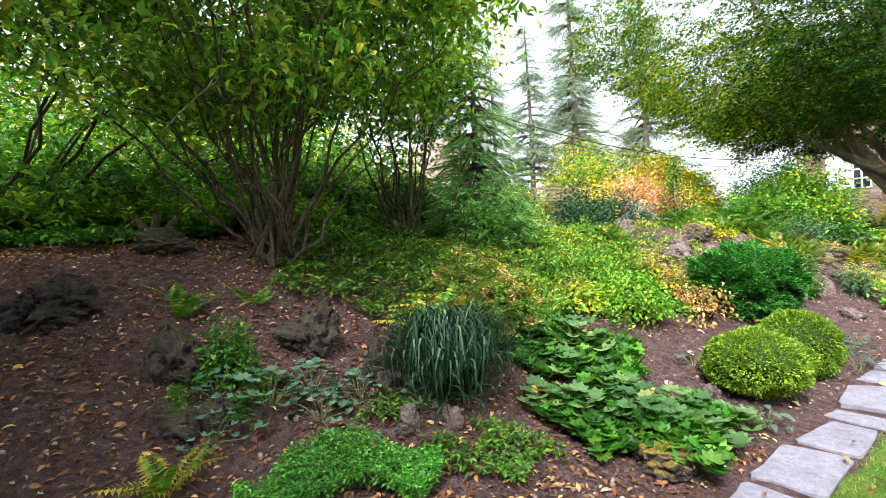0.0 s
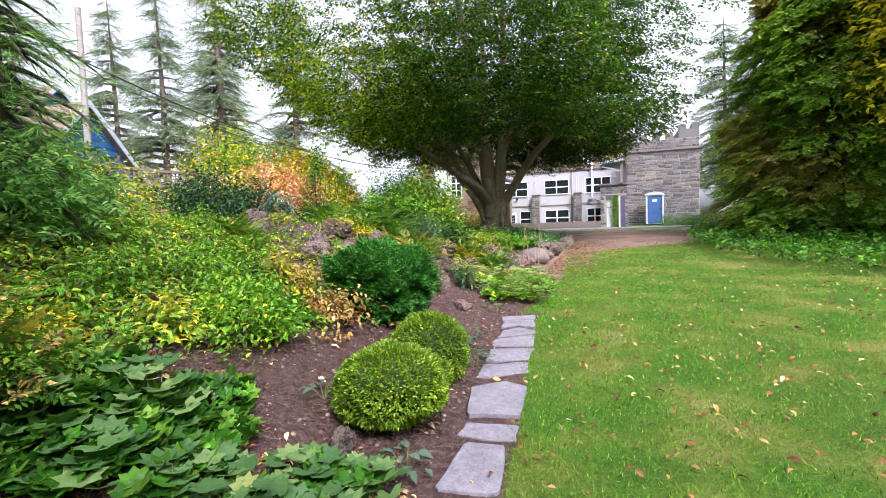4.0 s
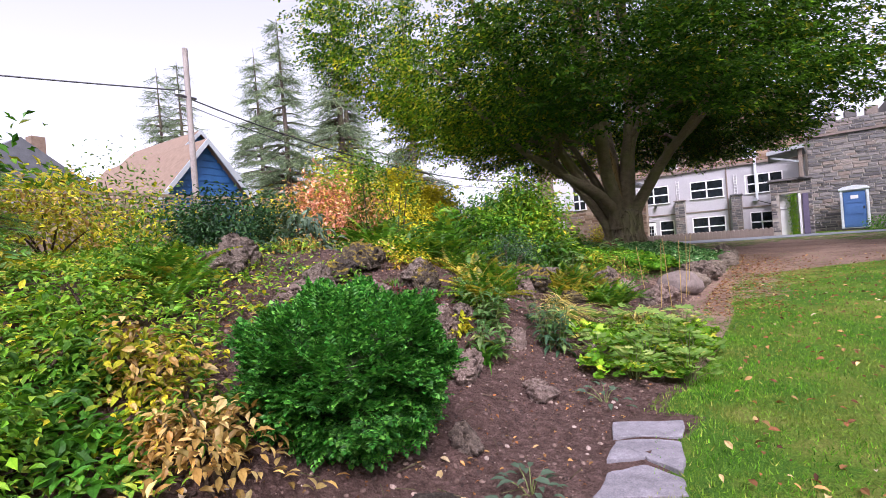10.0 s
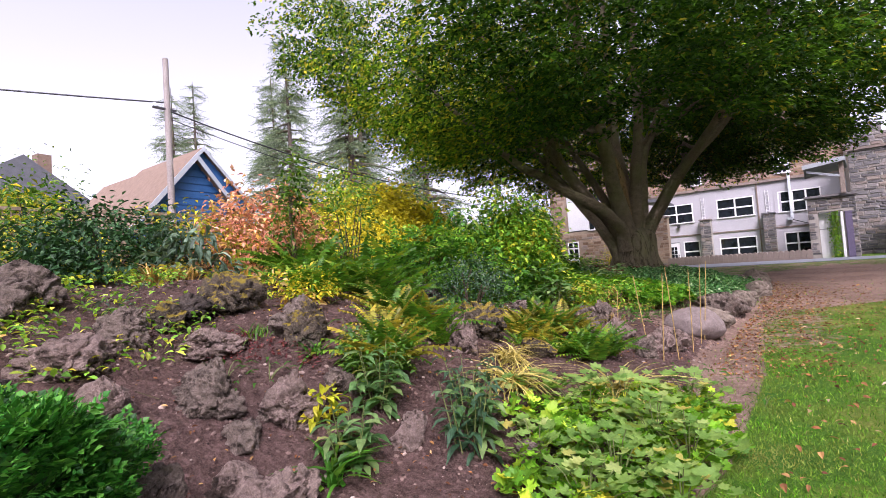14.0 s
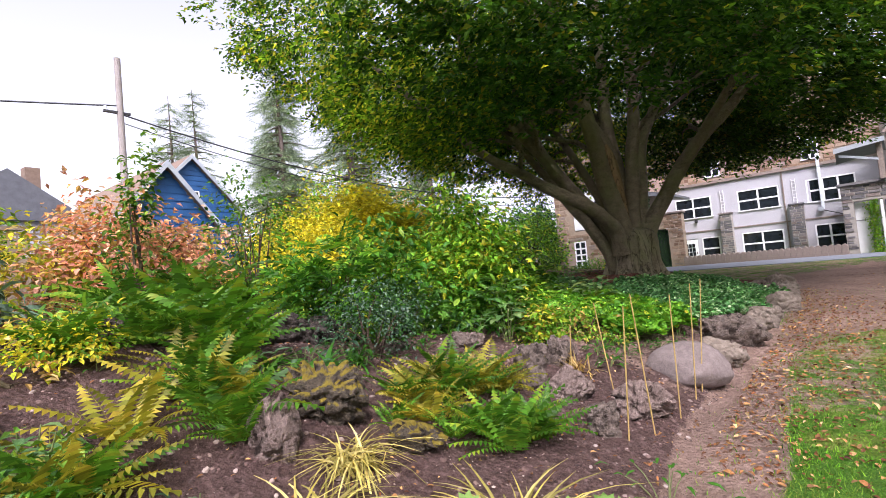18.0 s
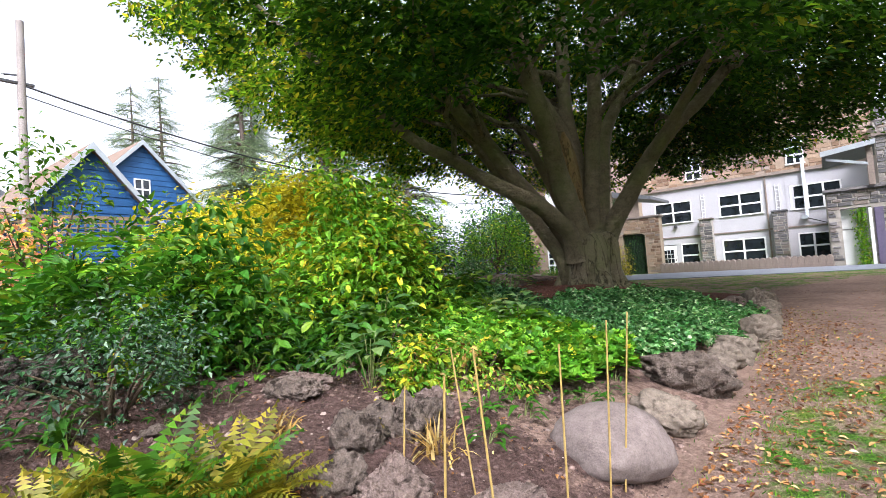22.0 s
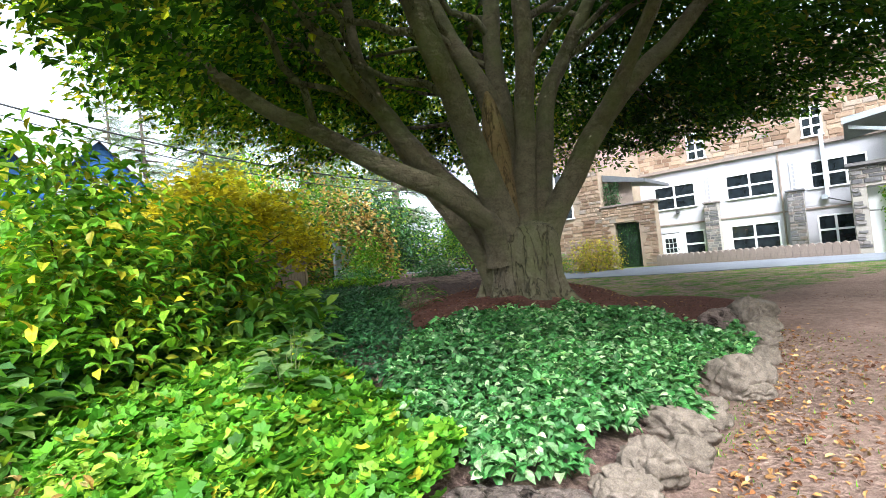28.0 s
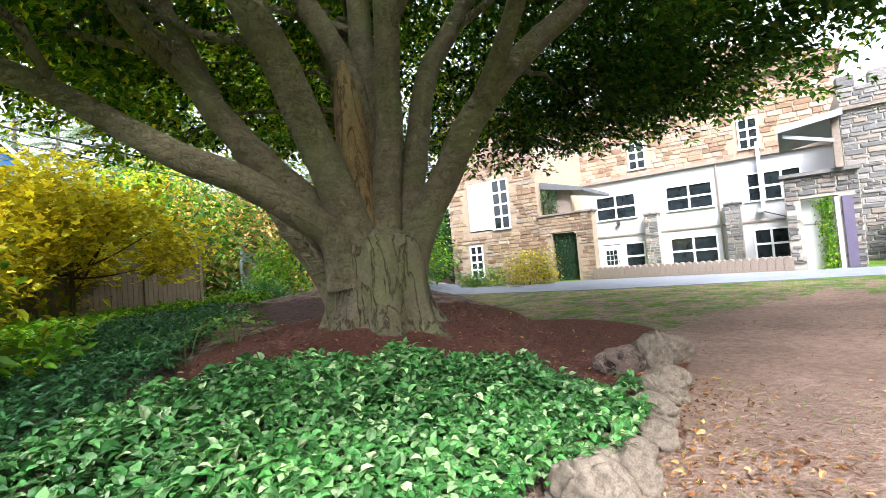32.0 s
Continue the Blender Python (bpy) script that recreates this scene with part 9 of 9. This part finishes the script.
bush("forsythia", "rounded yellow-leaved bush before the stone wing", -3.9, 22.4, 1.15, 1.0, 1.75, 4200, L_OVAL, 0.1, M_YELLOW, 813, low=0.1, stems=8, second=(M_OCHRE, 0.3, "golden leaves"))
bush("border_shrub", "low green shrub before the stone wing", -6.2, 22.8, 1.2, 0.9, 1.2, 1600, L_OVAL, 0.12, M_MID, 814, low=0.1)
bush("border_shrub", "pale variegated low shrub by the fence", -8.6, 13.6, 1.0, 0.8, 0.8, 1200, L_OVAL, 0.13, M_SILVER, 815, low=0.05)
bush("border_shrub", "pale variegated low shrub by the fence", -6.8, 15.4, 0.8, 0.7, 0.7, 900, L_OVAL, 0.13, M_SILVER, 816, low=0.05)
bush("border_shrub", "bright lime shrub by the grey fence", -9.6, 15.0, 1.1, 1.0, 1.8, 1600, L_OVAL, 0.15, M_LIME, 817, low=0.1)
bush("thin_rose", "thin open rose bush against the sky", -7.4, -2.2, 1.1, 1.0, 2.6, 700, L_OVAL, 0.09, M_MID, 818, low=0.7, stems=16, clumps=30)
bush("thin_rose", "thin open rose bush against the sky", -6.4, -5.2, 1.0, 1.0, 2.3, 500, L_OVAL, 0.09, M_MID, 819, low=0.7, stems=14, clumps=30)

# ---- fences ----
def fence(label, x0, y0, x1, y1, h, mat, lattice, boards, group):
    f = thing("garden_fence", label, "fence", (x0, y0, 0), math.degrees(math.atan2(y1 - y0, x1 - x0)))
    ln = math.hypot(x1 - x0, y1 - y0)
    zb = [ground_at(x0 + (x1 - x0) * k / 20, y0 + (y1 - y0) * k / 20) for k in range(21)]
    def gz_(s):
        return zb[min(20, int(20 * s / ln))] - 0.03
    n = int(ln / 2.2) + 1
    for k in range(n + 1):
        s = ln * k / n
        part("post", box(s - 0.06, s + 0.06, -0.07, 0.07, gz_(s), gz_(s) + h + lattice + 0.08, 0.01), mat, f)
        part("post_cap", box(s - 0.09, s + 0.09, -0.1, 0.1, gz_(s) + h + lattice + 0.08, gz_(s) + h + lattice + 0.13, 0.01), mat, f)
    m = int(ln / boards)
    for k in range(m):
        s = ln * k / m
        part("board", box(s + 0.006, s + ln / m - 0.006, -0.015, 0.015, gz_(s), gz_(s) + h), mat, f)
    if lattice:
        part("rail", box(0, ln, -0.04, 0.04, max(zb) + h - 0.05, max(zb) + h + 0.03), mat, f)
        part("rail", box(0, ln, -0.04, 0.04, max(zb) + h + lattice - 0.03, max(zb) + h + lattice + 0.05), mat, f)
        for k in range(int(ln / 0.14)):
            s = 0.14 * k
            part("lath", box(s, s + 0.035, -0.012, -0.002, max(zb) + h, max(zb) + h + lattice), mat, f)
        for j in range(1, 4):
            part("lath", box(0, ln, 0.002, 0.012, max(zb) + h + lattice * j / 4 - 0.017, max(zb) + h + lattice * j / 4 + 0.017), mat, f)
    return f


fence("tan board fence with a lattice top behind the shrubs", -9.3, 7.4, -11.4, 13.2, 1.5, M_FENCE, 0.35, 0.16, "")
fence("weathered blue-grey board fence behind the garden", -12.2, 15.2, -13.6, 18.4, 1.7, M_FENCEGREY, 0.0, 0.14, "")
fence("dark lattice fence on the crest behind the shrubs", -9.0, -7.5, -8.4, 4.5, 1.1, M_FENCE, 0.45, 0.2, "")

# ---- pole and wires ----
pole = thing("utility_pole", "tall weathered wooden utility pole", "pole", (-14.1, 2.98, ground_at(-14.1, 2.98) - 0.2))
pole_h = 10.3 - ground_at(-14.1, 2.98) + 0.2
child("shaft", mesh_from("shaft", *tube_arrays(((0, 0, 0), (0, 0, pole_h / 2), (0, 0, pole_h)), (0.13, 0.115, 0.1), 12), M_POLE, True), pole)
part("bracket", box(-0.06, 0.06, -0.5, 0.3, pole_h - 2.0, pole_h - 1.93), M_DARKMETAL, pole)
part("insulator", box(-0.04, 0.04, -0.48, -0.4, pole_h - 1.93, pole_h - 1.78, 0.01), M_PALEPLASTIC, pole)


def wire(a, b, sag, label, r=0.018):
    a, b = np.array(a), np.array(b)
    t = np.linspace(0, 1, 24)[:, None]
    p = a * (1 - t) + b * t - np.array((0, 0, 1)) * 4 * sag * t * (1 - t)
    w = thing("overhead_wire", label, "cable")
    child("cable", mesh_from("cable", *tube_arrays(p, np.full(24, r), 5), M_RUBBER, True), w)


wire((-14.1, 3.0, 8.3), (-9.0, 26.0, 6.0), 1.2, "thick black cable from the pole to the house", 0.03)
wire((-14.1, 3.0, 8.0), (-9.0, 26.5, 5.6), 1.3, "thin black wire from the pole to the house")
wire((-14.1, 3.0, 8.6), (-26.0, -26.0, 9.6), 0.5, "thin wire leaving the utility pole", 0.03)

# ---- blue gabled house beyond the fence ----
bh = thing("blue_house", "blue clapboard house with two gables and white trim", "house", (-18.2, 5.6, 1.0), 95)
# local x runs along the front, local -y faces the garden
def gable(cx, half, peak, eave, y0, y1, tag):
    bm = prism([(cx - half, 0), (cx + half, 0), (cx + half, eave), (cx, peak), (cx - half, eave)], y0, y1)
    part("gable_wall", bm, M_BLUESIDING, bh, tag)
    k = (peak - eave) / half
    for s in (-1, 1):
        o = 0.35
        pts = [(cx, peak + 0.05), (cx, peak + 0.25), (cx + s * (half + o), eave - k * o + 0.25), (cx + s * (half + o), eave - k * o + 0.05)]
        part("roof_slope", prism(pts, y0 - 0.35, y1), M_SHINGLE, bh, "brown shingle roof slope")
        tr = [(cx, peak - 0.05), (cx, peak + 0.27), (cx + s * (half + o), eave - k * o + 0.27), (cx + s * (half + o), eave - k * o - 0.02)]
        part("barge_board", prism(tr, y0 - 0.42, y0 - 0.36), M_METAL, bh, "pale barge board")
    for j in range(int((peak) / 0.35)):
        z = 0.35 * j + 0.2
        w = half if z < eave else half * (peak - z) / (peak - eave)
        if w > 0.2:
            part("clapboard", box(cx - w + 0.02, cx + w - 0.02, y0 - 0.03, y0 - 0.005, z, z + 0.3), M_BLUESIDING, bh)


gable(0.0, 2.7, 6.6, 3.3, 0.0, 10.0, "blue gable wall")
gable(6.1, 3.6, 10.1, 6.3, 10.1, 19.0, "blue gable wall")
window(bh, 5.7, 6.5, 6.6, 7.8, 10.05, 2, 2)
gh = thing("grey_roofed_house", "far grey-roofed house with a brick chimney", "house", (-34, 2.0, 1.0), 100)
part("wall", box(-4, 4, 0, 7, 0, 6.5), M_WHITE, gh)
part("roof", prism([(-4.5, 6.4), (4.5, 6.4), (0, 9.6)], -0.4, 7.4), M_DARKROOF_ROOM, gh, "grey roof")
part("chimney", box(1.6, 2.4, 2, 2.8, 7, 10.4), M_SHINGLE, gh, "red brick chimney")
window(gh, -0.6, 0.6, 6.6, 7.8, -0.03, 2, 2)

# ---- parked car, mostly behind the border ----
car = thing("parked_car", "white car parked behind the lawn border", "car", (12.6, 17.6, ground_at(12.6, 17.6) + 0.02), 12)
bm = prism([(-2.1, 0.35), (2.1, 0.35), (2.15, 0.75), (1.3, 0.9), (0.7, 1.4), (-1.2, 1.42), (-1.9, 0.95), (-2.15, 0.85)], -0.85, 0.85)
bmesh.ops.bevel(bm, geom=bm.edges, offset=0.07, segments=2, affect="EDGES")
part("body", bm, M_TRIM, car, "", None, True)
part("side_window", prism([(-1.2, 0.95), (0.95, 0.95), (0.6, 1.32), (-1.05, 1.34)], -0.87, -0.84), M_GLASS, car)
for x in (-1.3, 1.35):
    for s in (-0.86, 0.86):
        wh = new("wheel")
        wh.parent = car
        wh.matrix_basis = pose(x, s, 0.33, 90)
        bm = bmesh.new()
        bmesh.ops.create_cone(bm, cap_ends=True, segments=20, radius1=0.33, radius2=0.33, depth=0.2)
        part("tyre", bm, M_RUBBER, wh)
        bm = bmesh.new()
        bmesh.ops.create_cone(bm, cap_ends=True, segments=16, radius1=0.2, radius2=0.18, depth=0.22)
        part("rim", bm, M_METAL, wh)

# ---- canes ----
for k, (x0, y0, x1, y1, z1) in enumerate(((3.09, 1.59, 3.15, 1.62, 1.34), (3.2, 1.88, 3.13, 1.85, 1.41), (3.27, 2.34, 3.29, 2.35, 1.35), (3.27, 2.88, 3.33, 2.9, 1.4), (3.27, 3.12, 3.37, 3.15, 1.42), (2.43, 2.04, 2.46, 2.08, 1.12), (2.71, 2.35, 2.6, 2.34, 1.3))):
    c = thing("garden_cane", "thin upright bamboo cane stuck in the soil", "stake", (0, 0, 0), group="canes marking plants")
    z0 = ground_at(x0, y0) - 0.06
    child("cane", mesh_from("cane", *tube_arrays(((x0, y0, z0), ((x0 + x1) / 2, (y0 + y1) / 2, (z0 + z1) / 2), (x1, y1, z1)), (0.006, 0.006, 0.005), 6), M_CANE, True), c)

# ---- flagstones ----
def flag(points, seed):
    rng = np.random.default_rng(seed)
    c = np.mean(points, 0)
    n = len(points)
    ring = []
    for i in range(n):
        a, b = np.array(points[i]), np.array(points[(i + 1) % n])
        for t in (0.06, 0.36, 0.66, 0.94):
            ring.append((a * (1 - t) + b * t) * 0.998 + c * 0.002 + rng.normal(0, 0.007, 2))
    z = ground_at(*c)
    bm = bmesh.new()
    top = [bm.verts.new((x, y, 0.5 * (ground_at(x, y) + z) + 0.016)) for x, y in ring]
    low = [bm.verts.new((x, y, 0.5 * (ground_at(x, y) + z) - 0.07)) for x, y in ring]
    bm.faces.new(top)
    for i in range(len(ring)):
        j = (i + 1) % len(ring)
        bm.faces.new((low[i], low[j], top[j], top[i]))
    bmesh.ops.recalc_face_normals(bm, faces=bm.faces)
    bmesh.ops.bevel(bm, geom=[e for e in bm.edges if e.verts[0] in top and e.verts[1] in top], offset=0.005, segments=1, affect="EDGES")
    me = bpy.data.meshes.new("flagstone")
    bm.to_mesh(me)
    bm.free()
    me.materials.append(M_PAVE)
    return me


flag_path = thing("flagstone_path", "path of irregular grey flagstones beside the lawn", "path", kind="structure")
flags = [
    [(4.62, -10.6), (5.06, -10.5), (5.0, -9.75), (4.52, -9.8)], [(4.48, -9.75), (4.95, -9.7), (4.84, -9.05), (4.4, -9.1)],
    [(4.36, -9.05), (4.8, -9.0), (4.64, -8.2), (4.27, -8.45)],
    [(4.24, -8.4), (4.17, -7.96), (4.56, -7.86), (4.62, -8.15)], [(4.16, -7.9), (4.06, -7.24), (4.46, -7.12), (4.56, -7.8)],
    [(4.11, -7.14), (4.1, -6.53), (4.4, -6.5), (4.48, -7.06)], [(4.02, -6.45), (4.02, -6.2), (4.42, -6.16), (4.44, -6.42)],
    [(3.98, -6.1), (3.87, -5.54), (4.14, -5.3), (4.36, -5.42), (4.42, -6.05)], [(3.83, -5.24), (3.8, -4.84), (4.25, -4.7), (4.32, -5.04)],
    [(3.78, -4.76), (3.76, -4.34), (4.24, -4.2), (4.24, -4.64)],
    [(3.74, -4.26), (3.7, -3.92), (4.17, -3.63), (4.23, -4.14)], [(3.72, -3.84), (3.72, -3.5), (3.9, -3.34), (4.13, -3.4), (4.17, -3.58)],
    [(3.68, -3.42), (3.64, -3.12), (4.05, -2.93), (4.12, -3.36), (3.9, -3.29)], [(3.54, -2.8), (4.0, -2.53), (4.04, -2.87), (3.62, -3.06)],
]
for k, q in enumerate(flags):
    child("flagstone", flag(q, 830 + k), flag_path)

# ---- what nobody could count: grass blades, fallen leaves, pebbles ----
rng = np.random.default_rng(5)
n = 380000
bx = 4.0 + 7.5 * rng.uniform(0, 1, n) ** 2.3
by = -11.5 + 22 * rng.uniform(0, 1, n)
bx = np.interp(by, EDGE_Y, EDGE_X) + (bx - 4.0)
share = lawn_share(bx, by) * (1 - 0.93 * dirt_share(bx, by)) * (1 - mulch_share(bx, by))
share = share * np.interp(by, (1.5, 3.0, 6.0, 8.0), (1.0, 0.6, 0.5, 0.6))
patchy = np.array([noise.noise((a * 1.3, b * 1.3, 3)) for a, b in zip(bx, by)])
ok = rng.uniform(0, 1, n) < share * (0.75 + 0.5 * patchy)
bx, by = bx[ok], by[ok]
m = len(bx)
tri_blade = (np.array([(0, 0.11, 0), (0, -0.11, 0), (0.5, 0, 1)]), np.array([(0, 1, 2)]))
grass = new("lawn_grass", mesh_from("lawn_grass", *strew(tri_blade, np.stack([bx, by, ground_many(bx, by) - 0.004], -1), spin(m, rng), rng.uniform(0.018, 0.045, m)), M_TURF))
tagged(grass, "short green lawn grass, yellowed and thin in patches", "grass", kind="stuff")


def fallen(name, label, n, x, y, size, mat, seed, up=0.012):
    r = np.random.default_rng(seed)
    z = ground_many(x, y) + r.uniform(0.4, 2.2, len(x)) * up
    ob = new(name, mesh_from(name, *strew(L_OVAL, np.stack([x, y, z], -1), spin(len(x), r, 0.0, None, r.normal(0, 0.3, len(x))), size * r.uniform(0.6, 1.3, len(x))), mat))
    return tagged(ob, label, "fallen leaves", kind="stuff")


x, y = rng.uniform(4.3, 10, 2600), rng.uniform(-11, 9, 2600)
fallen("lawn_leaves", "brown and orange leaves fallen on the lawn", 0, x, y, 0.065, M_LITTER, 841, 0.045)
x, y = rng.uniform(4.3, 10, 260), rng.uniform(-11, 9, 260)
fallen("lawn_leaves", "pale curled leaves fallen on the lawn", 0, x, y, 0.06, M_PALELITTER, 842, 0.045)
n = 2600
y = rng.uniform(1.5, 10.5, n)
x = np.interp(y, EDGE_Y, EDGE_X) + 0.15 + np.abs(rng.normal(0, 0.6, n))
fallen("kerb_leaves", "drift of dry orange leaves along the rock kerb", 0, x, y, 0.05, M_LITTER, 843)
n = 10500
x, y = rng.uniform(-0.8, 4.2, n), rng.uniform(-13, -7.2, n)
ok = x < np.interp(y, EDGE_Y, EDGE_X)
fallen("bank_leaves", "dead brown leaves strewn over the shaded bank", 0, x[ok], y[ok], 0.055, M_LITTER, 844)
n = 260
x, y = rng.uniform(-0.5, 4.0, n), rng.uniform(-13, -4, n)
fallen("bank_leaves", "pale yellow leaves strewn over the shaded bank", 0, x, y, 0.075, M_PALELITTER, 845)
n = 3000
x, y = rng.uniform(-0.8, 3.8, n), rng.uniform(-7.2, 3.2, n)
ok = x < np.interp(y, EDGE_Y, EDGE_X)
fallen("slope_leaves", "dead leaves and chips on the soil of the slope", 0, x[ok], y[ok], 0.036, M_LITTER, 846)
n = 700
a, r_ = rng.uniform(0, 2 * np.pi, n), 3 * np.sqrt(rng.uniform(0, 1, n))
fallen("mulch_leaves", "dry leaves on the mulch round the great tree", 0, 0.7 + r_ * np.cos(a), 10.0 + 1.1 * r_ * np.sin(a), 0.05, M_LITTER, 847)
n = 900
x, y = rng.uniform(3.4, 8, n), rng.uniform(5, 14, n)
fallen("track_leaves", "scattered leaf crumbs on the worn dirt track", 0, x, y, 0.03, M_LITTER, 848)

pebble = bmesh.new()
bmesh.ops.create_icosphere(pebble, subdivisions=1, radius=0.5)
pv = np.array([v.co[:] for v in pebble.verts]) * (1, 0.8, 0.6)
pf = np.array([[v.index for v in f.verts] for f in pebble.faces])
pebble.free()
n = 32000
x, y = rng.uniform(-1.5, 4.0, n), rng.uniform(-13, 4, n)
ok = x < np.interp(y, EDGE_Y, EDGE_X)
x, y = x[ok], y[ok]
peb = new("soil_clods", mesh_from("soil_clods", *strew((pv, pf), np.stack([x, y, ground_many(x, y)], -1), spin(len(x), rng), 0.01 + 0.045 * rng.uniform(0, 1, len(x)) ** 4), M_CLOD))
tagged(peb, "clods and small stones in the dark garden soil", "soil", kind="stuff")
# bark chips of the mulch
n = 6500
a, r_ = rng.uniform(0, 2 * np.pi, n), np.sqrt(rng.uniform(0, 1, n))
x, y = 1.15 + 2.25 * r_ * np.cos(a), 10.4 + 3.2 * r_ * np.sin(a)
chips = new("bark_chips", mesh_from("bark_chips", *strew((pv * (1, 0.35, 0.25), pf), np.stack([x, y, ground_many(x, y) + 0.004], -1), spin(n, rng), rng.uniform(0.02, 0.06, n)), M_CHIP))
tagged(chips, "red-brown bark chips round the great tree", "mulch", kind="stuff")

# broken twigs on the shaded bank
n = 900
x, y = rng.uniform(-0.8, 4.1, n), rng.uniform(-13, -3, n)
ok = x < np.interp(y, EDGE_Y, EDGE_X)
x, y = x[ok], y[ok]
stick = (np.array([(-0.5, 0.02, 0), (-0.5, -0.02, 0), (-0.5, 0, 0.035), (0.5, 0.012, 0.05), (0.5, -0.012, 0.05), (0.5, 0, 0.075)]), np.array([(0, 1, 4), (0, 4, 3), (1, 2, 5), (1, 5, 4), (2, 0, 3), (2, 3, 5)]))
twigs = new("fallen_twigs", mesh_from("fallen_twigs", *strew(stick, np.stack([x, y, ground_many(x, y) + 0.01], -1), spin(len(x), rng), rng.uniform(0.08, 0.3, len(x))), M_TWIG))
tagged(twigs, "broken brown twigs on the soil of the bank", "twigs", kind="stuff")
